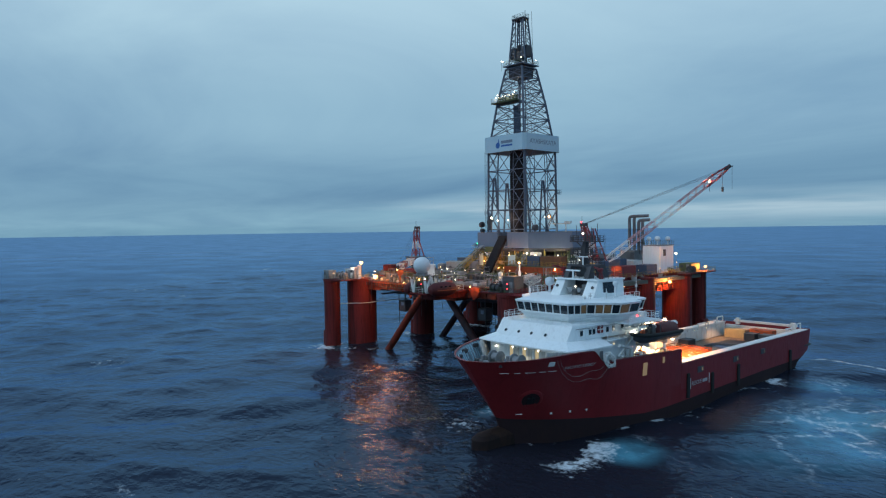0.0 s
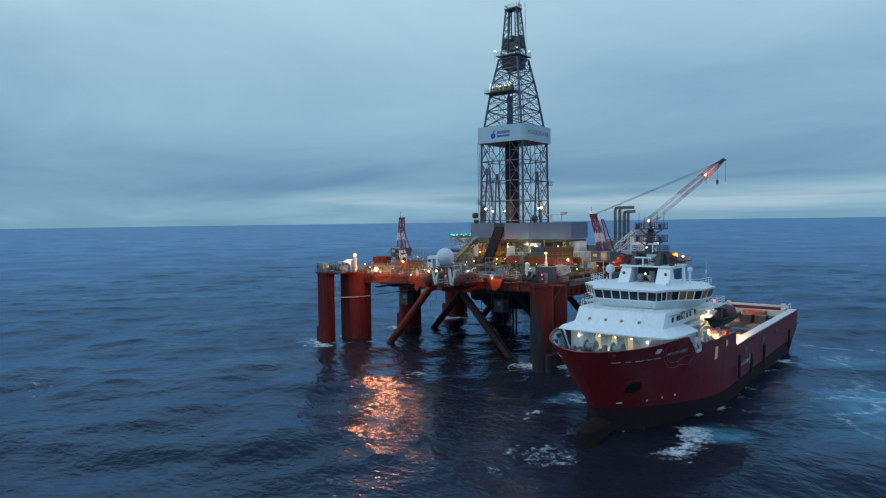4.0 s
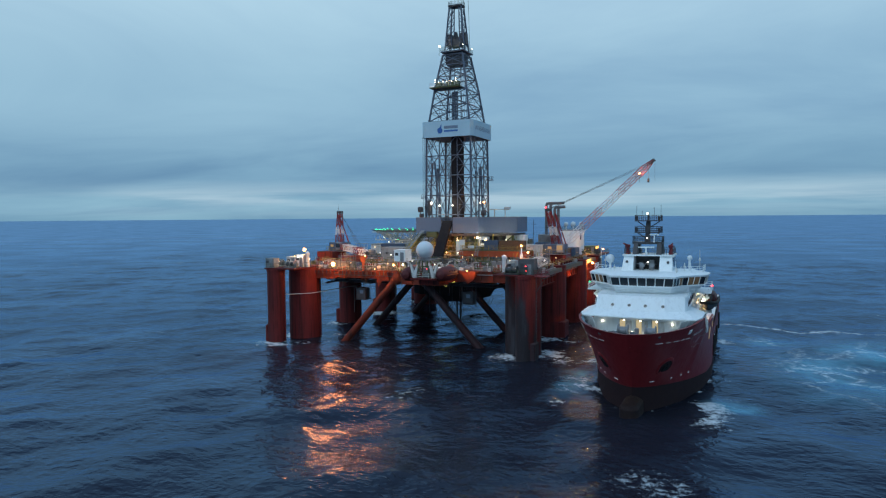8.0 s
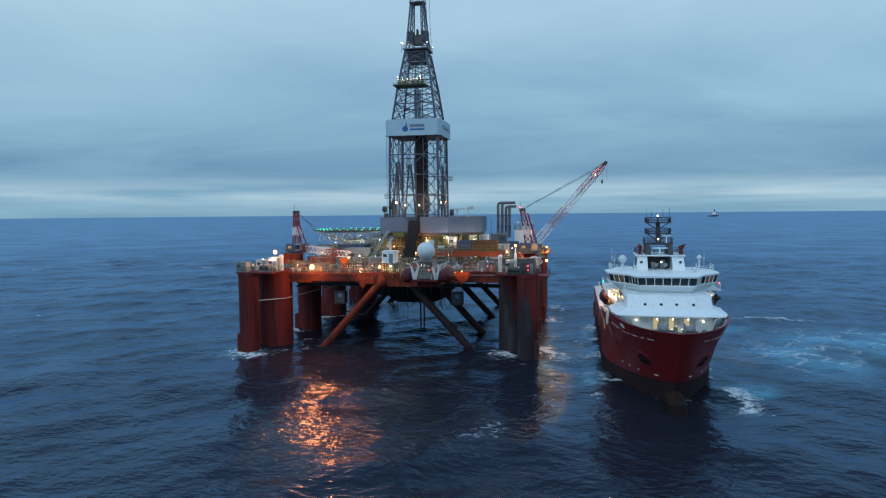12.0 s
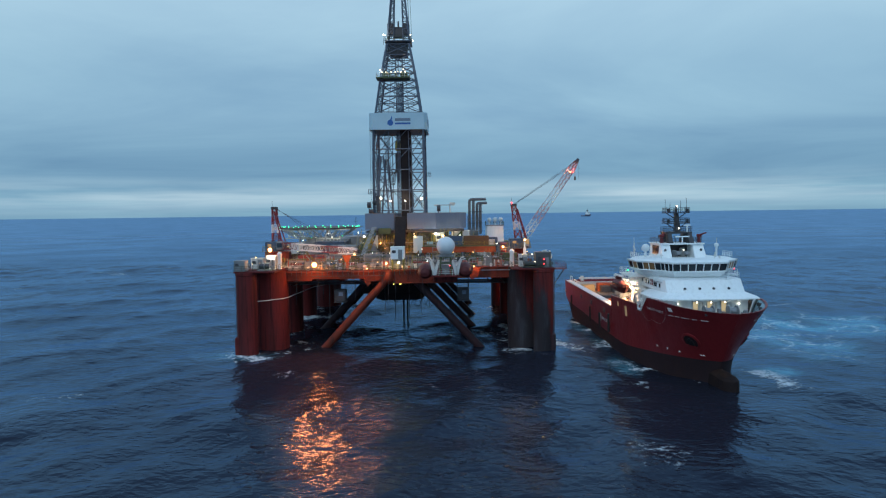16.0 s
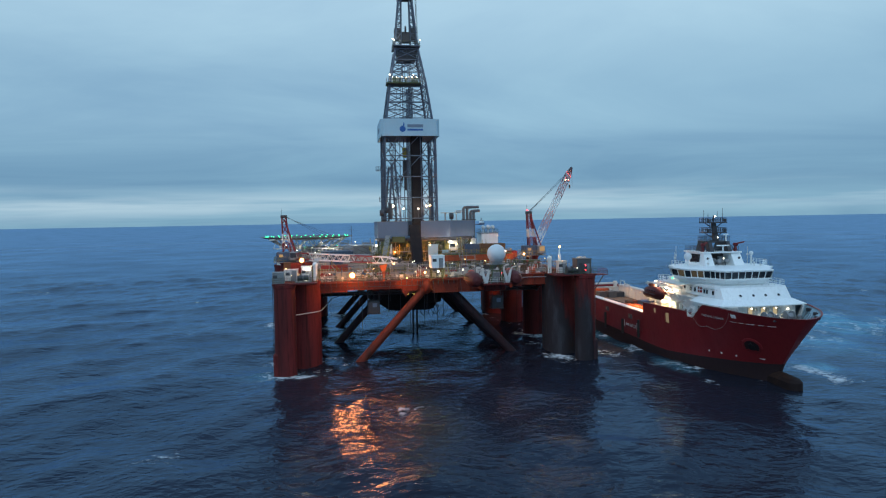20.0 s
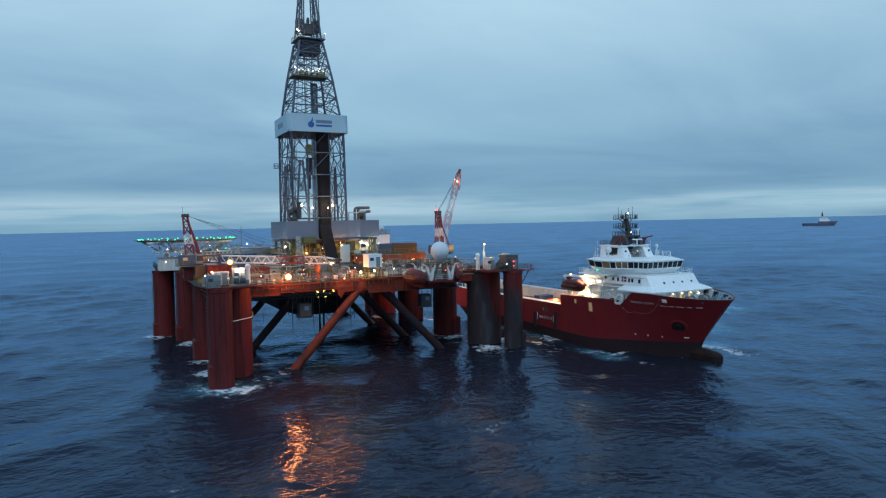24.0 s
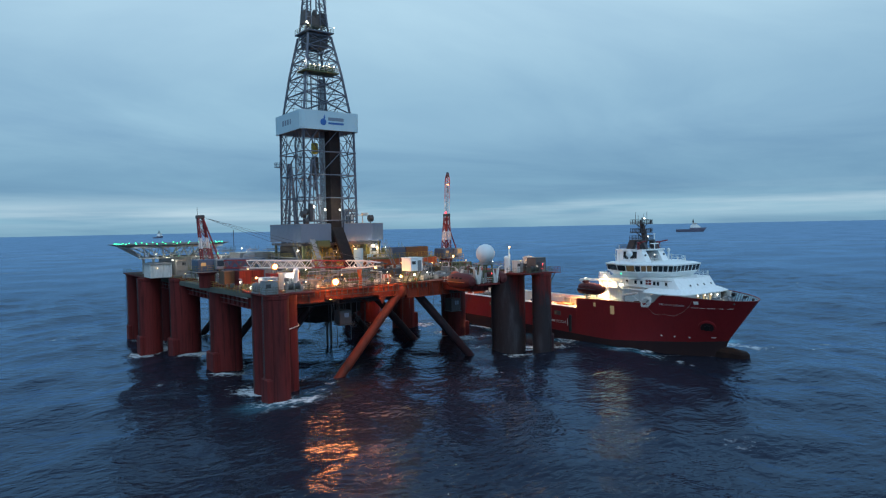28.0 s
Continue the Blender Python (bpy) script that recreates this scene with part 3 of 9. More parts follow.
def worn_column(cx, cy):
    """Red column whose paint has gone in one great ragged patch, low down and towards -x."""
    m = RIG_RED.copy()
    m.name = "worn_red_column_paint"
    n, l = m.node_tree.nodes, m.node_tree.links
    b = n["Principled BSDF"]
    red = b.inputs["Base Color"].links[0].from_socket
    tc, sp = n.new("ShaderNodeTexCoord"), n.new("ShaderNodeSeparateXYZ")
    l.new(tc.outputs["Object"], sp.inputs[0])
    mp = n.new("ShaderNodeMapping"); mp.inputs["Scale"].default_value = (1, 1, 0.22)
    l.new(tc.outputs["Object"], mp.inputs[0])
    nz = n.new("ShaderNodeTexNoise")
    nz.inputs["Scale"].default_value, nz.inputs["Detail"].default_value, nz.inputs["Roughness"].default_value = 0.55, 7, 0.62
    l.new(mp.outputs[0], nz.inputs["Vector"])

    def lin(v, k, c):
        t = n.new("ShaderNodeMath"); t.operation = "MULTIPLY_ADD"
        t.inputs[1].default_value, t.inputs[2].default_value = k, c
        l.new(v, t.inputs[0])
        return t.outputs[0]

    def plus(u, v):
        t = n.new("ShaderNodeMath"); t.operation = "ADD"
        l.new(u, t.inputs[0]); l.new(v, t.inputs[1])
        return t.outputs[0]

    edge = plus(plus(lin(sp.outputs[0], -0.30, 0.30 * (cx + 0.9)), lin(sp.outputs[2], -0.10, 0.95)), lin(nz.outputs[0], 2.6, -1.3))
    cut = n.new("ShaderNodeMapRange"); cut.inputs[1].default_value, cut.inputs[2].default_value = -0.15, 0.45
    l.new(edge, cut.inputs[0])
    bare = n.new("ShaderNodeMix"); bare.data_type = "RGBA"
    bare.inputs["A"].default_value, bare.inputs["B"].default_value = (0.026, 0.022, 0.026, 1), (0.050, 0.050, 0.060, 1)
    pale = n.new("ShaderNodeMapRange"); pale.inputs[1].default_value, pale.inputs[2].default_value = 0.52, 0.72
    l.new(nz.outputs[0], pale.inputs[0]); l.new(pale.outputs[0], bare.inputs["Factor"])
    mx = n.new("ShaderNodeMix"); mx.data_type = "RGBA"
    l.new(cut.outputs[0], mx.inputs["Factor"]); l.new(red, mx.inputs["A"]); l.new(bare.outputs["Result"], mx.inputs["B"])
    l.new(mx.outputs["Result"], b.inputs["Base Color"])
    return m


rig = thing("drilling_rig", "rust-red semi-submersible rig hull on round columns in the sea", "oil rig")
for x, y, r, worn in COLUMNS:
    g = Geo()
    top = 16.9
    prof = [(r, -8), (r, top - 0.7), (r + 0.12, top - 0.6), (r + 0.12, top)]
    g.lathe((x, y, 0), prof, 40)
    col = part("column", g, worn_column(x, y) if worn else RIG_RED, rig, "red column with its paint worn to dark steel" if worn else "", True)
    out = -1 if x < 0 else 1
    if r < 3.5:
        # fairlead housing on the outboard foot
        g = Geo().box((x + out * (r * 0.62), y, -1.0), (r * 1.0, r * 1.5, 9.6), 0, 0.25)
        part("fairlead_housing", g, RIG_RED if not worn else WORN_SHADED, col)
    g = Geo()
    for k in (-1, 1):
        g.tube((x + out * (r + 0.16), y + k * 0.22, -2), (x + out * (r + 0.16), y + k * 0.22, top), 0.04, 4)
    for z in np.arange(0.5, top, 0.6):
        g.tube((x + out * (r + 0.16), y - 0.22, z), (x + out * (r + 0.16), y + 0.22, z), 0.03, 4)
    part("ladder", g, DARK, col)

# deck box: perimeter girders, plated deck, cross girders
DZ0, DZ1 = 14.5, 16.5
g = Geo().prism([(-27.0, -33.4), (34.0, -33.4), (34.0, 33.5), (-28.5, 33.5), (-28.5, -20)], 15.6, DZ1)
deck = part("main_deck", g, DECKGREEN, rig, "green-grey plated steel deck")


def girder(p, q, w, z0, z1, mat=BEAM_RED):
    """Plate girder with flanges and stiffeners on both faces."""
    p, q = Vector((*p, 0)), Vector((*q, 0))
    d = (q - p); L = d.length; rz = math.degrees(math.atan2(d.y, d.x)); c = (p + q) / 2
    g = Geo().box((c.x, c.y, (z0 + z1) / 2), (L, w * 0.8, z1 - z0 - 0.16), rz)
    g.box((c.x, c.y, z1 - 0.06), (L, w + 0.1, 0.14), rz).box((c.x, c.y, z0 + 0.06), (L, w + 0.1, 0.14), rz)
    k = max(2, int(L / 2.4))
    nrm = Vector((-d.y, d.x, 0)).normalized()
    for i in range(1, k):
        s = p.lerp(q, i / k)
        for e in (-1, 1):
            t = s + nrm * e * (w * 0.45)
            g.box((t.x, t.y, (z0 + z1) / 2), (0.12, w * 0.14, z1 - z0 - 0.3), rz)
    return part("girder", g, mat, rig)


girder((-21.0, -36.4), (-15.0, -36.4), 2.4, 14.3, 16.4)
girder((-15.0, -36.6), (-3.8, -36.6), 2.2, 14.7, 16.3)
girder((-3.8, -36.4), (2.6, -36.4), 2.6, 14.2, 16.5)
girder((2.6, -36.2), (13.0, -36.2), 3.0, 13.6, 16.5)
girder((13.0, -36.2), (27.2, -36.0), 2.4, 14.6, 16.9)
for a, b in ((-36.8, -14.6), (-14.6, 8.2), (8.2, 30.8)):
    girder((-25.6, a + 2.6), (-25.6, b - 2.6), 2.6, 13.6, 16.5, RIG_RED)
for a, b in ((-36.8, -14.6), (-14.6, 8.2), (8.2, 26.5)):
    girder((31.2, a + 2.6), (31.2, b - 2.6), 2.6, 13.2, 17.4, RIG_RED)
for y in (-14.6, 8.2, 30.8):
    girder((-22.5, y), (28.0, y), 2.0, 13.4, 15.8)
for x in (-9.0, 2.0, 12.5):
    girder((x, -35), (x, 30), 1.4, 14.0, 15.8)
for tri in (((-4.0, 14.3), (-2.2, 14.3), (-3.1, 12.9)), ((11.4, 14.6), (13.0, 14.6), (12.2, 13.4))):
    g = Geo()
    g.add([(x, -37.7, z) for x, z in tri] + [(x, -37.45, z) for x, z in tri], [(0, 1, 2), (5, 4, 3), (0, 3, 4, 1), (1, 4, 5, 2), (2, 5, 3, 0)])
    part("bracket_plate", g, BEAM_RED, rig)
g = Geo()
pts_ = [(17.2, 16.9), (21.0, 16.9), (20.4, 15.2), (19.0, 14.2)]
g.add([(x, -38.4, z) for x, z in pts_] + [(x, -37.9, z) for x, z in pts_], [(3, 2, 1, 0), (4, 5, 6, 7), (0, 1, 5, 4), (1, 2, 6, 5), (2, 3, 7, 6), (3, 0, 4, 7)])
part("lamp_gusset", g, BEAM_RED, rig, "floodlit orange gusset plate on the front girder")

# tubular K braces, front to back
for y, k in ((-37.0, 1), (-14.6, 0), (8.2, 0), (30.8, 0)):
    off = 0.0 if k else -4.6
    # rear and right braces get a darker colour for the shade under the deck
    for top, foot, mt in (((1.2 + off, 14.8), (-16.5 + off, -4.5), BEAM_RED if k else WORN_SHADED), ((6.0, 14.8), (24.2, -4.5), WORN_SHADED)):
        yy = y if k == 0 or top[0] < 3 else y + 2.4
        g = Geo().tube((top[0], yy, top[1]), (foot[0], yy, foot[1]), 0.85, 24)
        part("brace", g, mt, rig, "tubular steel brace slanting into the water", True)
    if k:
        g = Geo().ball((1.3, y, 15.0), 1.25, 20, (1.0, 1.0, 1.35))
        part("brace_node", g, BEAM_RED, rig, "", True)
# pale hose line round the front column
g = Geo().path([(-25.6, -42.9, 10.7), (-23.0, -41.0, 10.75), (-20.9, -39.2, 10.8), (-20.2, -37.4, 10.85), (-19.6, -33.0, 11.0), (-18.4, -20.0, 11.1), (-16.0, -14.0, 11.1)], 0.085, 8)
part("pale_pipe", g, RAIL_WHITE, rig)
# hanging cable loops and moonpool house under the deck
g = Geo().prism([(-9.0, -8), (-6.0, -10.5), (6.5, -10.5), (8.8, -8), (9.4, 8), (-9.0, 8)], 8.0, 14.4)
moon = part("moonpool_house", g, NEAR_BLACK, rig, "dark plated house slung below the deck")
part("tank", Geo().prism([(-4.6, -6.5), (-3.0, -9.0), (5.5, -9.0), (7.0, -6.5), (8.4, 5), (-6.0, 5)], 6.2, 8.1, [(-7.0, -7), (-4.6, -9.8), (6.0, -9.8), (8.0, -7), (9.0, 7), (-8.0, 7)]), NEAR_BLACK, moon)
g = Geo()
rng = random.Random(5)
for k in range(16):
    x0, y0 = rng.uniform(-5, 9), rng.uniform(-9, 2)
    dx, sag = rng.uniform(1.5, 4), rng.uniform(1.8, 4.2)
    pts = [(x0 + dx * t, y0 + rng.uniform(-0.05, 0.05), 6.6 - sag * 0.8 * (1 - (2 * t - 1) ** 2)) for t in np.linspace(0, 1, 9)]
    part("hanging_cable", Geo().path(pts, 0.06, 5), DARK, moon, "slack dark cable loop")
for x, y, zb in ((-2, -13, 3.5), (0.5, -12, 1.0), (4, -12, 2.0), (7, -13, 3.0), (9.0, -10, 4.5), (3.0, -4, -2), (2.0, -4, -2), (-12, -34, 6.0), (-9.5, -34, 9.0), (-6.4, -33.5, 9.5)):
    part("hanging_pipe", Geo().tube((x, y, zb), (x, y, 14.2), 0.07 if y < -5 else 0.25, 6), DARK, moon)
for x, y in ((-9.6, -33.9), (17.2, -33.0)):
    w = Geo().box((x, y, 10.7), (2.3, 2.2, 2.6), 0, 0.1)
    hut = part("hanging_hut", w, DARK, rig, "dark work cabin hung under the deck")
    part("window", Geo().box((x + 0.2, y - 1.13, 11.1), (0.9, 0.06, 0.8)), LOGO_GREY, hut)
    for sx in (-1, 1):
        for sy in (-1, 1):
            part("hanger", Geo().tube((x + sx * 1.2, y + sy * 1.15, 9.2), (x + sx * 1.2, y + sy * 1.15, 15), 0.07, 5), DARK, hut)
    part("cage_ring", Geo().box((x, y, 9.3), (2.7, 2.6, 0.12)), DARK, hut)
rng = random.Random(77)
for k in range(15):
    part("work_light", Geo().box((1.5 + rng.uniform(-2.4, 2.4), -10.6, 11.3 + rng.uniform(-0.9, 0.9)), (rng.uniform(0.15, 0.8), 0.1, rng.uniform(0.12, 0.5)), 0, 0.02), WORKGLOW, moon, "yellow lamplight showing through the moonpool house")

# column-top platforms with rails
for cx, cy, sx, sy in ((-25.0, -40.4, 8.4, 10.6), (31.3, -39.6, 8.6, 10.6), (-29.0, 28.0, 8.5, 24.0), (31.0, 31.5, 8.2, 17.0)):
    pl = part("corner_platform", Geo().box((cx, cy, 16.95), (sx, sy, 0.3), 0, 0.05), RIG_RED, rig)
    hx, hy = sx / 2 - 0.1, sy / 2 - 0.1
    ring = [(cx - hx, cy - hy, 17.1), (cx + hx, cy - hy, 17.1), (cx + hx, cy + hy, 17.1), (cx - hx, cy + hy, 17.1), (cx - hx, cy - hy, 17.1)]
    part("rail", railing(ring, 1.8), OLIVE, pl)
for pts in ([(-21, -37.6, 16.5), (0, -37.6, 16.5)], [(0, -37.6, 16.6), (8.0, -37.6, 16.6)], [(20, -37.4, 17), (27, -37.4, 17)],
            [(-28.3, -33, 16.5), (-28.3, 16, 16.5)], [(33.8, -33, 17.4), (33.8, 23, 17.4)]):
    part("rail", railing(pts, 1.6), RIG_RAIL if pts[0][1] < -37 else YELLOW, rig)

# ---- derrick ----
DX0, DY0 = 1.6, -2.0
derrick = thing("drilling_derrick", "tall dark steel lattice drilling derrick with pale name band", "derrick")


def square(h, z, dx=0.0, dy=0.0):
    return [Vector((DX0 + dx + sx * h, DY0 + dy + sy * h, z)) for sx, sy in ((-1, -1), (1, -1), (1, 1), (-1, 1))]


def half(z):
    return 6.55 if z < 50 else 6.3 - (z - 50) * 0.139 if z < 63 else 4.49 - (z - 63) * 0.183


levels = [24.0, 29.2, 34.4, 39.6, 44.8, 50.0, 54.0, 58.2, 62.2, 66.0, 69.2, 72.0]
for a in range(4):
    g = Geo()
    g.path([square(half(z), z)[a] for z in (24.0, 50.0, 54.0, 63.0, 72.0)], 0.29, 8)
    part("derrick_leg", g, LATTICE, derrick)
for a in range(4):
    g = Geo()
    b = (a + 1) % 4
    for k, (z0, z1) in enumerate(zip(levels, levels[1:])):
        p, q = square(half(z0), z0), square(half(z1), z1)
        g.tube(q[a], q[b], 0.14, 5)
        zm = (z0 + z1) / 2
        mid = square(half(zm), zm)
        if z0 < 50:
            # split bays: posts at the thirds and crossing struts in each strip
            for t in (0.30, 0.70):
                g.tube(p[a].lerp(p[b], t), q[a].lerp(q[b], t), 0.10, 5)
            g.tube(mid[a], mid[a].lerp(mid[b], 0.3), 0.08, 4)
            g.tube(mid[a].lerp(mid[b], 0.7), mid[b], 0.08, 4)
            for u, v in ((0, 0.30), (0.70, 1)):
                g.tube(p[a].lerp(p[b], u), q[a].lerp(q[b], v), 0.11, 5)
                g.tube(p[a].lerp(p[b], v), q[a].lerp(q[b], u), 0.11, 5)
            if a != 0 or k > 2:
                g.tube(p[a].lerp(p[b], 0.30), q[a].lerp(q[b], 0.70), 0.10, 5)
        else:
            g.tube(p[a], q[b], 0.12, 5).tube(p[b], q[a], 0.12, 5)
            g.tube(mid[a], mid[b], 0.07, 4)
            g.tube(p[a].lerp(p[b], 0.5), q[a].lerp(q[b], 0.5), 0.05, 4)
            g.tube(mid[a], q[a].lerp(q[b], 0.5), 0.07, 4).tube(mid[b], q[a].lerp(q[b], 0.5), 0.07, 4)
    part("bracing", g, LATTICE, derrick)
# A-shaped legs inside the lower bays
g = Geo()
for sx in (-1, 1):
    for yy in (-6.3, 6.3):
        g.tube((DX0 - 4.2 + sx * 1.9, DY0 + yy, 24), (DX0 - 4.2 + sx * 0.3, DY0 + yy, 43), 0.26, 6)
        g.tube((DX0 + yy, DY0 + 1.0 + sx * 1.9, 24), (DX0 + yy, DY0 + 1.0 + sx * 0.3, 42), 0.24, 6)
part("a_frame", g, LATTICE, derrick)
# name band with cut corners
h, c = 7.35, 0.8
poly = [(DX0 - h + c, DY0 - h), (DX0 + h - c, DY0 - h), (DX0 + h, DY0 - h + c), (DX0 + h, DY0 + h - c), (DX0 + h - c, DY0 + h), (DX0 - h + c, DY0 + h), (DX0 - h, DY0 + h - c), (DX0 - h, DY0 - h + c)]
inn = [(DX0 + (x - DX0) * 0.975, DY0 + (y - DY0) * 0.975) for x, y in poly]
g = Geo()
for i in range(8):
    j = (i + 1) % 8
    a, b2, a2, b3 = poly[i], poly[j], inn[i], inn[j]
    g.add([(*a, 49.6), (*b2, 49.6), (*b3, 49.6), (*a2, 49.6), (*a, 53.8), (*b2, 53.8), (*b3, 53.8), (*a2, 53.8)],
          [(3, 2, 1, 0), (4, 5, 6, 7), (0, 1, 5, 4), (2, 3, 7, 6)])
band = part("name_band", g, PALE, derrick, "pale blue sheet-metal band round the derrick")
part("band_floor", Geo().prism([(DX0 - 6.6, DY0 - 6.6), (DX0 + 6.6, DY0 - 6.6), (DX0 + 6.6, DY0 + 6.6), (DX0 - 6.6, DY0 + 6.6)], 49.7, 49.9), DARK, derrick)
# signs: plain shapes of the company marks on the front, the field name on the starboard face, bars on the port face
yf = DY0 - h - 0.03
sign = part("flame_mark", Geo().tube((DX0 - 1.9, yf, 51.3), (DX0 - 1.9, yf - 0.02, 51.3), 0.75, 20), LOGO_BLUE, band, "round blue mark")
part("flame_tip", Geo().add([(DX0 - 2.0, yf, 51.9), (DX0 - 1.4, yf, 52.1), (DX0 - 1.5, yf, 53.1), (DX0 - 2.0, yf - 0.02, 51.9), (DX0 - 1.4, yf - 0.02, 52.1), (DX0 - 1.5, yf - 0.02, 53.1)], [(0, 1, 2), (5, 4, 3), (0, 3, 4, 1), (1, 4, 5, 2), (2, 5, 3, 0)]), LOGO_BLUE, band)
part("mark_bar", Geo().box((DX0 + 1.25, yf, 52.05), (3.9, 0.03, 0.75)), LOGO_GREY, band)
part("mark_bar", Geo().box((DX0 + 1.25, yf, 51.1), (3.9, 0.03, 0.45)), LOGO_BLUE, band)


def lettering(text, m, size, mat, parent, label):
    cu = bpy.data.curves.new("lettering", "FONT")
    cu.body, cu.size, cu.align_x, cu.align_y, cu.extrude = text, size, "CENTER", "CENTER", 0.01
    cu.materials.append(mat)
    ob = new("lettering", cu)
    ob.matrix_basis = m
    ob.parent = parent
    ob["label"] = label
    return ob


lettering("AYASHSKAYA", pose(DX0 + h + 0.02, DY0, 51.8, 90, 0, 90), 1.75, LOGO_GREY, band, "grey painted field name")
for k, w in enumerate((0.9, 0.9, 0.9, 0.6)):
    part("mark_bar", Geo().box((DX0 - h - 0.02, DY0 + 2.2 - k * 1.35, 51.7), (0.03, w, 1.2)), LOGO_GREY, band)
# crown: water table, platform, upper frame
crown = part("crown_block", Geo().prism([tuple(p.xy) for p in square(2.3, 0)], 69.4, 72.6), DARK, derrick)
pl = part("crown_platform", Geo().prism([tuple(p.xy) for p in square(3.4, 0)], 72.6, 72.85), LATTICE, derrick)
part("rail", railing([tuple(p) for p in square(3.3, 72.85)] + [tuple(square(3.3, 72.85)[0])], 1.3), OLIVE, pl)
g = Geo()
for sx in (-1, 1):
    for sy in (-1, 1):
        g.tube((DX0 + sx * 2.9, DY0 + sy * 1.6, 72.8), (DX0 + sx * 1.7, DY0 + sy * 1.0, 85.0), 0.22, 6)
    g.tube((DX0 + sx * 1.25, DY0 - 1.0, 72.8), (DX0 + sx * 1.0, DY0 - 0.8, 85.0), 0.16, 6)
    g.tube((DX0 + sx * 1.25, DY0 + 1.0, 72.8), (DX0 + sx * 1.0, DY0 + 0.8, 85.0), 0.16, 6)
    for k in range(7):
        z0, z1 = 72.8 + k * 1.74, 74.54 + k * 1.74
        w0, w1 = 2.9 - 1.2 * k / 7, 2.9 - 1.2 * (k + 1) / 7
        i0, i1 = 1.25 - 0.25 * k / 7, 1.25 - 0.25 * (k + 1) / 7
        for sy in (-1, 1):
            y0, y1 = DY0 + sy * (1.6 - 0.6 * k / 7), DY0 + sy * (1.6 - 0.6 * (k + 1) / 7)
            g.tube((DX0 + sx * w0, y0, z0), (DX0 + sx * i1, y1, z1), 0.10, 4)
            g.tube((DX0 + sx * w1, y1, z1), (DX0 + sx * i1, y1, z1), 0.10, 4)
        g.tube((DX0 + sx * w1, DY0 - 1.3, z1), (DX0 + sx * w1, DY0 + 1.3, z1), 0.10, 4)
part("crown_frame", g, LATTICE, derrick)
part("crown_cap", Geo().box((DX0, DY0, 85.2), (4.0, 2.6, 0.5), 0, 0.1), DARK, derrick)
for sx in (-2.0, 2.0):
    part("sheave_house", Geo().box((DX0 + sx, DY0, 76.3), (1.7, 2.2, 3.0), 0, 0.15), DARK, derrick)
part("crown_screen", Geo().box((DX0, DY0 + 0.2, 75.6), (2.6, 1.8, 2.6), 0, 0.1), DARK, derrick)
part("fast_sheave", Geo().tube((DX0 - 0.15, DY0 - 0.3, 77.4), (DX0 + 0.15, DY0 - 0.3, 77.4), 1.0, 18), DARK, derrick)
for k in range(6):
    part("board_lamp", Geo().ball((DX0 - 2.6 + 0.9 * k, DY0 - 5.6, 64.1 + 0.35 * (k % 2)), 0.13, 8), BULKHEAD, pl)
for k in range(5):
    part("standpipe", Geo().tube((DX0 - 3.2 + 1.4 * k, DY0 + 1.5, 54.0), (DX0 - 1.6 + 0.7 * k, DY0 + 1.0, 70.5), 0.06, 5), LATTICE, derrick)
part("top_rail", railing([(DX0 - 1.9, DY0 - 1.2, 85.45), (DX0 + 1.9, DY0 - 1.2, 85.45), (DX0 + 1.9, DY0 + 1.2, 85.45), (DX0 - 1.9, DY0 + 1.2, 85.45), (DX0 - 1.9, DY0 - 1.2, 85.45)], 0.9, 0.9), DARK, derrick)
part("whip_aerial", Geo().tube((DX0 + 2.9, DY0 - 1, 73), (DX0 + 2.5, DY0 - 1, 86.8), 0.07, 5).tube((DX0 + 3.4, DY0 + 1, 73), (DX0 + 3.0, DY0 + 1, 86.8), 0.05, 5), DARK, derrick)
# pipe-handling board
pl = part("monkey_board", Geo().box((DX0 - 1.2, DY0 - 3.9, 62.9), (8.6, 4.2, 0.3), 0, 0.05), OLIVE, derrick, "lit working platform in the derrick")
part("rail", railing([(DX0 - 5.4, DY0 - 1.9, 63), (DX0 - 5.4, DY0 - 5.9, 63), (DX0 + 3.0, DY0 - 5.9, 63), (DX0 + 3.0, DY0 - 1.9, 63)], 1.2), OFFWHITE, pl)
part("fingers", Geo().box((DX0 - 2, DY0 - 4.2, 63.6), (0.5, 3, 1.1)).box((DX0 - 0.5, DY0 - 4.2, 63.6), (0.5, 3, 1.1)).box((DX0 + 1, DY0 - 4.2, 63.6), (0.5, 3, 0.9)), OLIVE, pl)
# racked pipe, travelling block, guide rails
part("pipe_rack_tower", Geo().box((DX0 + 1.8, DY0 - 4.2, 36.5), (2.7, 2.4, 27), 0, 0.1), NEAR_BLACK, derrick, "dark stand of racked drill pipe")
for k in range(9):
    part("racked_pipe", Geo().tube((DX0 - 0.6 + 0.22 * k, DY0 - 2.4, 24.5), (DX0 - 0.4 + 0.2 * k, DY0 - 2.6, 62), 0.09, 5), LATTICE, derrick)
for sx in (-0.9, 0.9):
    part("guide_rail", Geo().tube((DX0 + sx, DY0 + 0.6, 24), (DX0 + sx, DY0 + 0.6, 71), 0.13, 5), LATTICE, derrick)
part("travelling_block", Geo().box((DX0 - 0.6, DY0, 46.2), (1.5, 1.2, 2.6), 0, 0.25), BLOCK_YELLOW, derrick, "yellow travelling block")
part("top_drive", Geo().box((DX0 - 0.6, DY0, 42.0), (1.4, 1.4, 4.4), 0, 0.2).tube((DX0 - 0.6, DY0, 40), (DX0 - 0.6, DY0, 36.5), 0.35, 10), DARK, derrick)
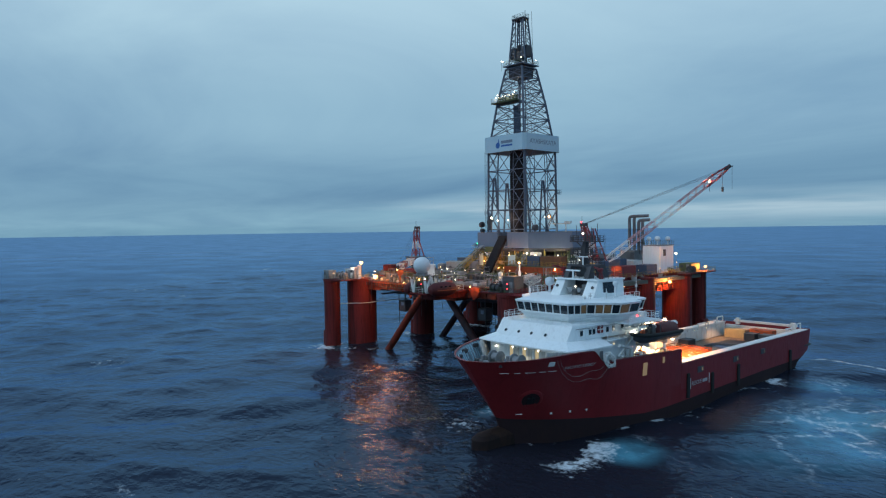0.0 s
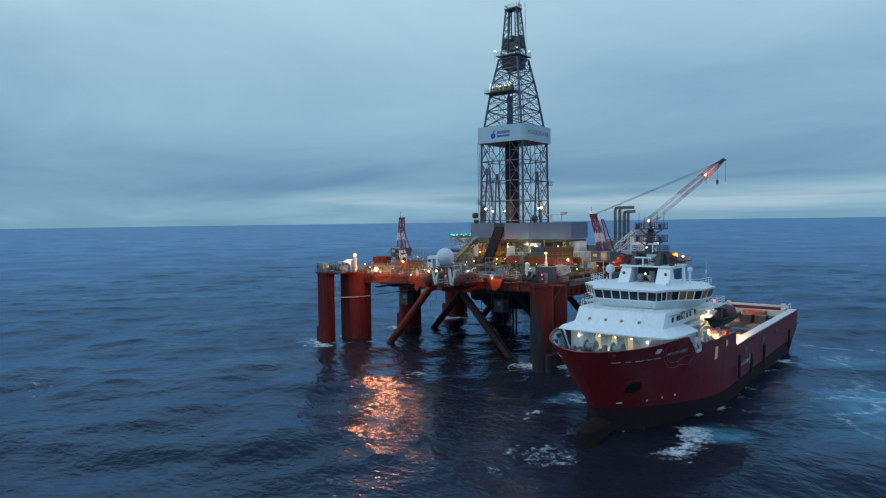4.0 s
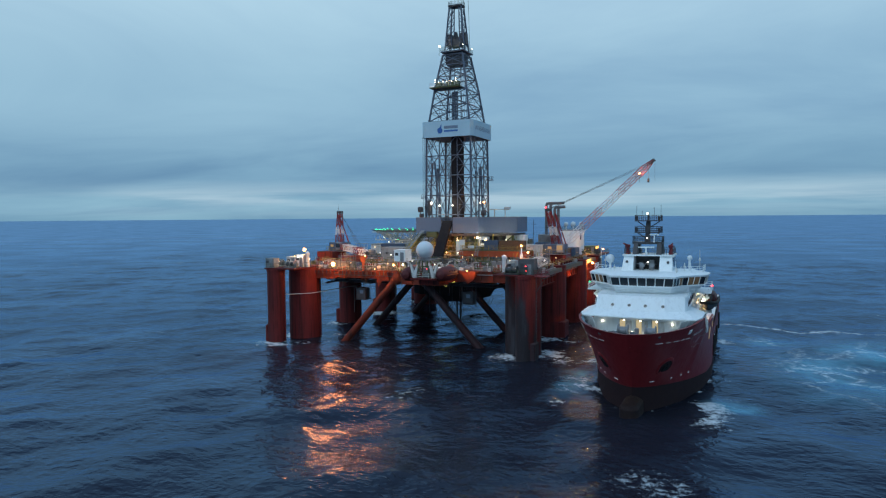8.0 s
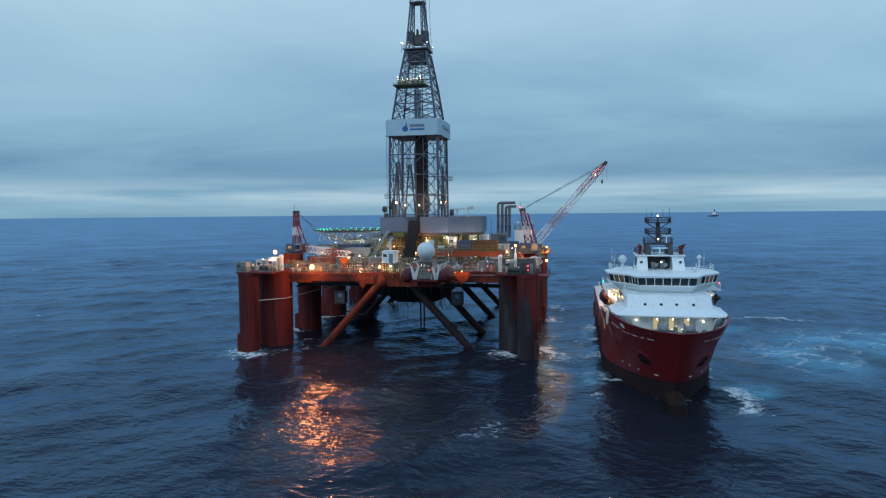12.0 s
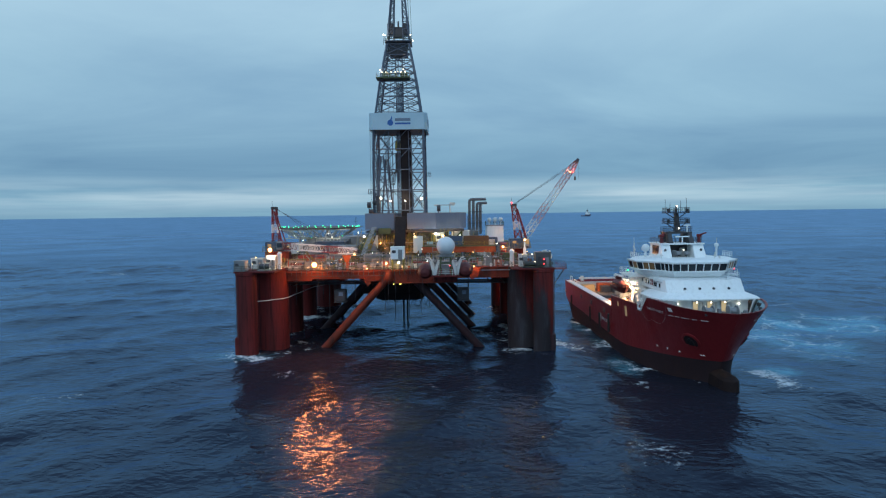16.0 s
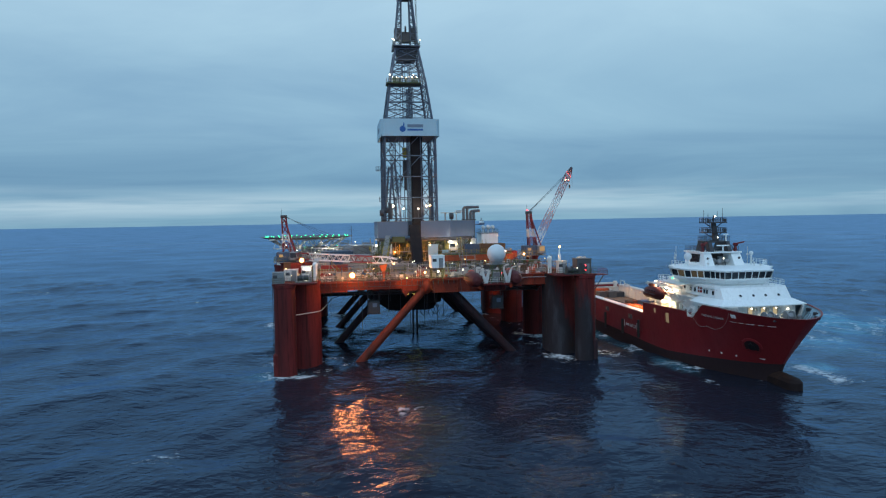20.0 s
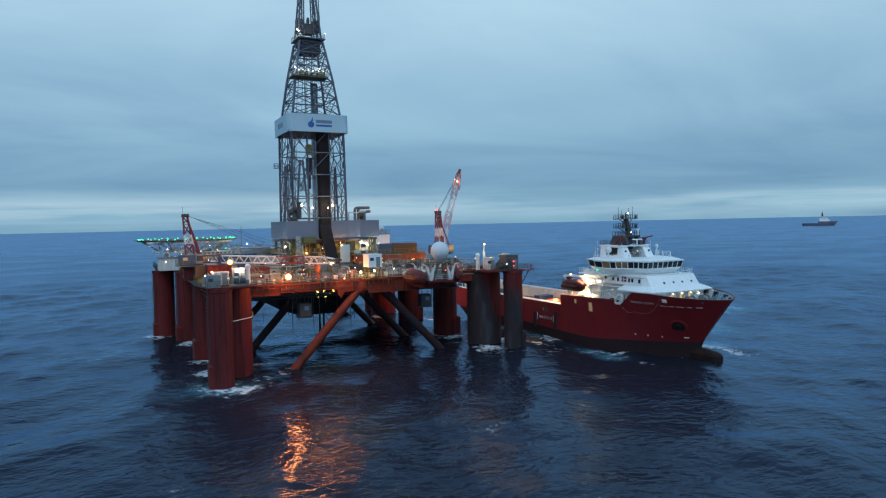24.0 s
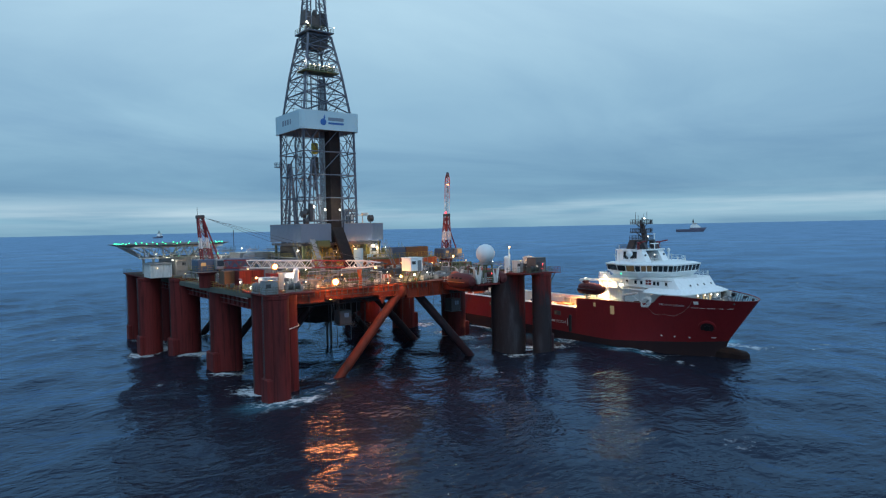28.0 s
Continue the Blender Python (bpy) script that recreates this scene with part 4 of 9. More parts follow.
part("hose", Geo().path([(DX0 + 0.2, DY0 - 1.5, 44), (DX0 + 1.6, DY0 - 2.0, 38), (DX0 + 3.2, DY0 - 3.0, 33.5), (DX0 + 3.5, DY0 - 3.5, 30)], 0.22, 8), GREY, derrick)
for x, y, z in ((-5.7, -8.0, 33.5), (-5.7, 4.0, 42.0), (8.8, 4.2, 38.5)):
    b_ = part("side_cage", Geo().box((x, y, z), (1.3, 1.3, 0.12)), LATTICE, derrick)
    part("rail", railing([(x - 0.6, y - 0.6, z), (x + 0.6, y - 0.6, z), (x + 0.6, y + 0.6, z), (x - 0.6, y + 0.6, z), (x - 0.6, y - 0.6, z)], 0.6), LATTICE, b_)
g = Geo()
for k in range(2):
    for sx in (-0.25, 0.25):
        g.tube((DX0 - 6.9 + sx, DY0 - 6.9, 28), (DX0 - 6.9 + sx, DY0 - 6.9, 50), 0.04, 4)
for z in np.arange(28, 50, 0.5):
    g.tube((DX0 - 7.15, DY0 - 6.9, z), (DX0 - 6.65, DY0 - 6.9, z), 0.03, 4)
part("ladder", g, LATTICE, derrick)

# ---- drill floor, wind wall, substructure ----
floor_house = thing("drill_floor", "raised drill floor ringed by a grey wind wall", "drill floor")
part("floor_plate", Geo().prism([(-6.8, -10.2), (10.5, -10.2), (18.2, -2.6), (18.2, 6.5), (-6.8, 6.5)], 23.6, 24.1), DARK, floor_house)
WALL = [(-6.9, 6.5), (-6.9, -10.5), (0.3, -10.5)], [(3.7, -10.5), (10.8, -10.5), (18.6, -2.8), (18.6, 6.5), (-6.9, 6.7)]
for run in WALL:
    for (x0, y0), (x1, y1) in zip(run, run[1:]):
        d = Vector((x1 - x0, y1 - y0, 0)); L = d.length; rz = math.degrees(math.atan2(d.y, d.x))
        g = Geo().box(((x0 + x1) / 2, (y0 + y1) / 2, 26.4), (L, 0.14, 4.0), rz)
        w = part("wind_wall", g, WALLGREY, floor_house, "grey sheeted wind wall")
        k = max(2, int(L / 1.25)); g = Geo()
        nrm = Vector((d.y, -d.x, 0)).normalized() * 0.075
        for i in range(k + 1):
            s = Vector((x0, y0, 0)) + d * (i / k) + nrm
            g.box((s.x, s.y, 26.4), (0.1, 0.03, 3.96), rz)
        part("wall_rib", g, WALLGREY, w)
        part("coping", Geo().box(((x0 + x1) / 2, (y0 + y1) / 2, 28.45), (L, 0.24, 0.1), rz), GREY, w)
for x, y in ((-6.0, -9.5), (0.0, -9.5), (4.2, -9.5), (9.8, -9.5), (17.5, -2.5), (17.5, 5.8), (-6.0, 5.8), (5, 5.8)):
    part("support_leg", Geo().box((x, y, 20.0), (0.55, 0.55, 7.4), 0, 0.08), OLIVE, floor_house)
g = Geo()
legs = [(-6.0, -9.5), (0.0, -9.5), (4.2, -9.5), (9.8, -9.5), (17.5, -2.5), (17.5, 5.8)]
for (x0, y0), (x1, y1) in zip(legs, legs[1:]):
    g.tube((x0, y0, 16.6), (x1, y1, 23.4), 0.18, 6).tube((x1, y1, 16.6), (x0, y0, 23.4), 0.18, 6).tube((x0, y0, 20), (x1, y1, 20), 0.15, 6)
part("cross_bracing", g, OLIVE, floor_house)
part("ramp", Geo().add([(0.7, -10.4, 27.6), (3.4, -10.4, 27.6), (3.4, -17.5, 17.6), (0.7, -17.5, 17.6), (0.7, -10.4, 26.4), (3.4, -10.4, 26.4), (3.4, -17.5, 16.6), (0.7, -17.5, 16.6)],
     [(0, 1, 2, 3), (7, 6, 5, 4), (0, 4, 5, 1), (1, 5, 6, 2), (2, 6, 7, 3), (3, 7, 4, 0)]), NEAR_BLACK, floor_house, "dark sloping pipe ramp")
part("back_house", Geo().box((4.5, 1.0, 20.1), (19.0, 10.0, 6.6), 0, 0.1), DARK, floor_house)
part("door_frame", Geo().box((-2.0, -10.9, 24.0), (3.2, 1.1, 1.5), 0, 0.1), OLIVE, floor_house, "yellow winch housing at the pipe door")
# machinery, pipes and ladders packed between the legs
rng = random.Random(8)
for k in range(64):
    x, y, z = rng.uniform(-6, 16), rng.uniform(-10.6, -8.4), rng.uniform(17, 23)
    if x > 10.2:
        y += (x - 10.2) * 0.95
    m_ = rng.choice((OLIVE, OLIVE, DARK, DARKGREY, GREY, YELLOW, RIG_RAIL))
    part("substructure_gear", Geo().box((x, y, z), (rng.uniform(0.2, 1.0), rng.uniform(0.2, 0.8), rng.uniform(0.2, 1.0)), 0, 0.04), m_, floor_house)
for k in range(26):
    x, y, z = rng.uniform(-6.4, 11), rng.uniform(-11.2, -9.6), rng.uniform(17, 22.4)
    d_ = rng.choice(((rng.uniform(1, 3), 0, 0), (0, 0, rng.uniform(1, 3.5)), (rng.uniform(0.6, 1.6), 0, rng.uniform(1, 2.4))))
    part("substructure_pipe", Geo().tube((x, y, z), (x + d_[0], y, min(23.4, z + d_[2])), rng.uniform(0.05, 0.12), 6), rng.choice((OLIVE, YELLOW, RIG_RAIL, GREY)), floor_house)
for x0, x1 in ((-6.2, -4.2), (-3.6, -1.4), (4.4, 6.6), (7.0, 9.4)):
    for z0 in (17.0, 19.1, 21.2):
        part("lattice_panel", Geo().tube((x0, -10.1, z0), (x1, -10.1, z0 + 2.1), 0.07, 5).tube((x1, -10.1, z0), (x0, -10.1, z0 + 2.1), 0.07, 5).tube((x0, -10.1, z0 + 2.1), (x1, -10.1, z0 + 2.1), 0.07, 5).tube((x0, -10.1, z0), (x0, -10.1, z0 + 2.1), 0.08, 5), OLIVE, floor_house)
# pale lit stair house under the corner of the wall
sh = part("stair_house", Geo().box((11.9, -9.0, 20.1), (2.2, 1.9, 6.6), 0, 0.08), RAIL_WHITE, floor_house, "pale lit stair house with dark windows")
for z in (19.0, 20.6, 22.2):
    part("window", Geo().box((11.7, -9.98, z), (1.3, 0.06, 0.85)), GLASS, sh)
part("yellow_stay", Geo().box((14.0, -8.2, 22.0), (0.25, 0.25, 4.2), 0, 0.04), YELLOW, floor_house)
part("rail", railing([(-5.8, -11.4, 20.2), (0, -11.4, 20.2)], 1.2) , YELLOW, floor_house)
part("rail", railing([(4.4, -11.4, 20.2), (11, -11.4, 20.2), (18, -4, 20.2)], 1.2), YELLOW, floor_house)
part("walkway", Geo().box((7.7, -11.0, 20.1), (6.6, 1.0, 0.15)).box((-2.9, -11.0, 20.1), (5.8, 1.0, 0.15)), DECKGREEN, floor_house)
for x, y, z, r in ((-6.4, -9.9, 30.6, 0.75), (-5.9, -10.2, 24.6 + 4.4, 0.55), (11.2, -8.8, 29.6, 0.8)):
    part("tank", Geo().tube((x, y, z), (x + 0.9, y, z), r, 16).tube((x + 0.4, y, 28.4), (x + 0.4, y, z), 0.1, 6), DARK, floor_house, "", True)
part("service_crane", Geo().box((13.0, 0.0, 30.5), (5.5, 0.5, 0.25)).box((15.2, 0.0, 30.9), (1.6, 0.9, 0.5)).tube((11.5, 0, 28), (11.5, 0, 30.5), 0.2, 8).tube((14.5, 0, 28), (14.5, 0, 30.5), 0.15, 8), OFFWHITE, floor_house)

# ---- cranes ----


def lattice_boom(p, q, w0, w1, bays, bands, name, parent, up=(0, 0, 1)):
    """Square lattice boom from p to q, painted in bands; one part a band."""
    p, q = Vector(p), Vector(q)
    d = (q - p).normalized()
    s = d.cross(Vector(up)).normalized()
    u = s.cross(d)
    per = bays // len(bands)
    for bi, mat in enumerate(bands):
        g = Geo()
        for k in range(bi * per, (bi + 1) * per):
            ends = []
            for t in (k / bays, (k + 1) / bays):
                taper = min(1.0, t / 0.12 + 0.45, (1 - t) / 0.15 + 0.4)
                w = (w0 + (w1 - w0) * t) * taper / 2
                c = p.lerp(q, t)
                ends.append([c + s * a * w + u * b * w for a, b in ((-1, -1), (1, -1), (1, 1), (-1, 1))])
            for i in range(4):
                j = (i + 1) % 4
                g.tube(ends[0][i], ends[1][i], 0.11, 5)
                if k % 2:
                    g.tube(ends[0][i], ends[1][j], 0.065, 4)
                else:
                    g.tube(ends[0][j], ends[1][i], 0.065, 4)
        part(name, g, mat, parent)
    return d, s, u


def make_crane(px, py, ax, ay, tip, heel, label, lit):
    c = thing("deck_crane", label, "crane", "pedestal cranes")
    part("pedestal", Geo().lathe((px, py, 16.4), [(1.5, 0), (1.5, 2.4), (1.9, 2.9), (1.9, 3.1)], 24), RIG_RED, c, "", True)
    house = part("crane_house", Geo().box((px, py, 20.7), (4.6, 4.0, 2.3), 0, 0.12), MIDBLUE, c, "dark blue machinery house")
    part("walkway", Geo().box((px, py, 19.5), (5.8, 5.2, 0.14)), GREY, house)
    part("rail", railing([(px - 2.8, py - 2.5, 19.6), (px + 2.8, py - 2.5, 19.6), (px + 2.8, py + 2.5, 19.6), (px - 2.8, py + 2.5, 19.6), (px - 2.8, py - 2.5, 19.6)], 1.2), YELLOW, house)
    part("cab", Geo().box((px + 1.6, py - 2.6, 20.9), (1.6, 1.6, 2.0), 0, 0.15), GREY, c)
    part("cab_window", Geo().box((px + 1.6, py - 3.42, 21.1), (1.3, 0.05, 1.1)), LIT if lit else GLASS, c)
    part("house_window", Geo().box((px - 1.2, py - 2.02, 21.0), (0.9, 0.05, 0.6)), LIT, c)
    # mast of four legs that close at the head, red with one white ring
    head = Vector((ax, ay, 29.6))
    for z0, z1, mat in ((21.8, 23.9, CRANE_RED), (23.9, 26.0, CRANE_WHITE), (26.0, 28.2, CRANE_RED), (28.2, 29.9, CRANE_RED)):
        g = Geo()
        f = lambda z: (z - 21.8) / 8.1
        cs = []
        for z in (z0, z1):
            cen = Vector((px, py, 0)).lerp(Vector((ax, ay, 0)), f(z))
            w = 0.85 - 0.35 * f(z)
            cs.append([Vector((cen.x + sx * w, cen.y + sy * w, z)) for sx, sy in ((-1, -1), (1, -1), (1, 1), (-1, 1))])
        for i in range(4):
            j = (i + 1) % 4
            g.tube(cs[0][i], cs[1][i], 0.13, 6)
            g.tube(cs[0][i], cs[1][j], 0.07, 5).tube(cs[0][j], cs[1][i], 0.07, 5).tube(cs[1][i], cs[1][j], 0.07, 5)
        part("mast_section", g, mat, c)
    part("mast_head", Geo().box((ax, ay, 30.1), (1.5, 1.2, 0.7), 0, 0.1).tube((ax - 0.5, ay, 30.4), (ax - 0.5, ay, 32.0), 0.04, 4), DARK, c)
    heel, tip = Vector(heel), Vector(tip)
    lattice_boom(heel, tip, 1.5, 1.25, 30, [CRANE_RED, CRANE_WHITE, CRANE_WHITE, CRANE_RED, CRANE_WHITE] if not lit else [CRANE_WHITE, CRANE_PINK, CRANE_WHITE, CRANE_PINK, CRANE_RED], "boom_section", c)
    d = (tip - heel).normalized()
    part("boom_head", Geo().tube(tip - d * 1.2, tip + d * 0.4, 0.45, 8).tube(tip, tip + Vector((d.x, d.y, 0.1)) * 1.2, 0.14, 6), DARK, c)
    for k in range(3):
        o = Vector((0.25 * (k - 1), 0.2 * (k - 1), 0.0))
        part("pendant_line", Geo().tube(head + Vector((0, 0, 0.6)) + o, heel.lerp(tip, 0.95 - (0.14 if not lit else 0.02) * k) + Vector((0, 0, 0.5)) + o * 0.6, 0.035, 4), DARK, c)
    if lit:
        hk = heel.lerp(tip, 0.95)
        part("hook_line", Geo().tube(hk, hk - Vector((0, 0, 3.6)), 0.04, 4).tube(tip + Vector((d.x, d.y, 0)), tip + Vector((d.x, d.y, -5.2)), 0.03, 4), DARK, c)
        part("hook_block", Geo().box(hk - Vector((0, 0, 4.1)), (0.5, 0.4, 1.1), 30, 0.1), DARK, c)
        part("boom_lamp", Geo().box(heel.lerp(tip, 0.84), (0.35, 0.35, 0.35)), SODIUM, c, "floodlight on the boom")
        part("warning_light", Geo().ball((ax - 0.5, ay - 0.3, 30.7), 0.22, 8), REDLAMP, c)
    return c


make_crane(31.6, -11.9, 30.2, -14.2, (51.0, 12.6, 42.9), (33.0, -10.0, 21.6), "red and white lattice crane with raised boom", True)
make_crane(-28.6, -14.4, -29.2, -13.2, (-4.7, -40.1, 20.6), (-27.2, -15.9, 20.9), "red and white lattice crane, boom laid down on its rest", False)
rest = thing("boom_rest", "red steel post holding up the stowed crane boom", "boom rest")
part("post", Geo().tube((-7.5, -37.2, 16.3), (-7.5, -37.2, 18.4), 0.3, 10), ORANGE, rest)
part("cradle", Geo().add([(-8.3, -37.9, 19.7), (-6.7, -36.5, 19.7), (-7.2, -36.95, 18.3), (-7.8, -37.45, 18.3), (-8.5, -37.7, 19.7), (-6.9, -36.3, 19.7), (-7.4, -36.75, 18.3), (-8.0, -37.25, 18.3)], [(0, 1, 2, 3), (7, 6, 5, 4), (0, 4, 5, 1), (1, 5, 6, 2), (2, 6, 7, 3), (3, 7, 4, 0)]), ORANGE, rest, "orange forked cradle")
# ---- helideck ----
HX, HY, HR = -25.5, 24.5, 12.5
heli = thing("helideck", "octagonal helicopter deck on white trusses with green edge lights", "helideck")
octo = [(HX + HR * math.cos(radians(22.5 + 45 * k)), HY + HR * math.sin(radians(22.5 + 45 * k))) for k in range(8)]
part("landing_plate", Geo().prism(octo, 24.1, 24.5), DECKGREEN, heli)
for k in range(8):
    a, b = octo[k], octo[(k + 1) % 8]
    out = Vector(((a[0] + b[0]) / 2 - HX, (a[1] + b[1]) / 2 - HY, 0)).normalized() * 1.4
    g = Geo()
    g.add([(*a, 24.2), (*b, 24.2), (b[0] + out.x, b[1] + out.y, 24.6), (a[0] + out.x, a[1] + out.y, 24.6), (*a, 24.1), (*b, 24.1), (b[0] + out.x, b[1] + out.y, 24.5), (a[0] + out.x, a[1] + out.y, 24.5)],
          [(0, 1, 2, 3), (7, 6, 5, 4), (0, 4, 5, 1), (1, 5, 6, 2), (2, 6, 7, 3), (3, 7, 4, 0)])
    part("safety_net", g, GREY, heli)
    for t in (0.1, 0.37, 0.63, 0.9):
        p = Vector((*a, 24.65)).lerp(Vector((*b, 24.65)), t)
        part("edge_light", Geo().ball(p, 0.17, 8), GREENLAMP, heli)
g = Geo()
for k in range(8):
    a = Vector((HX + HR * 0.93 * math.cos(radians(22.5 + 45 * k)), HY + HR * 0.93 * math.sin(radians(22.5 + 45 * k)), 24.0))
    b = Vector((HX + HR * 0.93 * math.cos(radians(67.5 + 45 * k)), HY + HR * 0.93 * math.sin(radians(67.5 + 45 * k)), 24.0))
    low = Vector((HX + HR * 0.55 * math.cos(radians(22.5 + 45 * k)), HY + HR * 0.55 * math.sin(radians(22.5 + 45 * k)), 21.2))
    low2 = Vector((HX + HR * 0.55 * math.cos(radians(67.5 + 45 * k)), HY + HR * 0.55 * math.sin(radians(67.5 + 45 * k)), 21.2))
    g.tube(a, low, 0.2, 5).tube(a, b, 0.18, 5).tube(low, low2, 0.18, 5).tube(a.lerp(b, 0.5), low, 0.15, 5).tube(a.lerp(b, 0.5), low2, 0.12, 5)
    g.tube(a, Vector((HX, HY, 24.0)), 0.12, 5)
part("truss", g, OFFWHITE, heli)
for x, y in ((-5, -5), (5, -5), (5, 5), (-5, 5)):
    part("support_leg", Geo().tube((HX + x, HY + y, 16.5), (HX + x, HY + y, 21.3), 0.3, 10), OFFWHITE, heli)
house = thing("quarters_block", "grey-white quarters block below the helicopter deck", "deckhouse")
part("block", Geo().box((-20.5, 22.0, 19.1), (13.0, 15.0, 4.6), 0, 0.1), GREY, house)
for x in (-25, -22, -19, -16):
    part("window", Geo().box((x, 14.46, 19.8), (0.8, 0.06, 0.7)), LIT if x in (-22, -16) else GLASS, house)

cabin = thing("side_cabin", "pale grey steel cabin on the corner platform with red lamp", "cabin")
part("shell", Geo().box((-31.0, 13.6, 18.6), (4.6, 6.2, 3.0), 0, 0.1), OFFWHITE, cabin)
part("roof", Geo().box((-31.0, 13.6, 20.2), (5.0, 6.6, 0.2)), GREY, cabin)
part("lamp", Geo().ball((-31.8, 10.4, 19.3), 0.12, 8), SODIUM, cabin)

# ---- white tower house with satellite domes, exhaust stacks ----
th = thing("radio_house", "white boxy radio house with satellite domes on its roof", "deckhouse")
part("shell", Geo().box((27.8, 22.2, 20.4), (5.0, 7.0, 8.0), 0, 0.1), WHITE, th)
part("roof", Geo().box((27.8, 22.2, 24.5), (5.3, 7.3, 0.25)), GREY, th)
part("rail", railing([(25.2, 18.7, 24.6), (30.4, 18.7, 24.6), (30.4, 25.7, 24.6), (25.2, 25.7, 24.6), (25.2, 18.7, 24.6)], 1.2), OLIVE, th)
part("window", Geo().box((30.33, 21.0, 22.6), (0.06, 1.3, 1.7)), DARK, th)
for x, y, r in ((26.2, 20.4, 0.62), (28.0, 21.5, 0.75), (29.8, 23.6, 0.65)):
    part("satellite_dome", Geo().ball((x, y, 26.2), r, 16).tube((x, y, 24.6), (x, y, 25.8), 0.2, 8), RADOME, th, "", True)
ex = thing("exhaust_stack", "cluster of grey exhaust pipes with bent tops", "exhaust pipes")
part("casing", Geo().box((20.6, 21.0, 19.8), (4.6, 4.6, 6.8), 0, 0.1), GREY, ex)
for x, y, z, out in ((20.3, 20.5, 32.3, 4.9), (21.5, 20.9, 32.3, 3.7), (22.6, 21.3, 31.2, 2.9), (23.6, 21.6, 31.2, 1.9)):
    pts = [(x, y, 22), (x, y, z - 0.75), (x + 0.12, y + 0.03, z - 0.3), (x + 0.4, y + 0.1, z - 0.08), (x + 0.9, y + 0.2, z), (x + out, y + 0.3 * out, z + 0.05)]
    pipe_ = part("exhaust_pipe", Geo().path(pts, 0.42, 14), PIPE_GREY, ex, "grey bent exhaust pipe", True)
    part("flange", Geo().lathe((x, y, 26.0), [(0.42, 0), (0.56, 0.02), (0.56, 0.16), (0.42, 0.18)], 14), GREY, pipe_)
for z in (25.2, 28.6):
    part("pipe_tie", Geo().box((22.0, 21.0, z), (4.2, 1.6, 0.14), 18), DARK, ex)

# ---- lifeboats and radome platform at the front ----
plat = thing("boat_platform", "overhanging platform carrying the big radome and boat davits", "platform")
part("platform_deck", Geo().box((13.55, -43.2, 16.1), (5.6, 12.2, 0.35), 0, 0.05), RIG_RED, plat)
part("under_frame", Geo().box((13.55, -42.0, 15.3), (4.6, 9.0, 1.3), 0, 0.1), RIG_RED, plat)
part("rail", railing([(10.9, -38.6, 16.3), (10.9, -49.2, 16.3), (16.2, -49.2, 16.3), (16.2, -38.6, 16.3)], 1.4), OFFWHITE, plat)
for sx in (-1, 1):
    for sy in (-1, 1):
        part("tower_leg", Geo().tube((13.6 + sx * 1.2, -47.9 + sy * 1.0, 16.3), (13.6 + sx * 0.9, -48.2 + sy * 0.8, 20.0), 0.14, 8), OLIVE, plat)
g = Geo()
for z in (17.4, 18.6, 19.8):
    g.box((13.6, -49.0, z), (2.2, 0.14, 0.14)).box((13.6, -47.2, z), (2.2, 0.14, 0.14)).box((12.6, -48.1, z), (0.14, 1.9, 0.14)).box((14.6, -48.1, z), (0.14, 1.9, 0.14))
part("tower_bracing", g, OLIVE, plat)
part("tower_cabinet", Geo().box((13.6, -47.3, 17.3), (1.5, 0.9, 1.9), 0, 0.06), GREY, plat)
part("tower_lamp", Geo().ball((14.4, -49.1, 18.2), 0.12, 8), REDLAMP, plat)
part("top_beam", Geo().box((13.6, -48.1, 20.0), (3.4, 2.2, 0.18)), GREY, plat)
for sx in (-1, 1):
    for y in (-48.6, -43.0):
        x0 = 13.55 + sx * 2.05
        g = Geo()
        poly = [(x0 - sx * 0.25, 16.3), (x0 + sx * 0.45, 16.3), (x0 + sx * 1.0, 18.9), (x0 + sx * 0.7, 19.0), (x0 + sx * 0.15, 17.4), (x0 - sx * 0.5, 18.9), (x0 - sx * 0.8, 18.8)]
        k = len(poly)
        g.add([(x, y - 0.22, z) for x, z in poly] + [(x, y + 0.22, z) for x, z in poly], [tuple(range(k)), tuple(range(2 * k - 1, k - 1, -1))] + [(i, (i + 1) % k, k + (i + 1) % k, k + i) for i in range(k)])
        part("davit", g, OFFWHITE, plat, "white forked boat davit")
        part("davit_arm", Geo().path([(x0 + sx * 0.85, y, 18.8), (x0 + sx * 1.1, y, 19.3), (x0 + sx * 1.9, y, 19.5)], 0.12, 8), OFFWHITE, plat)
dome = thing("radome", "large pale satellite radome on a tower", "radome")
part("shell", Geo().ball((13.65, -48.2, 22.0), 1.8, 32), RADOME, dome, "", True)
part("base_ring", Geo().lathe((13.65, -48.2, 20.2), [(1.0, -0.3), (1.2, 0.0), (1.2, 0.35)], 20), GREY, dome, "", True)


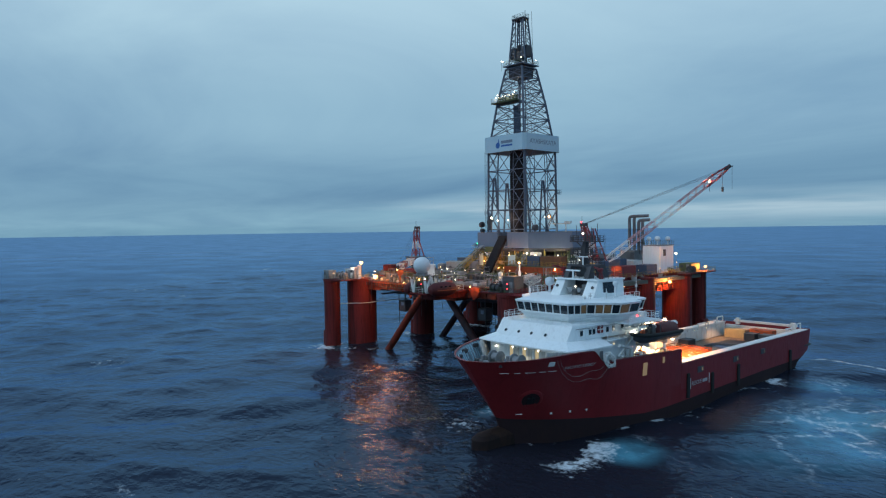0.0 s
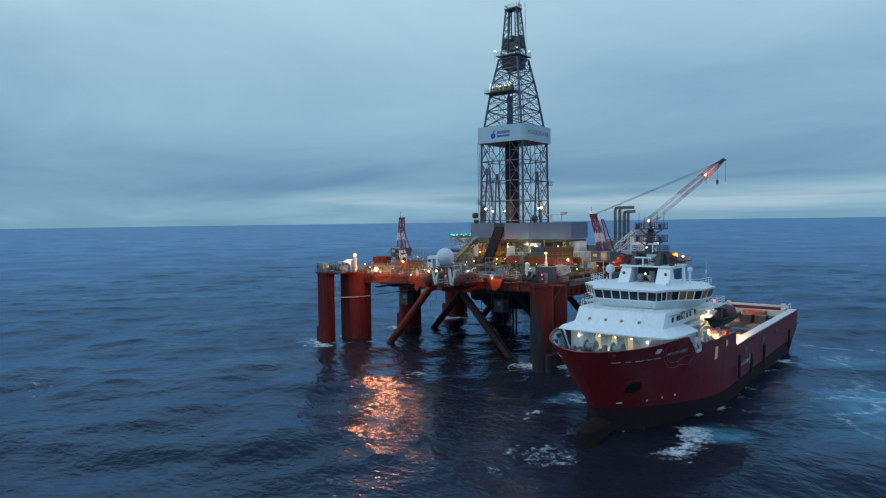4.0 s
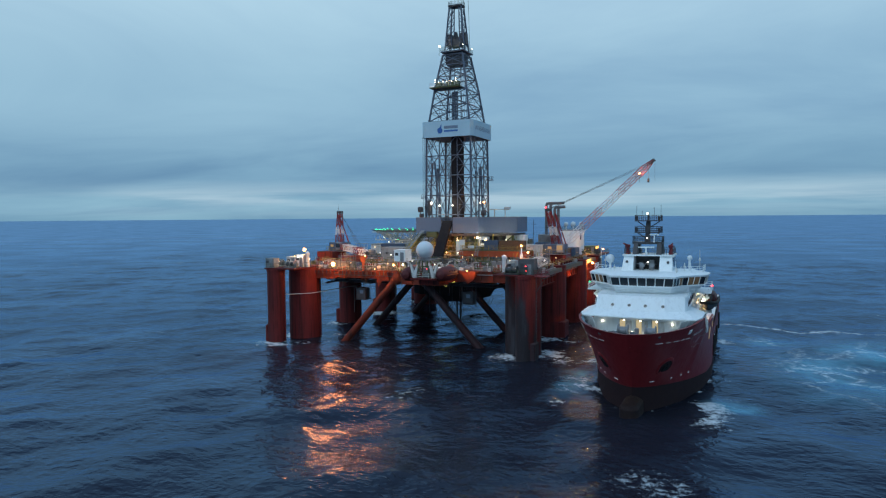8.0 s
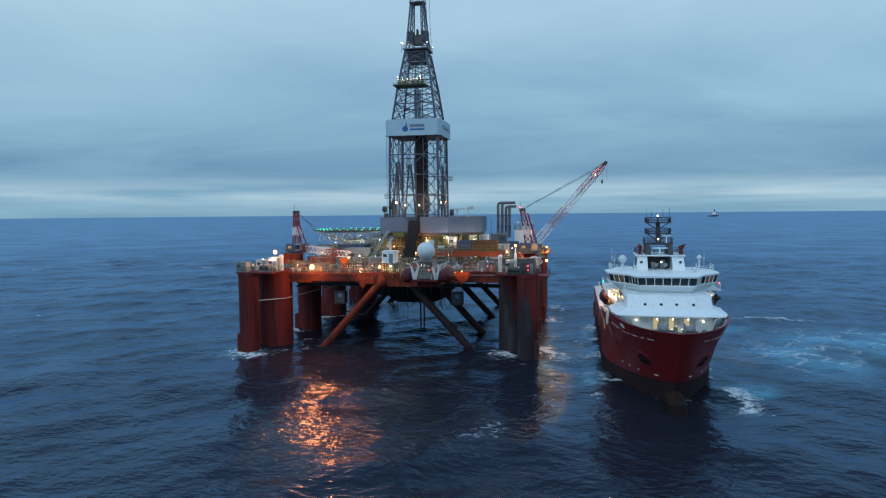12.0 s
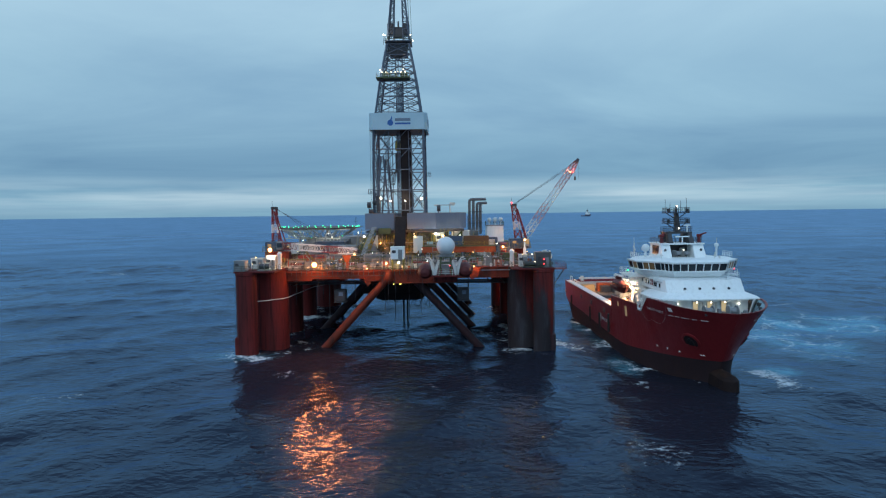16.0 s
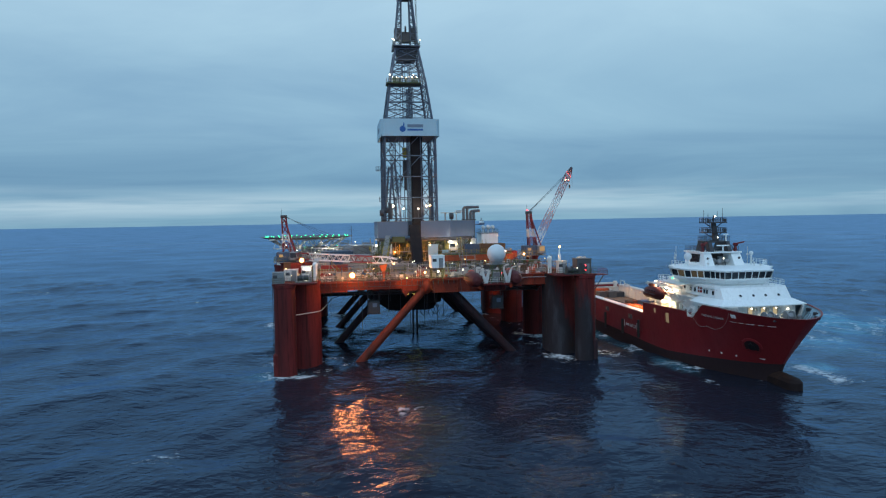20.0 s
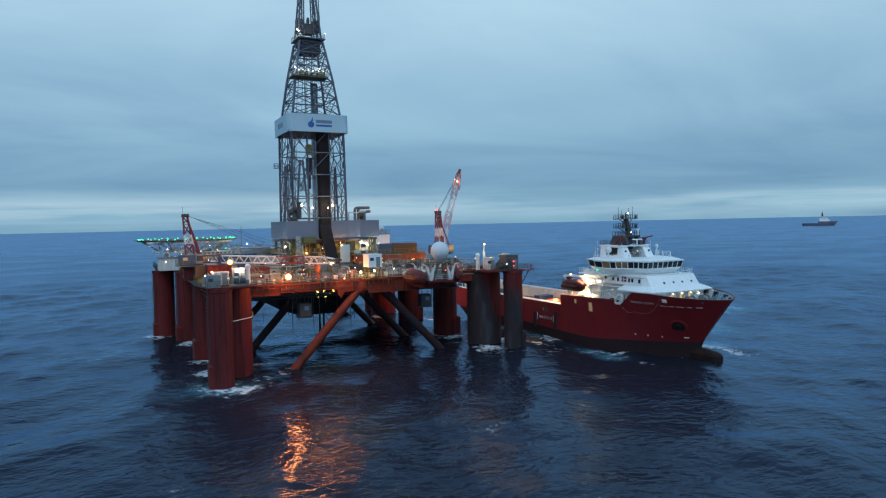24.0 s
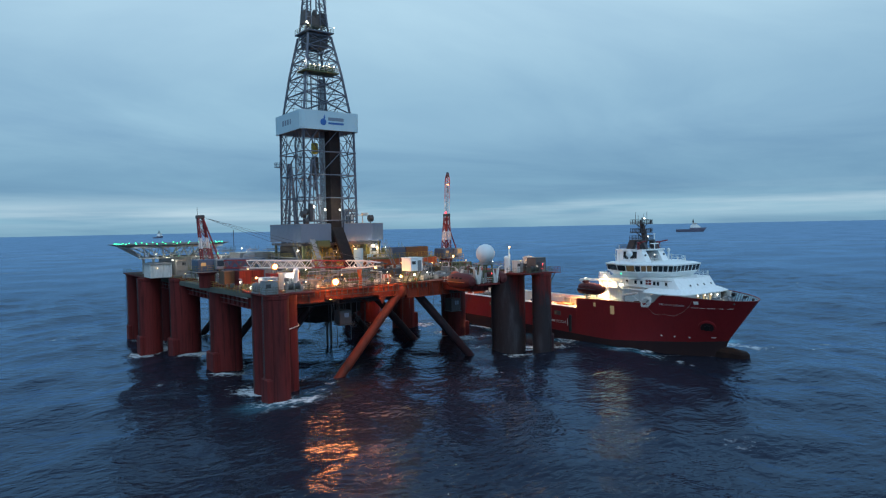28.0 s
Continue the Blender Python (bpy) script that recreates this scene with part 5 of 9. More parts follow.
def make_lifeboat(x, y, z):
    b = thing("lifeboat", "enclosed faded-red lifeboat hung in its davits", "lifeboat", "rig lifeboats", (x, y, z))
    prof = [(0.05, -3.7), (0.85, -3.4), (1.35, -2.4), (1.52, -0.6), (1.52, 1.2), (1.3, 2.7), (0.7, 3.5), (0.05, 3.7)]
    part("hull", Geo().lathe((0, 0, 0), prof, 20, "y"), LIFEBOAT, b, "", True)
    part("gunwale", Geo().box((0, 0, -0.15), (3.1, 5.2, 0.16), 0, 0.05), ORANGE, b)
    part("conning_top", Geo().box((0, 1.8, 1.35), (1.1, 1.5, 0.7), 0, 0.2), RESCUE, b)
    for yy in (-1.6, -0.4, 0.8):
        for sx in (-1, 1):
            part("window", Geo().box((sx * 1.38, yy, 0.6), (0.1, 0.5, 0.28)), GLASS, b)
    for yy in (-2.4, 2.4):
        part("fall_wire", Geo().tube((0, yy, 1.1), (0, yy, 3.4), 0.05, 5), DARK, b)
    return b


lb = make_lifeboat(9.5, -45.8, 16.9)
copy_thing(lb, pose(17.4, -45.8, 17.1))

# ---- containers, boxes and deck gear ----


def make_container(x, y, z, lx, ly, lz, mat, label, rz=0.0):
    c = thing("container", label, "container", "deck containers", (x, y, z))
    c.rotation_euler = (0, 0, radians(rz))
    part("body", Geo().box((0, 0, lz / 2), (lx - 0.12, ly - 0.12, lz - 0.1)), mat, c)
    g = Geo()
    n = max(4, int(lx / 0.4))
    for s in (-1, 1):
        g = Geo()
        for k in range(n):
            xx = -lx / 2 + (k + 0.5) * lx / n
            g.box((xx, s * (ly / 2 - 0.04), lz / 2), (lx / n * 0.5, 0.05, lz - 0.35))
        part("corrugation", g, mat, c)
    g = Geo()
    for sx in (-1, 1):
        for sy in (-1, 1):
            g.box((sx * (lx / 2 - 0.07), sy * (ly / 2 - 0.07), lz / 2), (0.16, 0.16, lz))
    for sy in (-1, 1):
        for zz in (0.08, lz - 0.08):
            g.box((0, sy * (ly / 2 - 0.07), zz), (lx, 0.15, 0.16))
            g.box((sy * (lx / 2 - 0.07), 0, zz), (0.15, ly - 0.2, 0.15))
    part("corner_frame", g, mat, c)
    return c


def make_cabin(x, y, z, lx, ly, lz, mat, label, rz=0.0):
    c = thing("deck_cabin", label, "cabin", "deck cabins", (x, y, z))
    c.rotation_euler = (0, 0, radians(rz))
    part("shell", Geo().box((0, 0, lz / 2), (lx, ly, lz), 0, 0.08), mat, c)
    part("roof_rim", Geo().box((0, 0, lz + 0.04), (lx + 0.15, ly + 0.15, 0.12)), mat, c)
    part("door", Geo().box((lx * 0.22, -ly / 2 - 0.02, 1.05), (0.85, 0.06, 2.0)), GREY, c)
    part("vent", Geo().box((-lx * 0.25, -ly / 2 - 0.03, lz * 0.65), (0.8, 0.08, 0.6)), DARK, c)
    if 18 < z < 20:
        # two legs on the deck and two knees out from the girder
        for sx in (-1, 1):
            part("leg", Geo().box((sx * (lx / 2 - 0.2), ly / 2 - 0.25, (16.5 - z) / 2), (0.22, 0.22, z - 16.5)), OLIVE, c)
            part("knee", Geo().tube((sx * (lx / 2 - 0.2), 0.75, 16.0 - z), (sx * (lx / 2 - 0.2), -ly / 2 + 0.3, 0.0), 0.12, 6), OLIVE, c)
    return c


BOXES = [
    (-28.0, -44.2, 17.1, 2.2, 2.2, 2.1, GREY, "cabin", "grey steel locker on the corner platform"),
    (-23.0, -39.4, 17.1, 1.9, 2.2, 2.8, OFFWHITE, "cabin", "white steel locker on the corner platform"),
    (-26.0, -38.8, 17.1, 2.6, 2.0, 2.2, OFFWHITE, "cabin", "floodlit white cabin on the corner platform"),
    (33.4, -41.9, 17.1, 3.1, 2.8, 3.0, DARKGREY, "cabin", "large plain grey steel locker on the corner platform"),
    (29.6, -40.0, 17.1, 1.7, 1.8, 2.5, OFFWHITE, "cabin", "white steel locker on the corner platform"),
    (3.4, -38.3, 18.85, 2.8, 3.2, 2.5, WHITE, "cabin", "white steel cabin raised on legs over the deck edge"),
    (15.7, -13.4, 20.35, 3.6, 2.4, 2.3, MIDBLUE, "box", "blue freight container on the raised pipe deck"),
    (20.9, -13.4, 20.35, 6.2, 2.4, 2.3, BROWN, "box", "brown freight container on the raised pipe deck"),
    (-24.6, -26.4, 17.6, 4.6, 2.4, 2.4, RIG_RED, "box", "red freight container beside the port crane"),
    (-27.4, -23.2, 17.6, 2.4, 3.0, 2.3, BROWN, "box", "brown tool container beside the port crane"),
    (18.5, -21.5, 16.6, 6.0, 2.4, 1.5, DARK, "box", "dark steel skid standing on the rig deck"),
    (17.2, 2.0, 16.5, 4.9, 4.0, 7.0, WHITE, "cabin", "tall white house under the end of the wind wall"),
    (23.0, -5.0, 17.0, 6.0, 2.5, 4.2, OFFWHITE, "cabin", "white office cabin beside the drill floor"),
    (24.5, 6.0, 17.0, 6.0, 3.0, 4.5, MIDBLUE, "box", "dark blue steel module standing on the rig deck"),
    (24.5, 12.0, 17.0, 7.0, 4.0, 3.8, OFFWHITE, "cabin", "white steel module standing on the rig deck"),
    (-16.5, -32.0, 16.5, 6.0, 2.5, 1.5, GREY, "box", "low grey steel skid standing on the rig deck"),
    (-17.5, -25.0, 16.5, 6.0, 2.4, 2.6, CRANE_RED, "box", "red freight container standing on the rig deck"),
    (-12.0, -12.0, 16.5, 7.0, 5.0, 4.0, GREY, "cabin", "grey machinery module standing on the rig deck"),
    (-17.0, -2.0, 16.5, 8.0, 6.0, 4.6, MIDBLUE, "cabin", "dark blue-grey machinery module standing on the rig deck"),
    (-11.5, 8.0, 16.5, 7.5, 7.0, 5.6, GREY, "cabin", "grey machinery module standing on the rig deck"),
    (-21.0, 6.0, 16.5, 6.0, 3.0, 2.6, OFFWHITE, "box", "white freight container standing on the rig deck"),
    (10.5, 15.0, 16.5, 12.0, 9.0, 5.4, GREY, "cabin", "grey engine-room house standing on the rig deck"),
    (-2.0, 20.0, 16.5, 12.0, 10.0, 5.0, OFFWHITE, "cabin", "off-white quarters module standing on the rig deck"),
    (22.5, -27.0, 16.6, 6.0, 2.5, 1.8, GREY, "box", "grey steel skid with pipework"),
    (28.0, -22.5, 16.8, 4.0, 3.0, 2.0, OLIVE, "cabin", "olive machinery box standing on the rig deck"),
    (-2.5, -23.5, 16.5, 6.5, 2.4, 2.3, GREY, "box", "grey steel skid standing on the rig deck"),
    (6.5, -24.5, 16.5, 6.0, 2.4, 2.0, DARK, "box", "dark steel skid standing on the rig deck"),
    (-28.5, 24.0, 17.1, 3.5, 4.5, 2.8, GREY, "cabin", "grey cabin below the helicopter deck"),
    (31.0, 33.0, 17.1, 3.5, 5.0, 2.2, OLIVE, "cabin", "olive machinery housing at the stern corner"),
    (19.0, 6.0, 16.6, 5.0, 12.0, 3.5, DARK, "cabin", "dark machinery house behind the drill floor"),
    (29.5, 3.0, 17.4, 3.0, 6.0, 2.6, CRANE_RED, "box", "red freight container at the deck side"),
    (29.5, 13.5, 17.4, 3.0, 5.0, 2.4, MIDBLUE, "box", "blue freight container at the deck side"),
]
for x, y, z, lx, ly, lz, mat, kind_, lab in BOXES:
    (make_cabin if kind_ == "cabin" else make_container)(x, y, z, lx, ly, lz, mat, lab)

# raised pipe deck on an orange beam beside the drill floor
raised = thing("raised_pipe_deck", "raised steel pipe deck carried on a long orange-red beam", "platform")
part("deck_plate", Geo().box((16.6, -13.4, 20.2), (17.8, 4.2, 0.24), 0, 0.04), OLIVE, raised)
part("front_beam", Geo().box((16.6, -15.6, 19.4), (18.2, 0.5, 1.3), 0, 0.04).box((16.6, -15.7, 20.05), (18.2, 0.7, 0.12)).box((16.6, -15.7, 18.75), (18.2, 0.7, 0.12)), ORANGE, raised, "orange-red plate beam")
part("rear_beam", Geo().box((16.6, -11.4, 19.4), (18.2, 0.5, 1.3), 0, 0.04), ORANGE, raised)
for x in (8.2, 13.8, 19.4, 25.0):
    for y in (-15.6, -11.4):
        part("leg", Geo().box((x, y, 17.6), (0.45, 0.45, 2.3), 0, 0.04), ORANGE, raised)
for k in range(15):
    part("beam_rib", Geo().box((8.4 + 1.2 * k, -15.9, 19.4), (0.1, 0.12, 1.15)), ORANGE, raised)
part("rail", railing([(7.8, -11.6, 20.3), (7.8, -15.4, 20.3), (25.4, -15.4, 20.3), (25.4, -11.6, 20.3)], 1.3, 1.1, 0.04), YELLOW, raised)
for k in range(6):
    part("stored_pipe", Geo().tube((8.2, -14.9 + 0.36 * k, 20.5), (13.2, -14.9 + 0.36 * k, 20.5), 0.15, 8), OLIVE if k % 2 else GREY, raised, "", True)
# white hoses heaped over the corner platform
heap = thing("hose_heap", "heap of white hoses draped over the platform edge", "hoses")
rr = random.Random(31)
for k in range(12):
    x0, z0 = 34.4 + rr.uniform(-0.6, 1.2), 18.9 + rr.uniform(0, 1.0)
    part("hose", Geo().path([(x0 + rr.uniform(-0.4, 0.4) + 0.3 * math.cos(t), -38.2 + 1.5 * math.cos(t) + rr.uniform(-0.1, 0.1), z0 + (0.9 + 0.02 * k) * math.sin(t) * (1.0 if math.sin(t) < 0 else 0.5)) for t in np.linspace(0, 6.0, 14)], 0.1, 6), RAIL_WHITE, heap, "", True)
part("stand", Geo().box((34.9, -38.2, 17.6), (1.6, 2.6, 1.0), 0, 0.06), GREY, heap)
# white lamp trunk on the corner platform
trunk = thing("lamp_post", "white floodlight post on the corner platform", "lamp post")
part("pole", Geo().lathe((30.4, -36.5, 17.1), [(0.3, 0), (0.3, 3.6), (0.14, 3.9), (0.14, 5.0)], 12), WHITE, trunk, "", True)
part("step_rungs", Geo().box((30.4, -36.85, 18.2), (0.5, 0.06, 0.06)).box((30.4, -36.85, 18.8), (0.5, 0.06, 0.06)).box((30.4, -36.85, 19.4), (0.5, 0.06, 0.06)), GREY, trunk)

# white vent posts at the front edge
for x, y in ((27.4, -38.9), (-21.3, -39.6)):
    single("vent_post", Geo().lathe((x, y, 16.9), [(0.42, 0), (0.42, 3.0), (0.5, 3.1), (0.5, 3.5), (0.2, 3.8)], 14), WHITE, "white vent post at the deck edge", "vent", "vent posts", smooth=True)

# pipe racks, winches, tanks and small gear
for k, (x, y, n_, lx) in enumerate(((-13.0, -28.5, 9, 11.0), (-4.5, -30.5, 8, 9.0), (16.0, -27.5, 9, 9.0), (12.0, -33.0, 7, 8.0), (-16.0, -20.0, 8, 9.0))):
    g = Geo()
    rr = random.Random(k)
    for i in range(n_):
        for j in range(2):
            x0 = x - lx / 2 + rr.uniform(-0.4, 0.4)
            g.tube((x0, y + 0.3 * i, 16.85 + 0.28 * j), (x0 + lx, y + 0.3 * i, 16.85 + 0.28 * j), 0.13, 6)
    t = thing("pipe_stack", "bundle of grey drill pipes lying on the deck", "pipes", "pipe stacks")
    part("pipe_bundle", g, GREY if k % 2 else OFFWHITE, t)
    for e in (-0.3, 0.3):
        part("bearer", Geo().box((x + lx * e, y + 0.15 * n_, 16.6), (0.25, 0.32 * n_, 0.25)), BROWN, t)


def make_winch(x, y, z, r, w, mat, rz=0):
    t = thing("winch", "grey mooring winch with a wire drum", "winch", "mooring winches", (x, y, z))
    t.rotation_euler = (0, 0, radians(rz))
    part("drum", Geo().tube((-w / 2, 0, r), (w / 2, 0, r), r * 0.62, 18), DARK, t, "", True)
    for sx in (-1, 0, 1):
        part("flange", Geo().tube((sx * w / 2 - 0.05, 0, r), (sx * w / 2 + 0.05, 0, r), r, 20), mat, t, "", True)
    part("frame", Geo().box((0, 0, 0.12), (w + 0.8, r * 1.8, 0.25)).box((w / 2 + 0.35, 0, r * 0.6), (0.5, r, r * 1.1), 0, 0.06), mat, t)
    return t


for x, y, rz in ((-28.5, -41.0, 90), (-23.5, -43.0, 0), (30.6, -43.6, 0), (34.0, -38.5, 90), (-29.0, 31.0, 90), (33.5, 29.0, 90)):
    make_winch(x, y, 17.1, 0.85, 2.2, GREY if x < 0 else DARK, rz)
for x, y, r, h in ((-20.0, -12.0, 1.2, 3.0), (-5.0, -14.0, 1.3, 4.0), (14.5, -6.5, 1.0, 3.5), (-14.0, 2.0, 1.4, 5.2), (20.5, -9.0, 0.9, 3.0)):
    single("storage_tank", Geo().lathe((x, y, 16.5), [(r, 0), (r, h), (r * 0.8, h + 0.3), (0.2, h + 0.45)], 20), GREY, "upright grey storage tank on the deck", "tank", "deck tanks", smooth=True)
g = Geo()
rr = random.Random(21)
for k in range(520):
    x, y = rr.uniform(-27, 33), rr.uniform(-35.5, 32)
    if -7 < x < 19 and -11 < y < 7:
        continue
    s = rr.uniform(0.25, 1.0)
    g.box((x, y, 16.5 + s * 0.6), (s * rr.uniform(0.5, 1.6), s * rr.uniform(0.5, 1.6), s * 1.2), rr.uniform(0, 90), 0.04)
for k in range(150):
    x, y, L = rr.uniform(-26, 30), rr.uniform(-35.5, 30), rr.uniform(2, 7)
    z = 16.7 + rr.uniform(0, 0.9)
    if k % 2:
        g.tube((x, y, z), (x + L, y, z), rr.uniform(0.05, 0.14), 5)
    else:
        g.tube((x, y, z), (x, y + L, z), rr.uniform(0.05, 0.14), 5)
for k in range(60):
    x, y = rr.uniform(-26, 32), rr.uniform(-35, 32)
    g.tube((x, y, 16.5), (x, y, 16.5 + rr.uniform(1.5, 4.0)), 0.06, 5)
single("deck_clutter", g, GREY, "small grey pipework, valves and boxes strewn over the deck", "deck gear", kind="stuff")
g = Geo()
for k in range(120):
    x, y = rr.uniform(-26, 32), rr.uniform(-35.5, 10)
    if -7 < x < 19 and -11 < y < 7:
        continue
    s = rr.uniform(0.25, 0.8)
    g.box((x, y, 16.5 + s * 0.6), (s, s * 1.4, s * 1.3), rr.uniform(0, 90), 0.04)
single("painted_gear", g, RAIL_WHITE, "small white-painted lockers and drums on the deck", "deck gear", kind="stuff")
for (x0, y0, z0), (x1, y1, z1) in (((-24, -31, 18.6), (0, -31, 18.6)), ((-20, -9, 20.5), (-8, -9, 20.5)), ((20, -13, 21.0), (30, -13, 19.5)), ((10, -22.9, 18.9), (22, -22.9, 18.9))):
    single("handrail", railing([(x0, y0, z0 - 1.1), (x1, y1, z1 - 1.1)], 1.5), YELLOW, "yellow steel handrail along a raised walkway", "railing", "walkway handrails")
for x, y, h in ((19.5, 10.0, 27.5), (-13.0, 15.0, 27.5), (7.0, 12.0, 27)):
    single("aerial_mast", Geo().tube((x, y, 16.5), (x, y, h), 0.07, 5).tube((x - 0.7, y, h - 1.2), (x + 0.7, y, h - 1.2), 0.04, 4), DARK, "thin dark aerial mast on the deck", "aerial", "aerial masts")
basket = thing("corner_walkway", "red railed landing jutting from the corner column", "walkway")
part("grating", Geo().box((36.6, -43.4, 16.9), (2.6, 3.0, 0.15)), CRANE_RED, basket)
part("rail", railing([(35.5, -44.8, 17), (37.8, -44.8, 17), (37.8, -42, 17), (35.5, -42, 17)], 0.8), CRANE_RED, basket)
part("strut", Geo().tube((37.6, -43.4, 16.8), (35.5, -43.4, 13.6), 0.1, 6), DARK, basket)

# ---- smaller deck machinery, each piece of its own ----


def make_manifold(x, y, z, rz, mat, n=5):
    t = thing("pipe_manifold", "grey pipe manifold with valve wheels in a steel frame" if mat is GREY else "yellow-green pipe manifold with valve wheels in a frame", "pipework", "pipe manifolds", (x, y, z))
    t.rotation_euler = (0, 0, radians(rz))
    L = 0.55 * n
    g = Geo()
    for sx in (-1, 1):
        for sy in (-1, 1):
            g.box((sx * L / 2, sy * 0.6, 1.1), (0.1, 0.1, 2.2))
    for zz in (0.05, 2.15):
        for sy in (-1, 1):
            g.box((0, sy * 0.6, zz), (L, 0.1, 0.1))
        for sx in (-1, 1):
            g.box((sx * L / 2, 0, zz), (0.1, 1.2, 0.1))
    part("frame", g, OLIVE, t)
    part("header_pipe", Geo().tube((-L / 2 - 0.4, 0, 0.5), (L / 2 + 0.4, 0, 0.5), 0.16, 10), mat, t, "", True)
    part("header_pipe", Geo().tube((-L / 2 - 0.2, 0.25, 1.7), (L / 2 + 0.2, 0.25, 1.7), 0.13, 10), mat, t, "", True)
    for k in range(n):
        xx = -L / 2 + (k + 0.5) * L / n
        part("riser_pipe", Geo().path([(xx, 0, 0.5), (xx, 0, 1.2), (xx, 0.25, 1.7), (xx, 0.25, 2.3)], 0.08, 8), mat, t, "", True)
        part("valve_wheel", Geo().tube((xx, -0.25, 1.1), (xx, -0.3, 1.1), 0.2, 10).tube((xx, 0, 1.1), (xx, -0.3, 1.1), 0.04, 5), CRANE_RED, t)
    return t


def make_bottle_rack(x, y, z, rz, n=6):
    t = thing("bottle_rack", "steel rack of upright gas bottles on the deck", "gas bottles", "gas bottle racks", (x, y, z))
    t.rotation_euler = (0, 0, radians(rz))
    for k in range(n):
        for j in range(2):
            part("gas_bottle", Geo().lathe((-0.15 * n + 0.3 * k, -0.15 + 0.3 * j, 0.08), [(0.13, 0), (0.13, 1.35), (0.05, 1.5), (0.05, 1.62)], 10), RESCUE if (k + j) % 3 else OFFWHITE, t, "", True)
    part("cage", Geo().box((0, 0, 0.04), (0.3 * n + 0.2, 0.8, 0.08)).box((0, -0.38, 0.9), (0.3 * n + 0.2, 0.06, 0.08)).box((0, 0.38, 0.9), (0.3 * n + 0.2, 0.06, 0.08)), YELLOW, t)
    return t


def make_cable_drum(x, y, z, rz):
    t = thing("cable_drum", "cable drum standing on its rim on deck", "drum", "cable drums", (x, y, z))
    t.rotation_euler = (0, 0, radians(rz))
    part("core", Geo().tube((-0.5, 0, 0.9), (0.5, 0, 0.9), 0.62, 16), DARK, t, "", True)
    for s in (-1, 1):
        part("flange", Geo().tube((s * 0.5, 0, 0.9), (s * 0.58, 0, 0.9), 0.9, 20), BROWN, t, "", True)
    return t


def make_scaffold(x, y, z, lx, ly, h, rz=0):
    t = thing("scaffold_tower", "grey tube scaffold with a railed plank deck", "scaffold", "scaffold towers", (x, y, z))
    t.rotation_euler = (0, 0, radians(rz))
    for sx in (-1, 1):
        for sy in (-1, 1):
            part("standard", Geo().tube((sx * lx / 2, sy * ly / 2, 0), (sx * lx / 2, sy * ly / 2, h + 1.1), 0.045, 5), GREY, t)
    g = Geo()
    for zz in np.arange(1.0, h + 1.2, 1.05):
        for sy in (-1, 1):
            g.tube((-lx / 2, sy * ly / 2, zz), (lx / 2, sy * ly / 2, zz), 0.035, 5)
        for sx in (-1, 1):
            g.tube((sx * lx / 2, -ly / 2, zz), (sx * lx / 2, ly / 2, zz), 0.035, 5)
    g.tube((-lx / 2, -ly / 2, 0.1), (lx / 2, -ly / 2, h), 0.035, 5).tube((lx / 2, ly / 2, 0.1), (-lx / 2, ly / 2, h), 0.035, 5)
    part("ledgers", g, GREY, t)
    for k in range(3):
        part("plank", Geo().box((0, -ly / 3 + k * ly / 3, h), (lx, ly / 3 * 0.9, 0.06)), DECKWOOD, t)
    return t


def make_pump(x, y, z, rz, mat):
    t = thing("pump_skid", "motor and pump on a steel skid", "pump", "pump skids", (x, y, z))
    t.rotation_euler = (0, 0, radians(rz))
    part("skid", Geo().box((0, 0, 0.12), (2.6, 1.1, 0.24)), DARK, t)
    part("motor", Geo().tube((-1.1, 0, 0.75), (0.0, 0, 0.75), 0.42, 16).box((-0.55, 0, 1.2), (0.4, 0.4, 0.25), 0, 0.03), mat, t, "", True)
    part("coupling", Geo().tube((0.0, 0, 0.75), (0.35, 0, 0.75), 0.15, 10), YELLOW, t)
    part("casing", Geo().tube((0.35, 0, 0.75), (0.75, 0, 0.75), 0.5, 18).tube((0.55, 0, 0.75), (0.55, 0, 1.7), 0.16, 10), GREY, t, "", True)
    part("outlet_pipe", Geo().path([(0.55, 0, 1.7), (0.7, 0, 1.95), (1.2, 0, 2.0), (1.9, 0, 2.0)], 0.14, 8), GREY, t, "", True)
    return t


def make_stair(x, y, z, rise, rz):
    t = thing("deck_stair", "steep steel stair with yellow handrails", "stairs", "deck stairs", (x, y, z))
    t.rotation_euler = (0, 0, radians(rz))
    run = rise * 0.85
    for s in (-1, 1):
        part("stringer", Geo().tube((s * 0.42, 0, 0), (s * 0.42, run, rise), 0.07, 4), GREY, t)
        part("handrail", Geo().tube((s * 0.45, 0, 1.0), (s * 0.45, run, rise + 1.0), 0.035, 5).tube((s * 0.45, 0, 0), (s * 0.45, 0, 1.0), 0.03, 5).tube((s * 0.45, run / 2, rise / 2), (s * 0.45, run / 2, rise / 2 + 1.0), 0.03, 5).tube((s * 0.45, run, rise), (s * 0.45, run, rise + 1.0), 0.03, 5), YELLOW, t)
    k = int(rise / 0.22)
    for i in range(k):
        part("tread", Geo().box((0, run * (i + 0.5) / k, rise * (i + 0.5) / k), (0.8, 0.22, 0.04)), GREY, t)
    return t


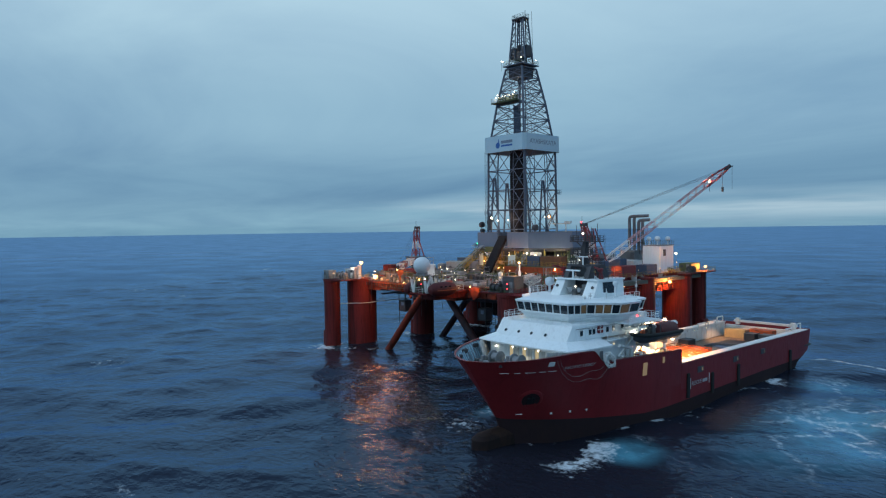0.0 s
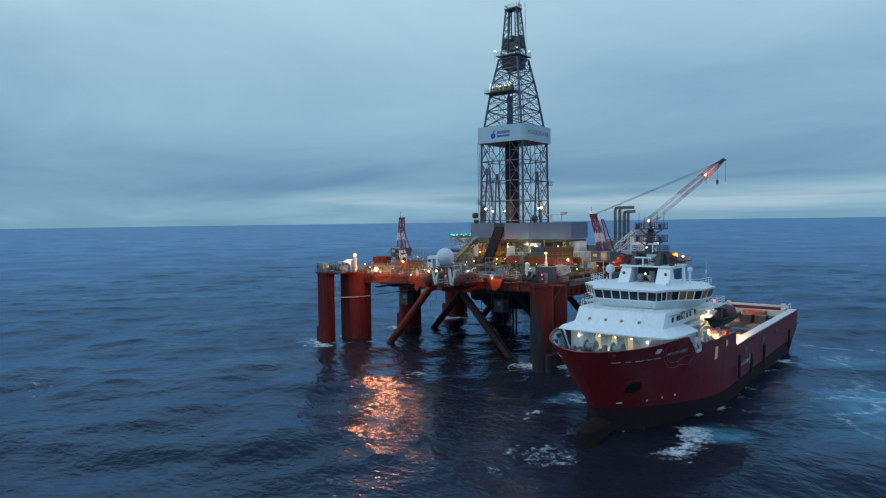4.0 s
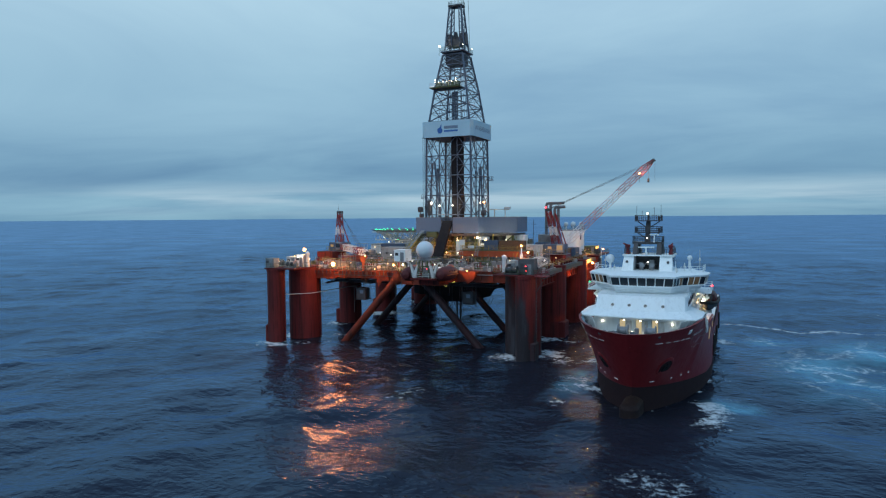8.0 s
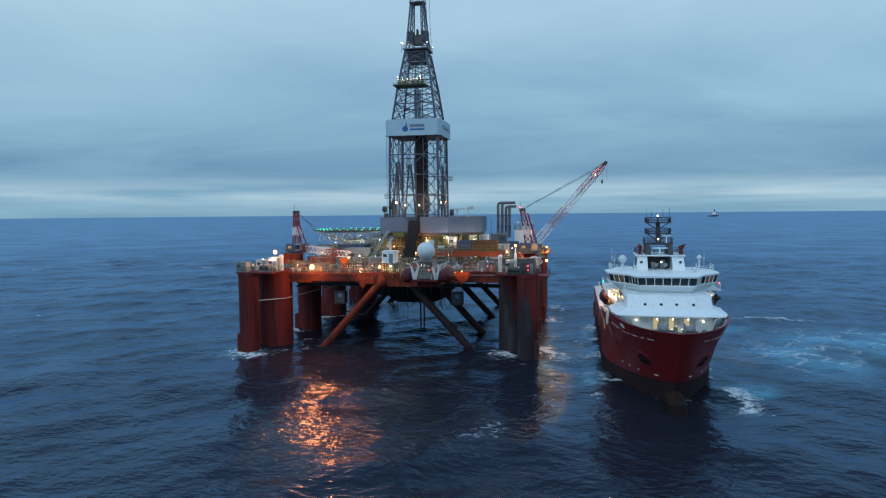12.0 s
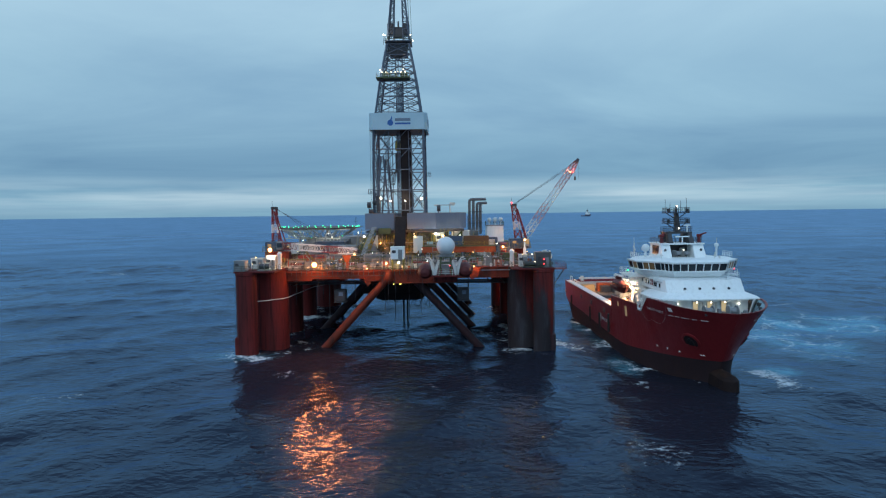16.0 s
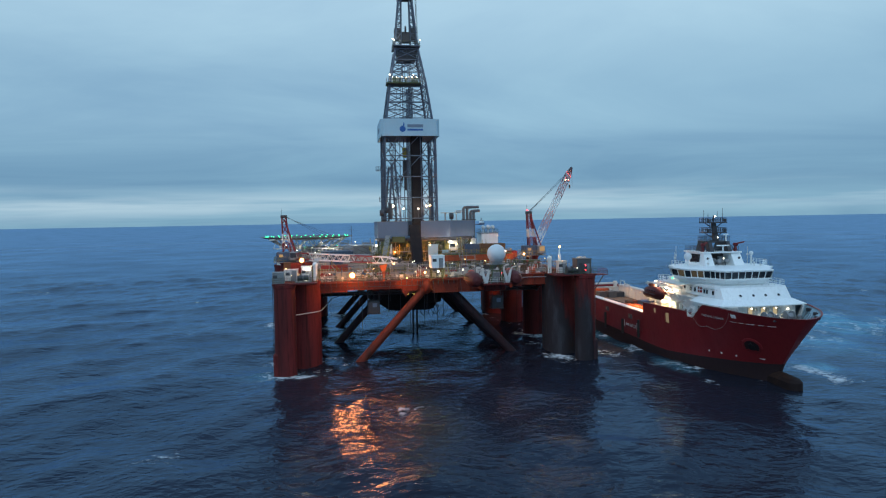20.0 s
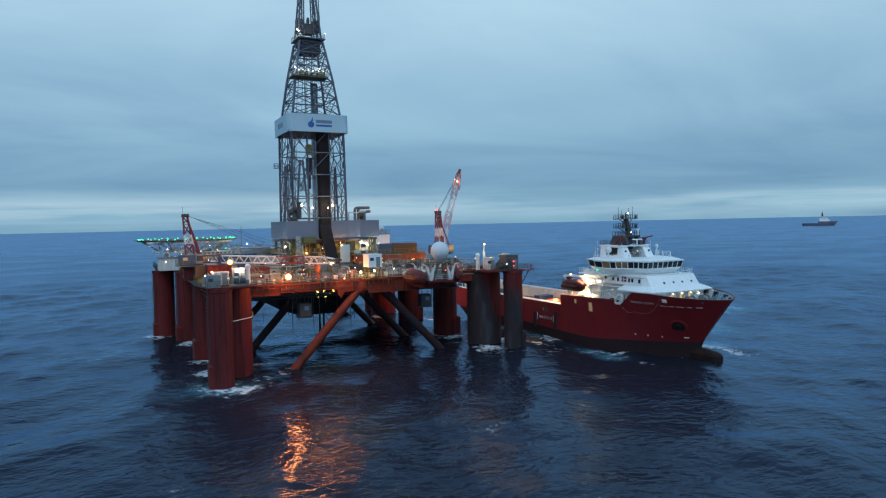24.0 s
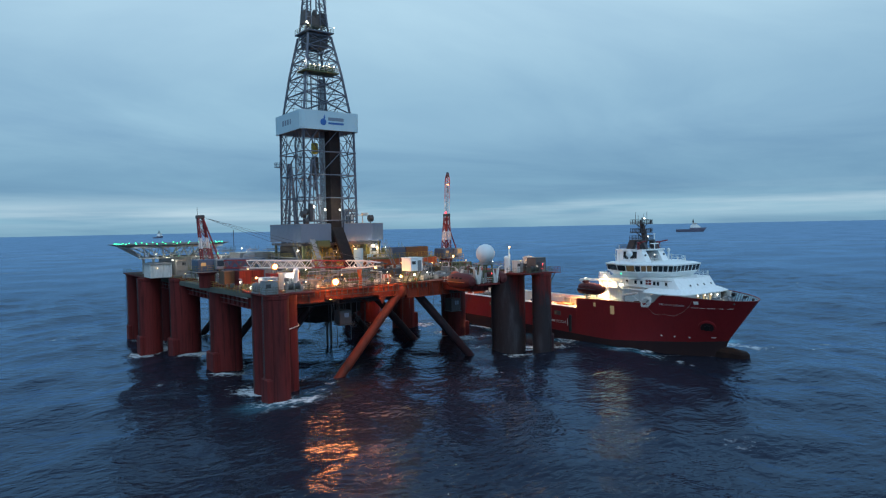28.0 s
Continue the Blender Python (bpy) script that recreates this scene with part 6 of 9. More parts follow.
for x, y, rz, mat, n in ((-19.0, -33.6, 0, GREY, 6), (-7.5, -34.2, 0, OLIVE, 5), (-1.5, -27.0, 90, GREY, 6), (7.5, -31.0, 0, GREY, 5), (20.0, -31.5, 0, OLIVE, 6), (26.0, -31.0, 90, GREY, 5), (-24.0, -26.0, 90, OLIVE, 6), (-24.0, -5.0, 90, GREY, 7),
                      (-8.5, -17.5, 0, OLIVE, 5), (3.5, -20.5, 0, GREY, 6), (26.5, -17.0, 90, GREY, 6), (-9.0, -7.0, 90, OLIVE, 6), (21.0, 0.5, 90, GREY, 5), (30.5, 24.0, 90, OLIVE, 6), (-25.0, 5.0, 90, GREY, 5)):
    make_manifold(x, y, 16.52, rz, mat, n)
for x, y, rz in ((-21.5, -30.0, 90), (-10.5, -26.5, 0), (0.5, -33.8, 0), (25.0, -34.0, 0), (28.5, -25.0, 90), (-26.0, -19.0, 90), (-14.5, -16.5, 0)):
    make_bottle_rack(x, y, 16.52, rz)
for x, y, rz in ((-22.5, -22.5, 20), (6.5, -26.0, 70), (20.5, -23.8, 10), (-6.2, -24.4, 35), (29.5, -19.5, 80), (-27.0, -9.0, 0), (24.8, -29.2, 40)):
    make_cable_drum(x, y, 16.52, rz)
for x, y, lx, ly, h in ((-13.5, -34.4, 2.4, 1.4, 2.1), (12.0, -28.5, 3.0, 1.6, 3.2), (-20.0, -17.0, 2.4, 1.6, 4.2), (27.0, -22.5, 2.2, 1.6, 3.2), (-4.0, -20.5, 2.6, 1.6, 2.1), (-9.2, 2.0, 2.2, 2.2, 5.3), (22.0, 17.0, 2.4, 2.4, 6.3), (-26.5, 11.0, 2.0, 2.0, 4.2)):
    make_scaffold(x, y, 16.52, lx, ly, h)
for x, y, rz, mat in ((-11.0, -31.8, 0, MIDBLUE), (-3.0, -34.6, 0, OLIVE), (18.0, -34.0, 0, GREY), (28.8, -29.5, 90, MIDBLUE), (-23.5, -10.5, 90, GREY), (-26.8, -29.0, 90, OLIVE), (8.0, -23.8, 0, ORANGE), (25.0, -12.0, 0, GREY), (-21.0, 11.0, 0, MIDBLUE)):
    make_pump(x, y, 16.52, rz, mat)
for x, y, z, rise, rz in ((-8.4, -16.4, 16.52, 7.0, 0), (12.6, -17.2, 18.9, 4.8, 0), (-16.0, -28.0, 16.52, 2.6, 90), (23.5, -21.0, 16.52, 2.4, 0), (5.8, -36.2, 16.6, 2.0, 0), (20.0, -13.6, 16.52, 6.0, 0)):
    make_stair(x, y, z, rise, rz)

# ---- gear under the drill floor ----
sub_deck = thing("substructure_gear", "olive and yellow platforms and machinery packed below the drill floor", "machinery")
for z in (18.6, 21.0):
    pl = part("grating", Geo().box((5.8, -10.8, z), (24.0 if z < 20 else 20.0, 2.0, 0.12)), GREY, sub_deck)
    part("rail", railing([(-6.2, -11.8, z), (17.6 if z < 20 else 15.6, -11.8, z)], 1.1, 1.0, 0.04), YELLOW, pl)
    pl = part("grating", Geo().box((-7.8, -2.0, z), (1.8, 16.0, 0.12)), GREY, sub_deck)
    part("rail", railing([(-8.7, -10.0, z), (-8.7, 6.0, z)], 1.1, 1.0, 0.04), YELLOW, pl)
    pl = part("grating", Geo().box((19.2, 2.0, z), (1.8, 9.0, 0.12)), GREY, sub_deck)
    part("rail", railing([(20.1, -2.5, z), (20.1, 6.5, z)], 1.1, 1.0, 0.04), YELLOW, pl)
rr = random.Random(44)
for k in range(70):
    front = k % 3 != 2
    x = rr.uniform(-5.5, 16.5) if front else rr.choice((-7.6, -6.4, 18.8))
    y = rr.uniform(-10.6, -8.4) if front else rr.uniform(-8, 6)
    if front and x > 9.8:
        y = -9.8 + (x - 9.8) * 0.75
    z, h = rr.choice((16.6, 18.7, 21.1)), rr.uniform(0.5, 1.9)
    mat = rr.choice((OLIVE, OLIVE, YELLOW, GREY, DARK, MIDBLUE, OFFWHITE))
    if k % 4 == 0:
        part("vessel", Geo().lathe((x, y, z), [(0.4, 0), (0.45, 0.1), (0.45, h), (0.2, h + 0.25)], 12), mat, sub_deck, "", True)
    elif k % 4 == 1:
        part("pipe_run", Geo().path([(x, y, z), (x, y, z + h), (x + 0.5, y, z + h + 0.4), (x + rr.uniform(1.5, 3.5), y, z + h + 0.4)], 0.13, 8), mat, sub_deck, "", True)
    else:
        part("cabinet", Geo().box((x, y, z + h / 2), (rr.uniform(0.5, 1.5), rr.uniform(0.5, 1.0), h), 0, 0.06), mat, sub_deck)
for k in range(12):
    x = -5.5 + 1.9 * k
    part("stand_pipe", Geo().tube((x, -10.1 if x < 10 else -10.1 + (x - 10) * 0.8, 16.6), (x, -10.1 if x < 10 else -10.1 + (x - 10) * 0.8, 23.6), 0.11, 6), OLIVE if k % 2 else YELLOW, sub_deck)
part("riser_stack", Geo().lathe((2.0, -7.4, 16.5), [(0.9, 0), (0.9, 1.2), (0.6, 1.3), (0.6, 3.4), (0.85, 3.5), (0.85, 4.6), (0.5, 4.8), (0.5, 7.0)], 18), DARK, sub_deck, "", True)

# ---- edge of the deck: pipe runs, cable trays, lamps brackets along the girders ----
edge = thing("edge_pipework", "pipe runs and cable trays along the rig's deck edge", "pipework")
for y, z0, r, mat, x0, x1 in ((-37.85, 16.2, 0.10, BEAM_RED, -21, 8), (-37.9, 15.7, 0.07, BEAM_RED, -21, -4), (-37.9, 15.3, 0.06, DARK, -15, 2), (-37.5, 16.75, 0.09, DARK, -20.5, 8), (-37.4, 17.0, 0.06, DARK, -20.5, 3), (-37.4, 16.2, 0.09, GREY, 20.8, 27.5)):
    part("edge_pipe", Geo().tube((x0, y, z0), (x1, y, z0), r, 8), mat, edge)
for x, z0, r, mat in ((-27.0, 16.0, 0.12, GREY), (-27.05, 15.4, 0.08, OFFWHITE), (-27.0, 14.6, 0.08, DARK), (32.7, 16.6, 0.12, GREY), (32.75, 15.8, 0.09, OFFWHITE), (32.7, 14.9, 0.08, DARK)):
    part("edge_pipe", Geo().tube((x, -32, z0), (x, 26, z0), r, 8), mat, edge)
for k in range(26):
    x = -20.5 + 1.1 * k
    part("pipe_clamp", Geo().box((x, -37.8, 15.9), (0.1, 0.3, 0.9)), DARK, edge)
rr = random.Random(9)
for k in range(34):
    x = -20 + 1.35 * k
    if 8 < x < 21:
        continue
    h = rr.uniform(0.4, 1.3)
    part("edge_locker", Geo().box((x, -36.3 + rr.uniform(-0.3, 0.3), 16.5 + h / 2), (rr.uniform(0.4, 1.0), rr.uniform(0.4, 0.8), h), 0, 0.05), rr.choice((OFFWHITE, GREY, ORANGE, OLIVE, RAIL_WHITE, DARK)), edge)
# hoses and wires hanging below the deck edge and down the columns
for k in range(14):
    x = rr.uniform(-19, 26)
    d = rr.uniform(1.5, 6.0)
    part("hanging_hose", Geo().path([(x, -37.9, 16.3), (x + 0.1, -38.0, 14.5), (x + rr.uniform(-0.3, 0.3), -37.9, 14.3 - d)], 0.035, 5), DARK, edge)
under = thing("underdeck_pipework", "dark pipes, trays and ladders slung below the rig deck", "pipework")
for k in range(30):
    y, z = rr.uniform(-32, 28), rr.uniform(12.6, 14.2)
    if k % 2:
        part("pipe", Geo().tube((-22, y, z), (28, y, z), rr.uniform(0.08, 0.22), 6), DARK if k % 3 else GREY, under)
    else:
        x = rr.uniform(-22, 28)
        part("pipe", Geo().tube((x, -33, z), (x, 28, z), rr.uniform(0.08, 0.2), 6), DARK if k % 4 else RIG_RED, under)
# second row of helideck bracing and gangways, white
part("inner_truss", Geo().tube((HX - 9, HY - 9, 24.0), (HX + 9, HY - 9, 24.0), 0.16, 5).tube((HX - 9, HY - 9, 21.4), (HX + 9, HY - 9, 21.4), 0.14, 5), OFFWHITE, heli)
for k in range(10):
    x = HX - 9 + 1.8 * k
    part("truss_strut", Geo().tube((x, HY - 9, 21.4), (x + 0.9, HY - 9, 24.0), 0.09, 5).tube((x + 0.9, HY - 9, 24.0), (x + 1.8, HY - 9, 21.4), 0.09, 5), OFFWHITE, heli)
for k in range(6):
    y = HY - 9 + 3.2 * k
    part("deck_joist", Geo().box((HX, y, 23.9), (20.0, 0.25, 0.35)), OFFWHITE, heli)
part("catwalk", Geo().box((HX + 4.0, HY - 11.6, 22.4), (16.0, 1.2, 0.12)), GREY, heli)
part("catwalk_rail", railing([(HX - 4, HY - 12.1, 22.4), (HX + 12, HY - 12.1, 22.4)], 1.2, 1.0, 0.04), OLIVE, heli)
for x, z in ((-31.0, 22.3), (-26.0, 21.6), (-21.0, 22.8), (-17.0, 22.0), (-14.0, 21.2)):
    part("truss_lamp", Geo().ball((x, HY - 9.6, z), 0.13, 8), HALOGEN if z > 22 else GREENLAMP, heli)
# lamps along the pipe-handling board and the crown, small lit cabinets
for x in (-4.0, -3.0, -1.6, -0.6, 0.8, 2.0):
    part("board_lamp", Geo().ball((DX0 + x, DY0 - 5.7, 64.3), 0.11, 8), HALOGEN, derrick)
for x, y in ((-3.2, -3.7), (3.3, -3.7), (3.6, 2.0)):
    part("crown_lamp", Geo().ball((DX0 + x, DY0 + y, 74.0), 0.14, 8), HALOGEN, derrick)
for x in (-3.2, 1.8):
    part("board_gear", Geo().box((DX0 + x, DY0 - 4.5, 63.75), (1.4, 1.4, 1.4), 0, 0.1), OLIVE, derrick)
for k in range(5):
    part("service_loop", Geo().path([(DX0 - 4.5 + 0.35 * k, DY0 + 3.0, 50), (DX0 - 4.2 + 0.3 * k, DY0 + 2.5, 42), (DX0 - 3.0 + 0.3 * k, DY0 + 2.0, 36), (DX0 - 1.5 + 0.1 * k, DY0 + 1.5, 40)], 0.07, 5), DARK, derrick)
part("tail_pipe", Geo().tube((DX0 - 5.3, DY0 - 7.0, 29.0), (DX0 - 5.3, DY0 - 7.0, 33.0), 0.55, 12).ball((DX0 - 6.2, DY0 - 6.4, 31.2), 0.75, 12), DARK, derrick, "dark air vessel at the foot")
# pale sheeting and lit cabins beside the substructure
for x, y, z, w, h in ((6.4, -11.9, 20.6, 2.4, 4.2), (9.4, -12.0, 19.8, 1.6, 3.0), (-4.4, -11.9, 21.4, 1.4, 3.2)):
    part("wind_sheet", Geo().box((x, y, z), (w, 0.08, h)), PALE, sub_deck, "pale weather sheet hung below the drill floor")
for x, y in ((-15.0, 13.4), (-9.0, 13.2), (-4.0, 12.8)):
    t = make_scaffold(x, y, 16.52, 2.2, 2.0, 6.0)
rr = random.Random(77)
mod = thing("service_module", "dark pipework module with pale lattice below the helicopter deck", "machinery")
part("frame", Geo().box((-17.0, 12.0, 19.0), (14.0, 0.2, 0.2)).box((-17.0, 12.0, 21.4), (14.0, 0.2, 0.2)).box((-17.0, 15.0, 21.4), (14.0, 0.2, 0.2)), OFFWHITE, mod)
for k in range(15):
    x = -24 + k
    part("post", Geo().tube((x, 12.0, 16.5), (x, 12.0, 21.4), 0.07, 5), OFFWHITE, mod)
    part("diagonal", Geo().tube((x, 12.0, 19.0), (x + 1, 12.0, 21.4), 0.05, 5), OFFWHITE, mod)
    h = rr.uniform(0.8, 2.2)
    part("cabinet", Geo().box((x + 0.4, 12.9, 16.5 + h / 2), (0.8, 0.9, h), 0, 0.05), rr.choice((MIDBLUE, GREY, DARK, OLIVE, OFFWHITE)), mod)
for k in range(9):
    x = rr.uniform(-24, -11)
    part("vent_pipe", Geo().path([(x, 13.6, 16.5), (x, 13.6, 20.0), (x + 0.4, 13.4, 20.5), (x + 1.2, 13.2, 20.5)], 0.16, 8), rr.choice((GREY, OFFWHITE, OLIVE)), mod, "", True)
for x, z in ((-23.0, 20.2), (-19.5, 21.8), (-15.2, 20.0), (-12.5, 21.8)):
    part("module_lamp", Geo().ball((x, 11.8, z), 0.12, 8), HALOGEN, mod)
mast_light = thing("warning_lamp", "red warning lamps on a corner locker", "lamp", at=(32.6, -43.7, 18.5))
part("lens", Geo().ball((0.9, 0, 0.3), 0.14, 8), REDLAMP, mast_light)
part("lens", Geo().ball((0.9, 0, -0.6), 0.12, 8), REDLAMP, mast_light)
part("bracket", Geo().box((0.5, 0.06, -0.2), (1.6, 0.06, 1.2)), DARK, mast_light)

# dense small pipework between the modules, white-painted and olive runs at several heights
rr = random.Random(5)
web = thing("deck_pipe_web", "web of small painted pipes, valves and cable trays over the deck", "pipework")
for k in range(90):
    x, y = rr.uniform(-25, 30), rr.uniform(-34.5, -13.0)
    z, L = 16.9 + rr.choice((0.3, 0.9, 1.6, 2.3)), rr.uniform(2.5, 7.0)
    mat = rr.choice((OFFWHITE, GREY, OLIVE, DARK, DARK, MIDBLUE, BROWN, GREY))
    r = rr.choice((0.05, 0.07, 0.1))
    if k % 2:
        pts = [(x, y, 16.5), (x, y, z), (x + L * 0.5, y, z), (x + L, y, z), (x + L, y, 16.5)]
    else:
        pts = [(x, y, 16.5), (x, y, z), (x, y + L * 0.4, z), (x, y + L * 0.7, z), (x, y + L * 0.7, 16.5)]
    part("pipe_run", Geo().path(pts, r, 6), mat, web)
for k in range(60):
    x, y, h = rr.uniform(-25, 31), rr.uniform(-34.5, -12.0), rr.uniform(0.7, 2.4)
    part("valve_post", Geo().tube((x, y, 16.5), (x, y, 16.5 + h), 0.06, 6).box((x, y, 16.5 + h), (rr.uniform(0.25, 0.6), rr.uniform(0.25, 0.6), rr.uniform(0.2, 0.5)), rr.uniform(0, 60), 0.03), rr.choice((OLIVE, GREY, DARK, CRANE_RED, OFFWHITE, MIDBLUE)), web)
for k in range(14):
    x, y = rr.uniform(-22, 28), rr.uniform(-34, -14)
    part("small_lamp", Geo().ball((x, y, 18.2 + rr.uniform(0, 1.6)), 0.09, 8), HALOGEN if k % 3 else SODIUM, web)

# slanting lattice catwalk and green pipe bundle beside the ramp
cat = thing("catwalk_ramp", "olive lattice catwalk slanting up to the drill floor", "catwalk")
lattice_boom((-6.6, -20.5, 17.4), (-4.6, -11.2, 24.4), 1.3, 1.3, 12, [OLIVE, YELLOW, OLIVE], "lattice_bay", cat)
lattice_boom((-9.5, -16.0, 17.0), (-5.2, -10.9, 23.6), 0.9, 0.9, 12, [OLIVE, OLIVE], "lattice_bay", cat)
part("walk_plate", Geo().add([(-7.2, -20.5, 18.1), (-6.0, -20.5, 18.1), (-4.0, -11.2, 25.1), (-5.2, -11.2, 25.1), (-7.2, -20.5, 18.0), (-6.0, -20.5, 18.0), (-4.0, -11.2, 25.0), (-5.2, -11.2, 25.0)],
     [(0, 1, 2, 3), (7, 6, 5, 4), (0, 4, 5, 1), (1, 5, 6, 2), (2, 6, 7, 3), (3, 7, 4, 0)]), GREY, cat)
for k in range(7):
    part("green_pipe", Geo().tube((-3.5, -19.6 + 0.34 * k, 18.1), (6.5, -18.6 + 0.34 * k, 18.1), 0.14, 8), OLIVE, cat, "", True)
for x in (-2.5, 5.5):
    part("pipe_trestle", Geo().box((x, -18.2, 17.2), (0.3, 3.0, 1.4), 0, 0.04), GREY, cat)
# A-frame legs beside the crane masts
for cx, cy in ((-28.6, -14.4), (31.6, -11.9)):
    leg = thing("crane_backstay", "red and white raking legs behind the crane mast", "crane part", "crane backstays")
    for s in (-1, 1):
        part("leg", Geo().tube((cx + 1.9, cy + s * 1.6, 21.8), (cx - 0.3, cy + s * 0.4, 29.2), 0.16, 6), CRANE_RED, leg)
    part("cross_bar", Geo().tube((cx + 1.0, cy - 1.1, 24.8), (cx + 1.0, cy + 1.1, 24.8), 0.12, 6), CRANE_WHITE, leg)

# ---- supply ship: built round its own midship point, bow towards -y ----
ship = thing("supply_ship", "red-hulled offshore supply ship with white superstructure, lit decks", "ship")
AFLOAT = [(ship, Matrix())]
STERN, BOW, STEM = 53.0, -40.6, -33.9


def deck_half(y):
    t = min(1.0, max(0.0, (-23.0 - y) / (-23.0 - BOW)))
    u = min(1.0, max(0.0, (-4.0 - y) / 22.0))
    a = (9.9 - 0.6 * u * u * (3 - 2 * u)) * (1 - t ** 2.35) ** 0.60
    return max(0.02, a if y < 46 else a - 0.35 * ((y - 46) / 7) ** 2)


def line_half(y, z):
    """Half breadth at height z: full at the rail, finer at the waterline forward."""
    top = rail(y)
    stem = STEM - max(0.0, z - 3.0) * (STEM - BOW) / 9.6 if z > 3.0 else STEM + (3.0 - z) * 0.15
    t = min(1.0, max(0.0, (-4.0 - y) / (-4.0 - stem)))
    low = 9.75 * max(0.0, 1 - t ** 1.9) ** 0.8
    f = min(1.0, max(0.0, z / top)) ** 1.6
    aft = 1.0 if y < 40 else 1 - 0.03 * ((y - 40) / 13) ** 2 * (1 - f)
    yy = y if y > -23 else -23 + (y + 23) * (BOW + 23) / (stem + 23)
    return max(0.02, (low * (1 - f) + deck_half(max(yy, BOW)) * f) * aft) if y > stem else 0.02


def rail(y):
    if y > -2.4:
        return 8.2
    if y > -22.4:
        return 10.5 + (-2.4 - y) / 20.0 * 0.5
    if y > -25.2:
        return 11.0 + (1 - math.cos(math.pi * (-22.4 - y) / 2.8)) * 0.92
    if y > -29.0:
        return 12.84 + (-25.2 - y) / 3.8 * 0.06
    return 12.9 - (-29.0 - y) / 12 * 0.75


YS = sorted(set([STERN, 50, 46, 40, 34, 28, 22, 16, 10, 5, 0, -2.39, -2.41, -6, -9, -12, -15.6, -18, -20, -22, -22.4, -22.8, -23.2, -23.6, -24, -24.4, -24.8, -25.2, -26.2, -27.2, -28] + list(np.linspace(-29, BOW + 0.9, 20)) + [BOW + 0.6, BOW + 0.35, BOW + 0.18, BOW + 0.08, BOW + 0.02]), reverse=True)


def boot_z(y):
    return 2.0 + (max(0.0, -12.0 - y) / 22.0 * 1.6 if y < -12 else min(0.75, (y + 12) / 40.0 * 0.75))


def stern_y(z):
    """The transom leans aft and the counter is cut away below it."""
    if z > 3.9:
        return 51.6 + (z - 3.9) * 0.25
    if z > 2.4:
        return 46.0 + (z - 2.4) * 3.73
    return 46.0 - (2.4 - z) * 1.6


def hull_strip(zs_of, flip=1):
    """Skin between heights zs_of(y), both sides, as one surface."""
    g = Geo()
    for side in (-1, 1):
        cols = []
        for y in YS:
            cols.append([(side * line_half(y, z), min(y, stern_y(z)), z) if y > stem_y(z) + 0.05 else (0.0, stem_y(z), z) for z in zs_of(y)])
        m = len(cols[0])
        pts = [p for c in cols for p in c]
        fc = [(k * m + i, k * m + i + 1, (k + 1) * m + i + 1, (k + 1) * m + i) for k in range(len(cols) - 1) for i in range(m - 1)]
        g.add(pts, fc)
    return g


def stem_y(z):
    return STEM - max(0.0, z - 3.0) * (STEM - BOW) / 9.6 + 0.03 if z > 3.0 else STEM + (3.0 - z) * 0.15


hull_g = hull_strip(lambda y: [boot_z(y) + (rail(y) - boot_z(y)) * k / 11 for k in range(12)])
zt = [boot_z(STERN) + (8.2 - boot_z(STERN)) * k / 11 for k in range(12)]
hull_g.add([(e * line_half(STERN, z), stern_y(z), z) for e in (-1, 1) for z in zt], [(k, k + 1, k + 13, k + 12) for k in range(11)])
hull = part("hull", hull_g, SHIP_RED, ship, "dark red painted steel hull", True)
boot_g = hull_strip(lambda y: [-4.0, -1.5, 0.0, boot_z(y) * 0.6, boot_z(y)])
zt = [-4.0, -1.5, 0.0, boot_z(STERN) * 0.6, boot_z(STERN)]
boot_g.add([(e * line_half(STERN, z), stern_y(z), z) for e in (-1, 1) for z in zt], [(k, k + 1, k + 6, k + 5) for k in range(4)])
part("boot_topping", boot_g, BOOT, ship, "dark weathered band at the waterline", True)
nose = lambda w, y0, y1: [(-w, y0), (w, y0)] + [(w * math.cos(radians(a)), y1 + w * 1.1 * (1 - math.sin(radians(a)))) for a in range(0, 181, 15)]
g = Geo().prism(nose(1.45, -30, -38.8), -4.0, 1.35, nose(1.35, -30, -38.6)).prism(nose(1.35, -30, -38.6), 1.35, 1.85, nose(0.95, -30, -38.1)).prism(nose(0.95, -30, -38.1), 1.85, 2.3, nose(0.25, -30, -35.4))
part("bulbous_bow", g, BULB, ship, "dark worn bulb under the stem", True)

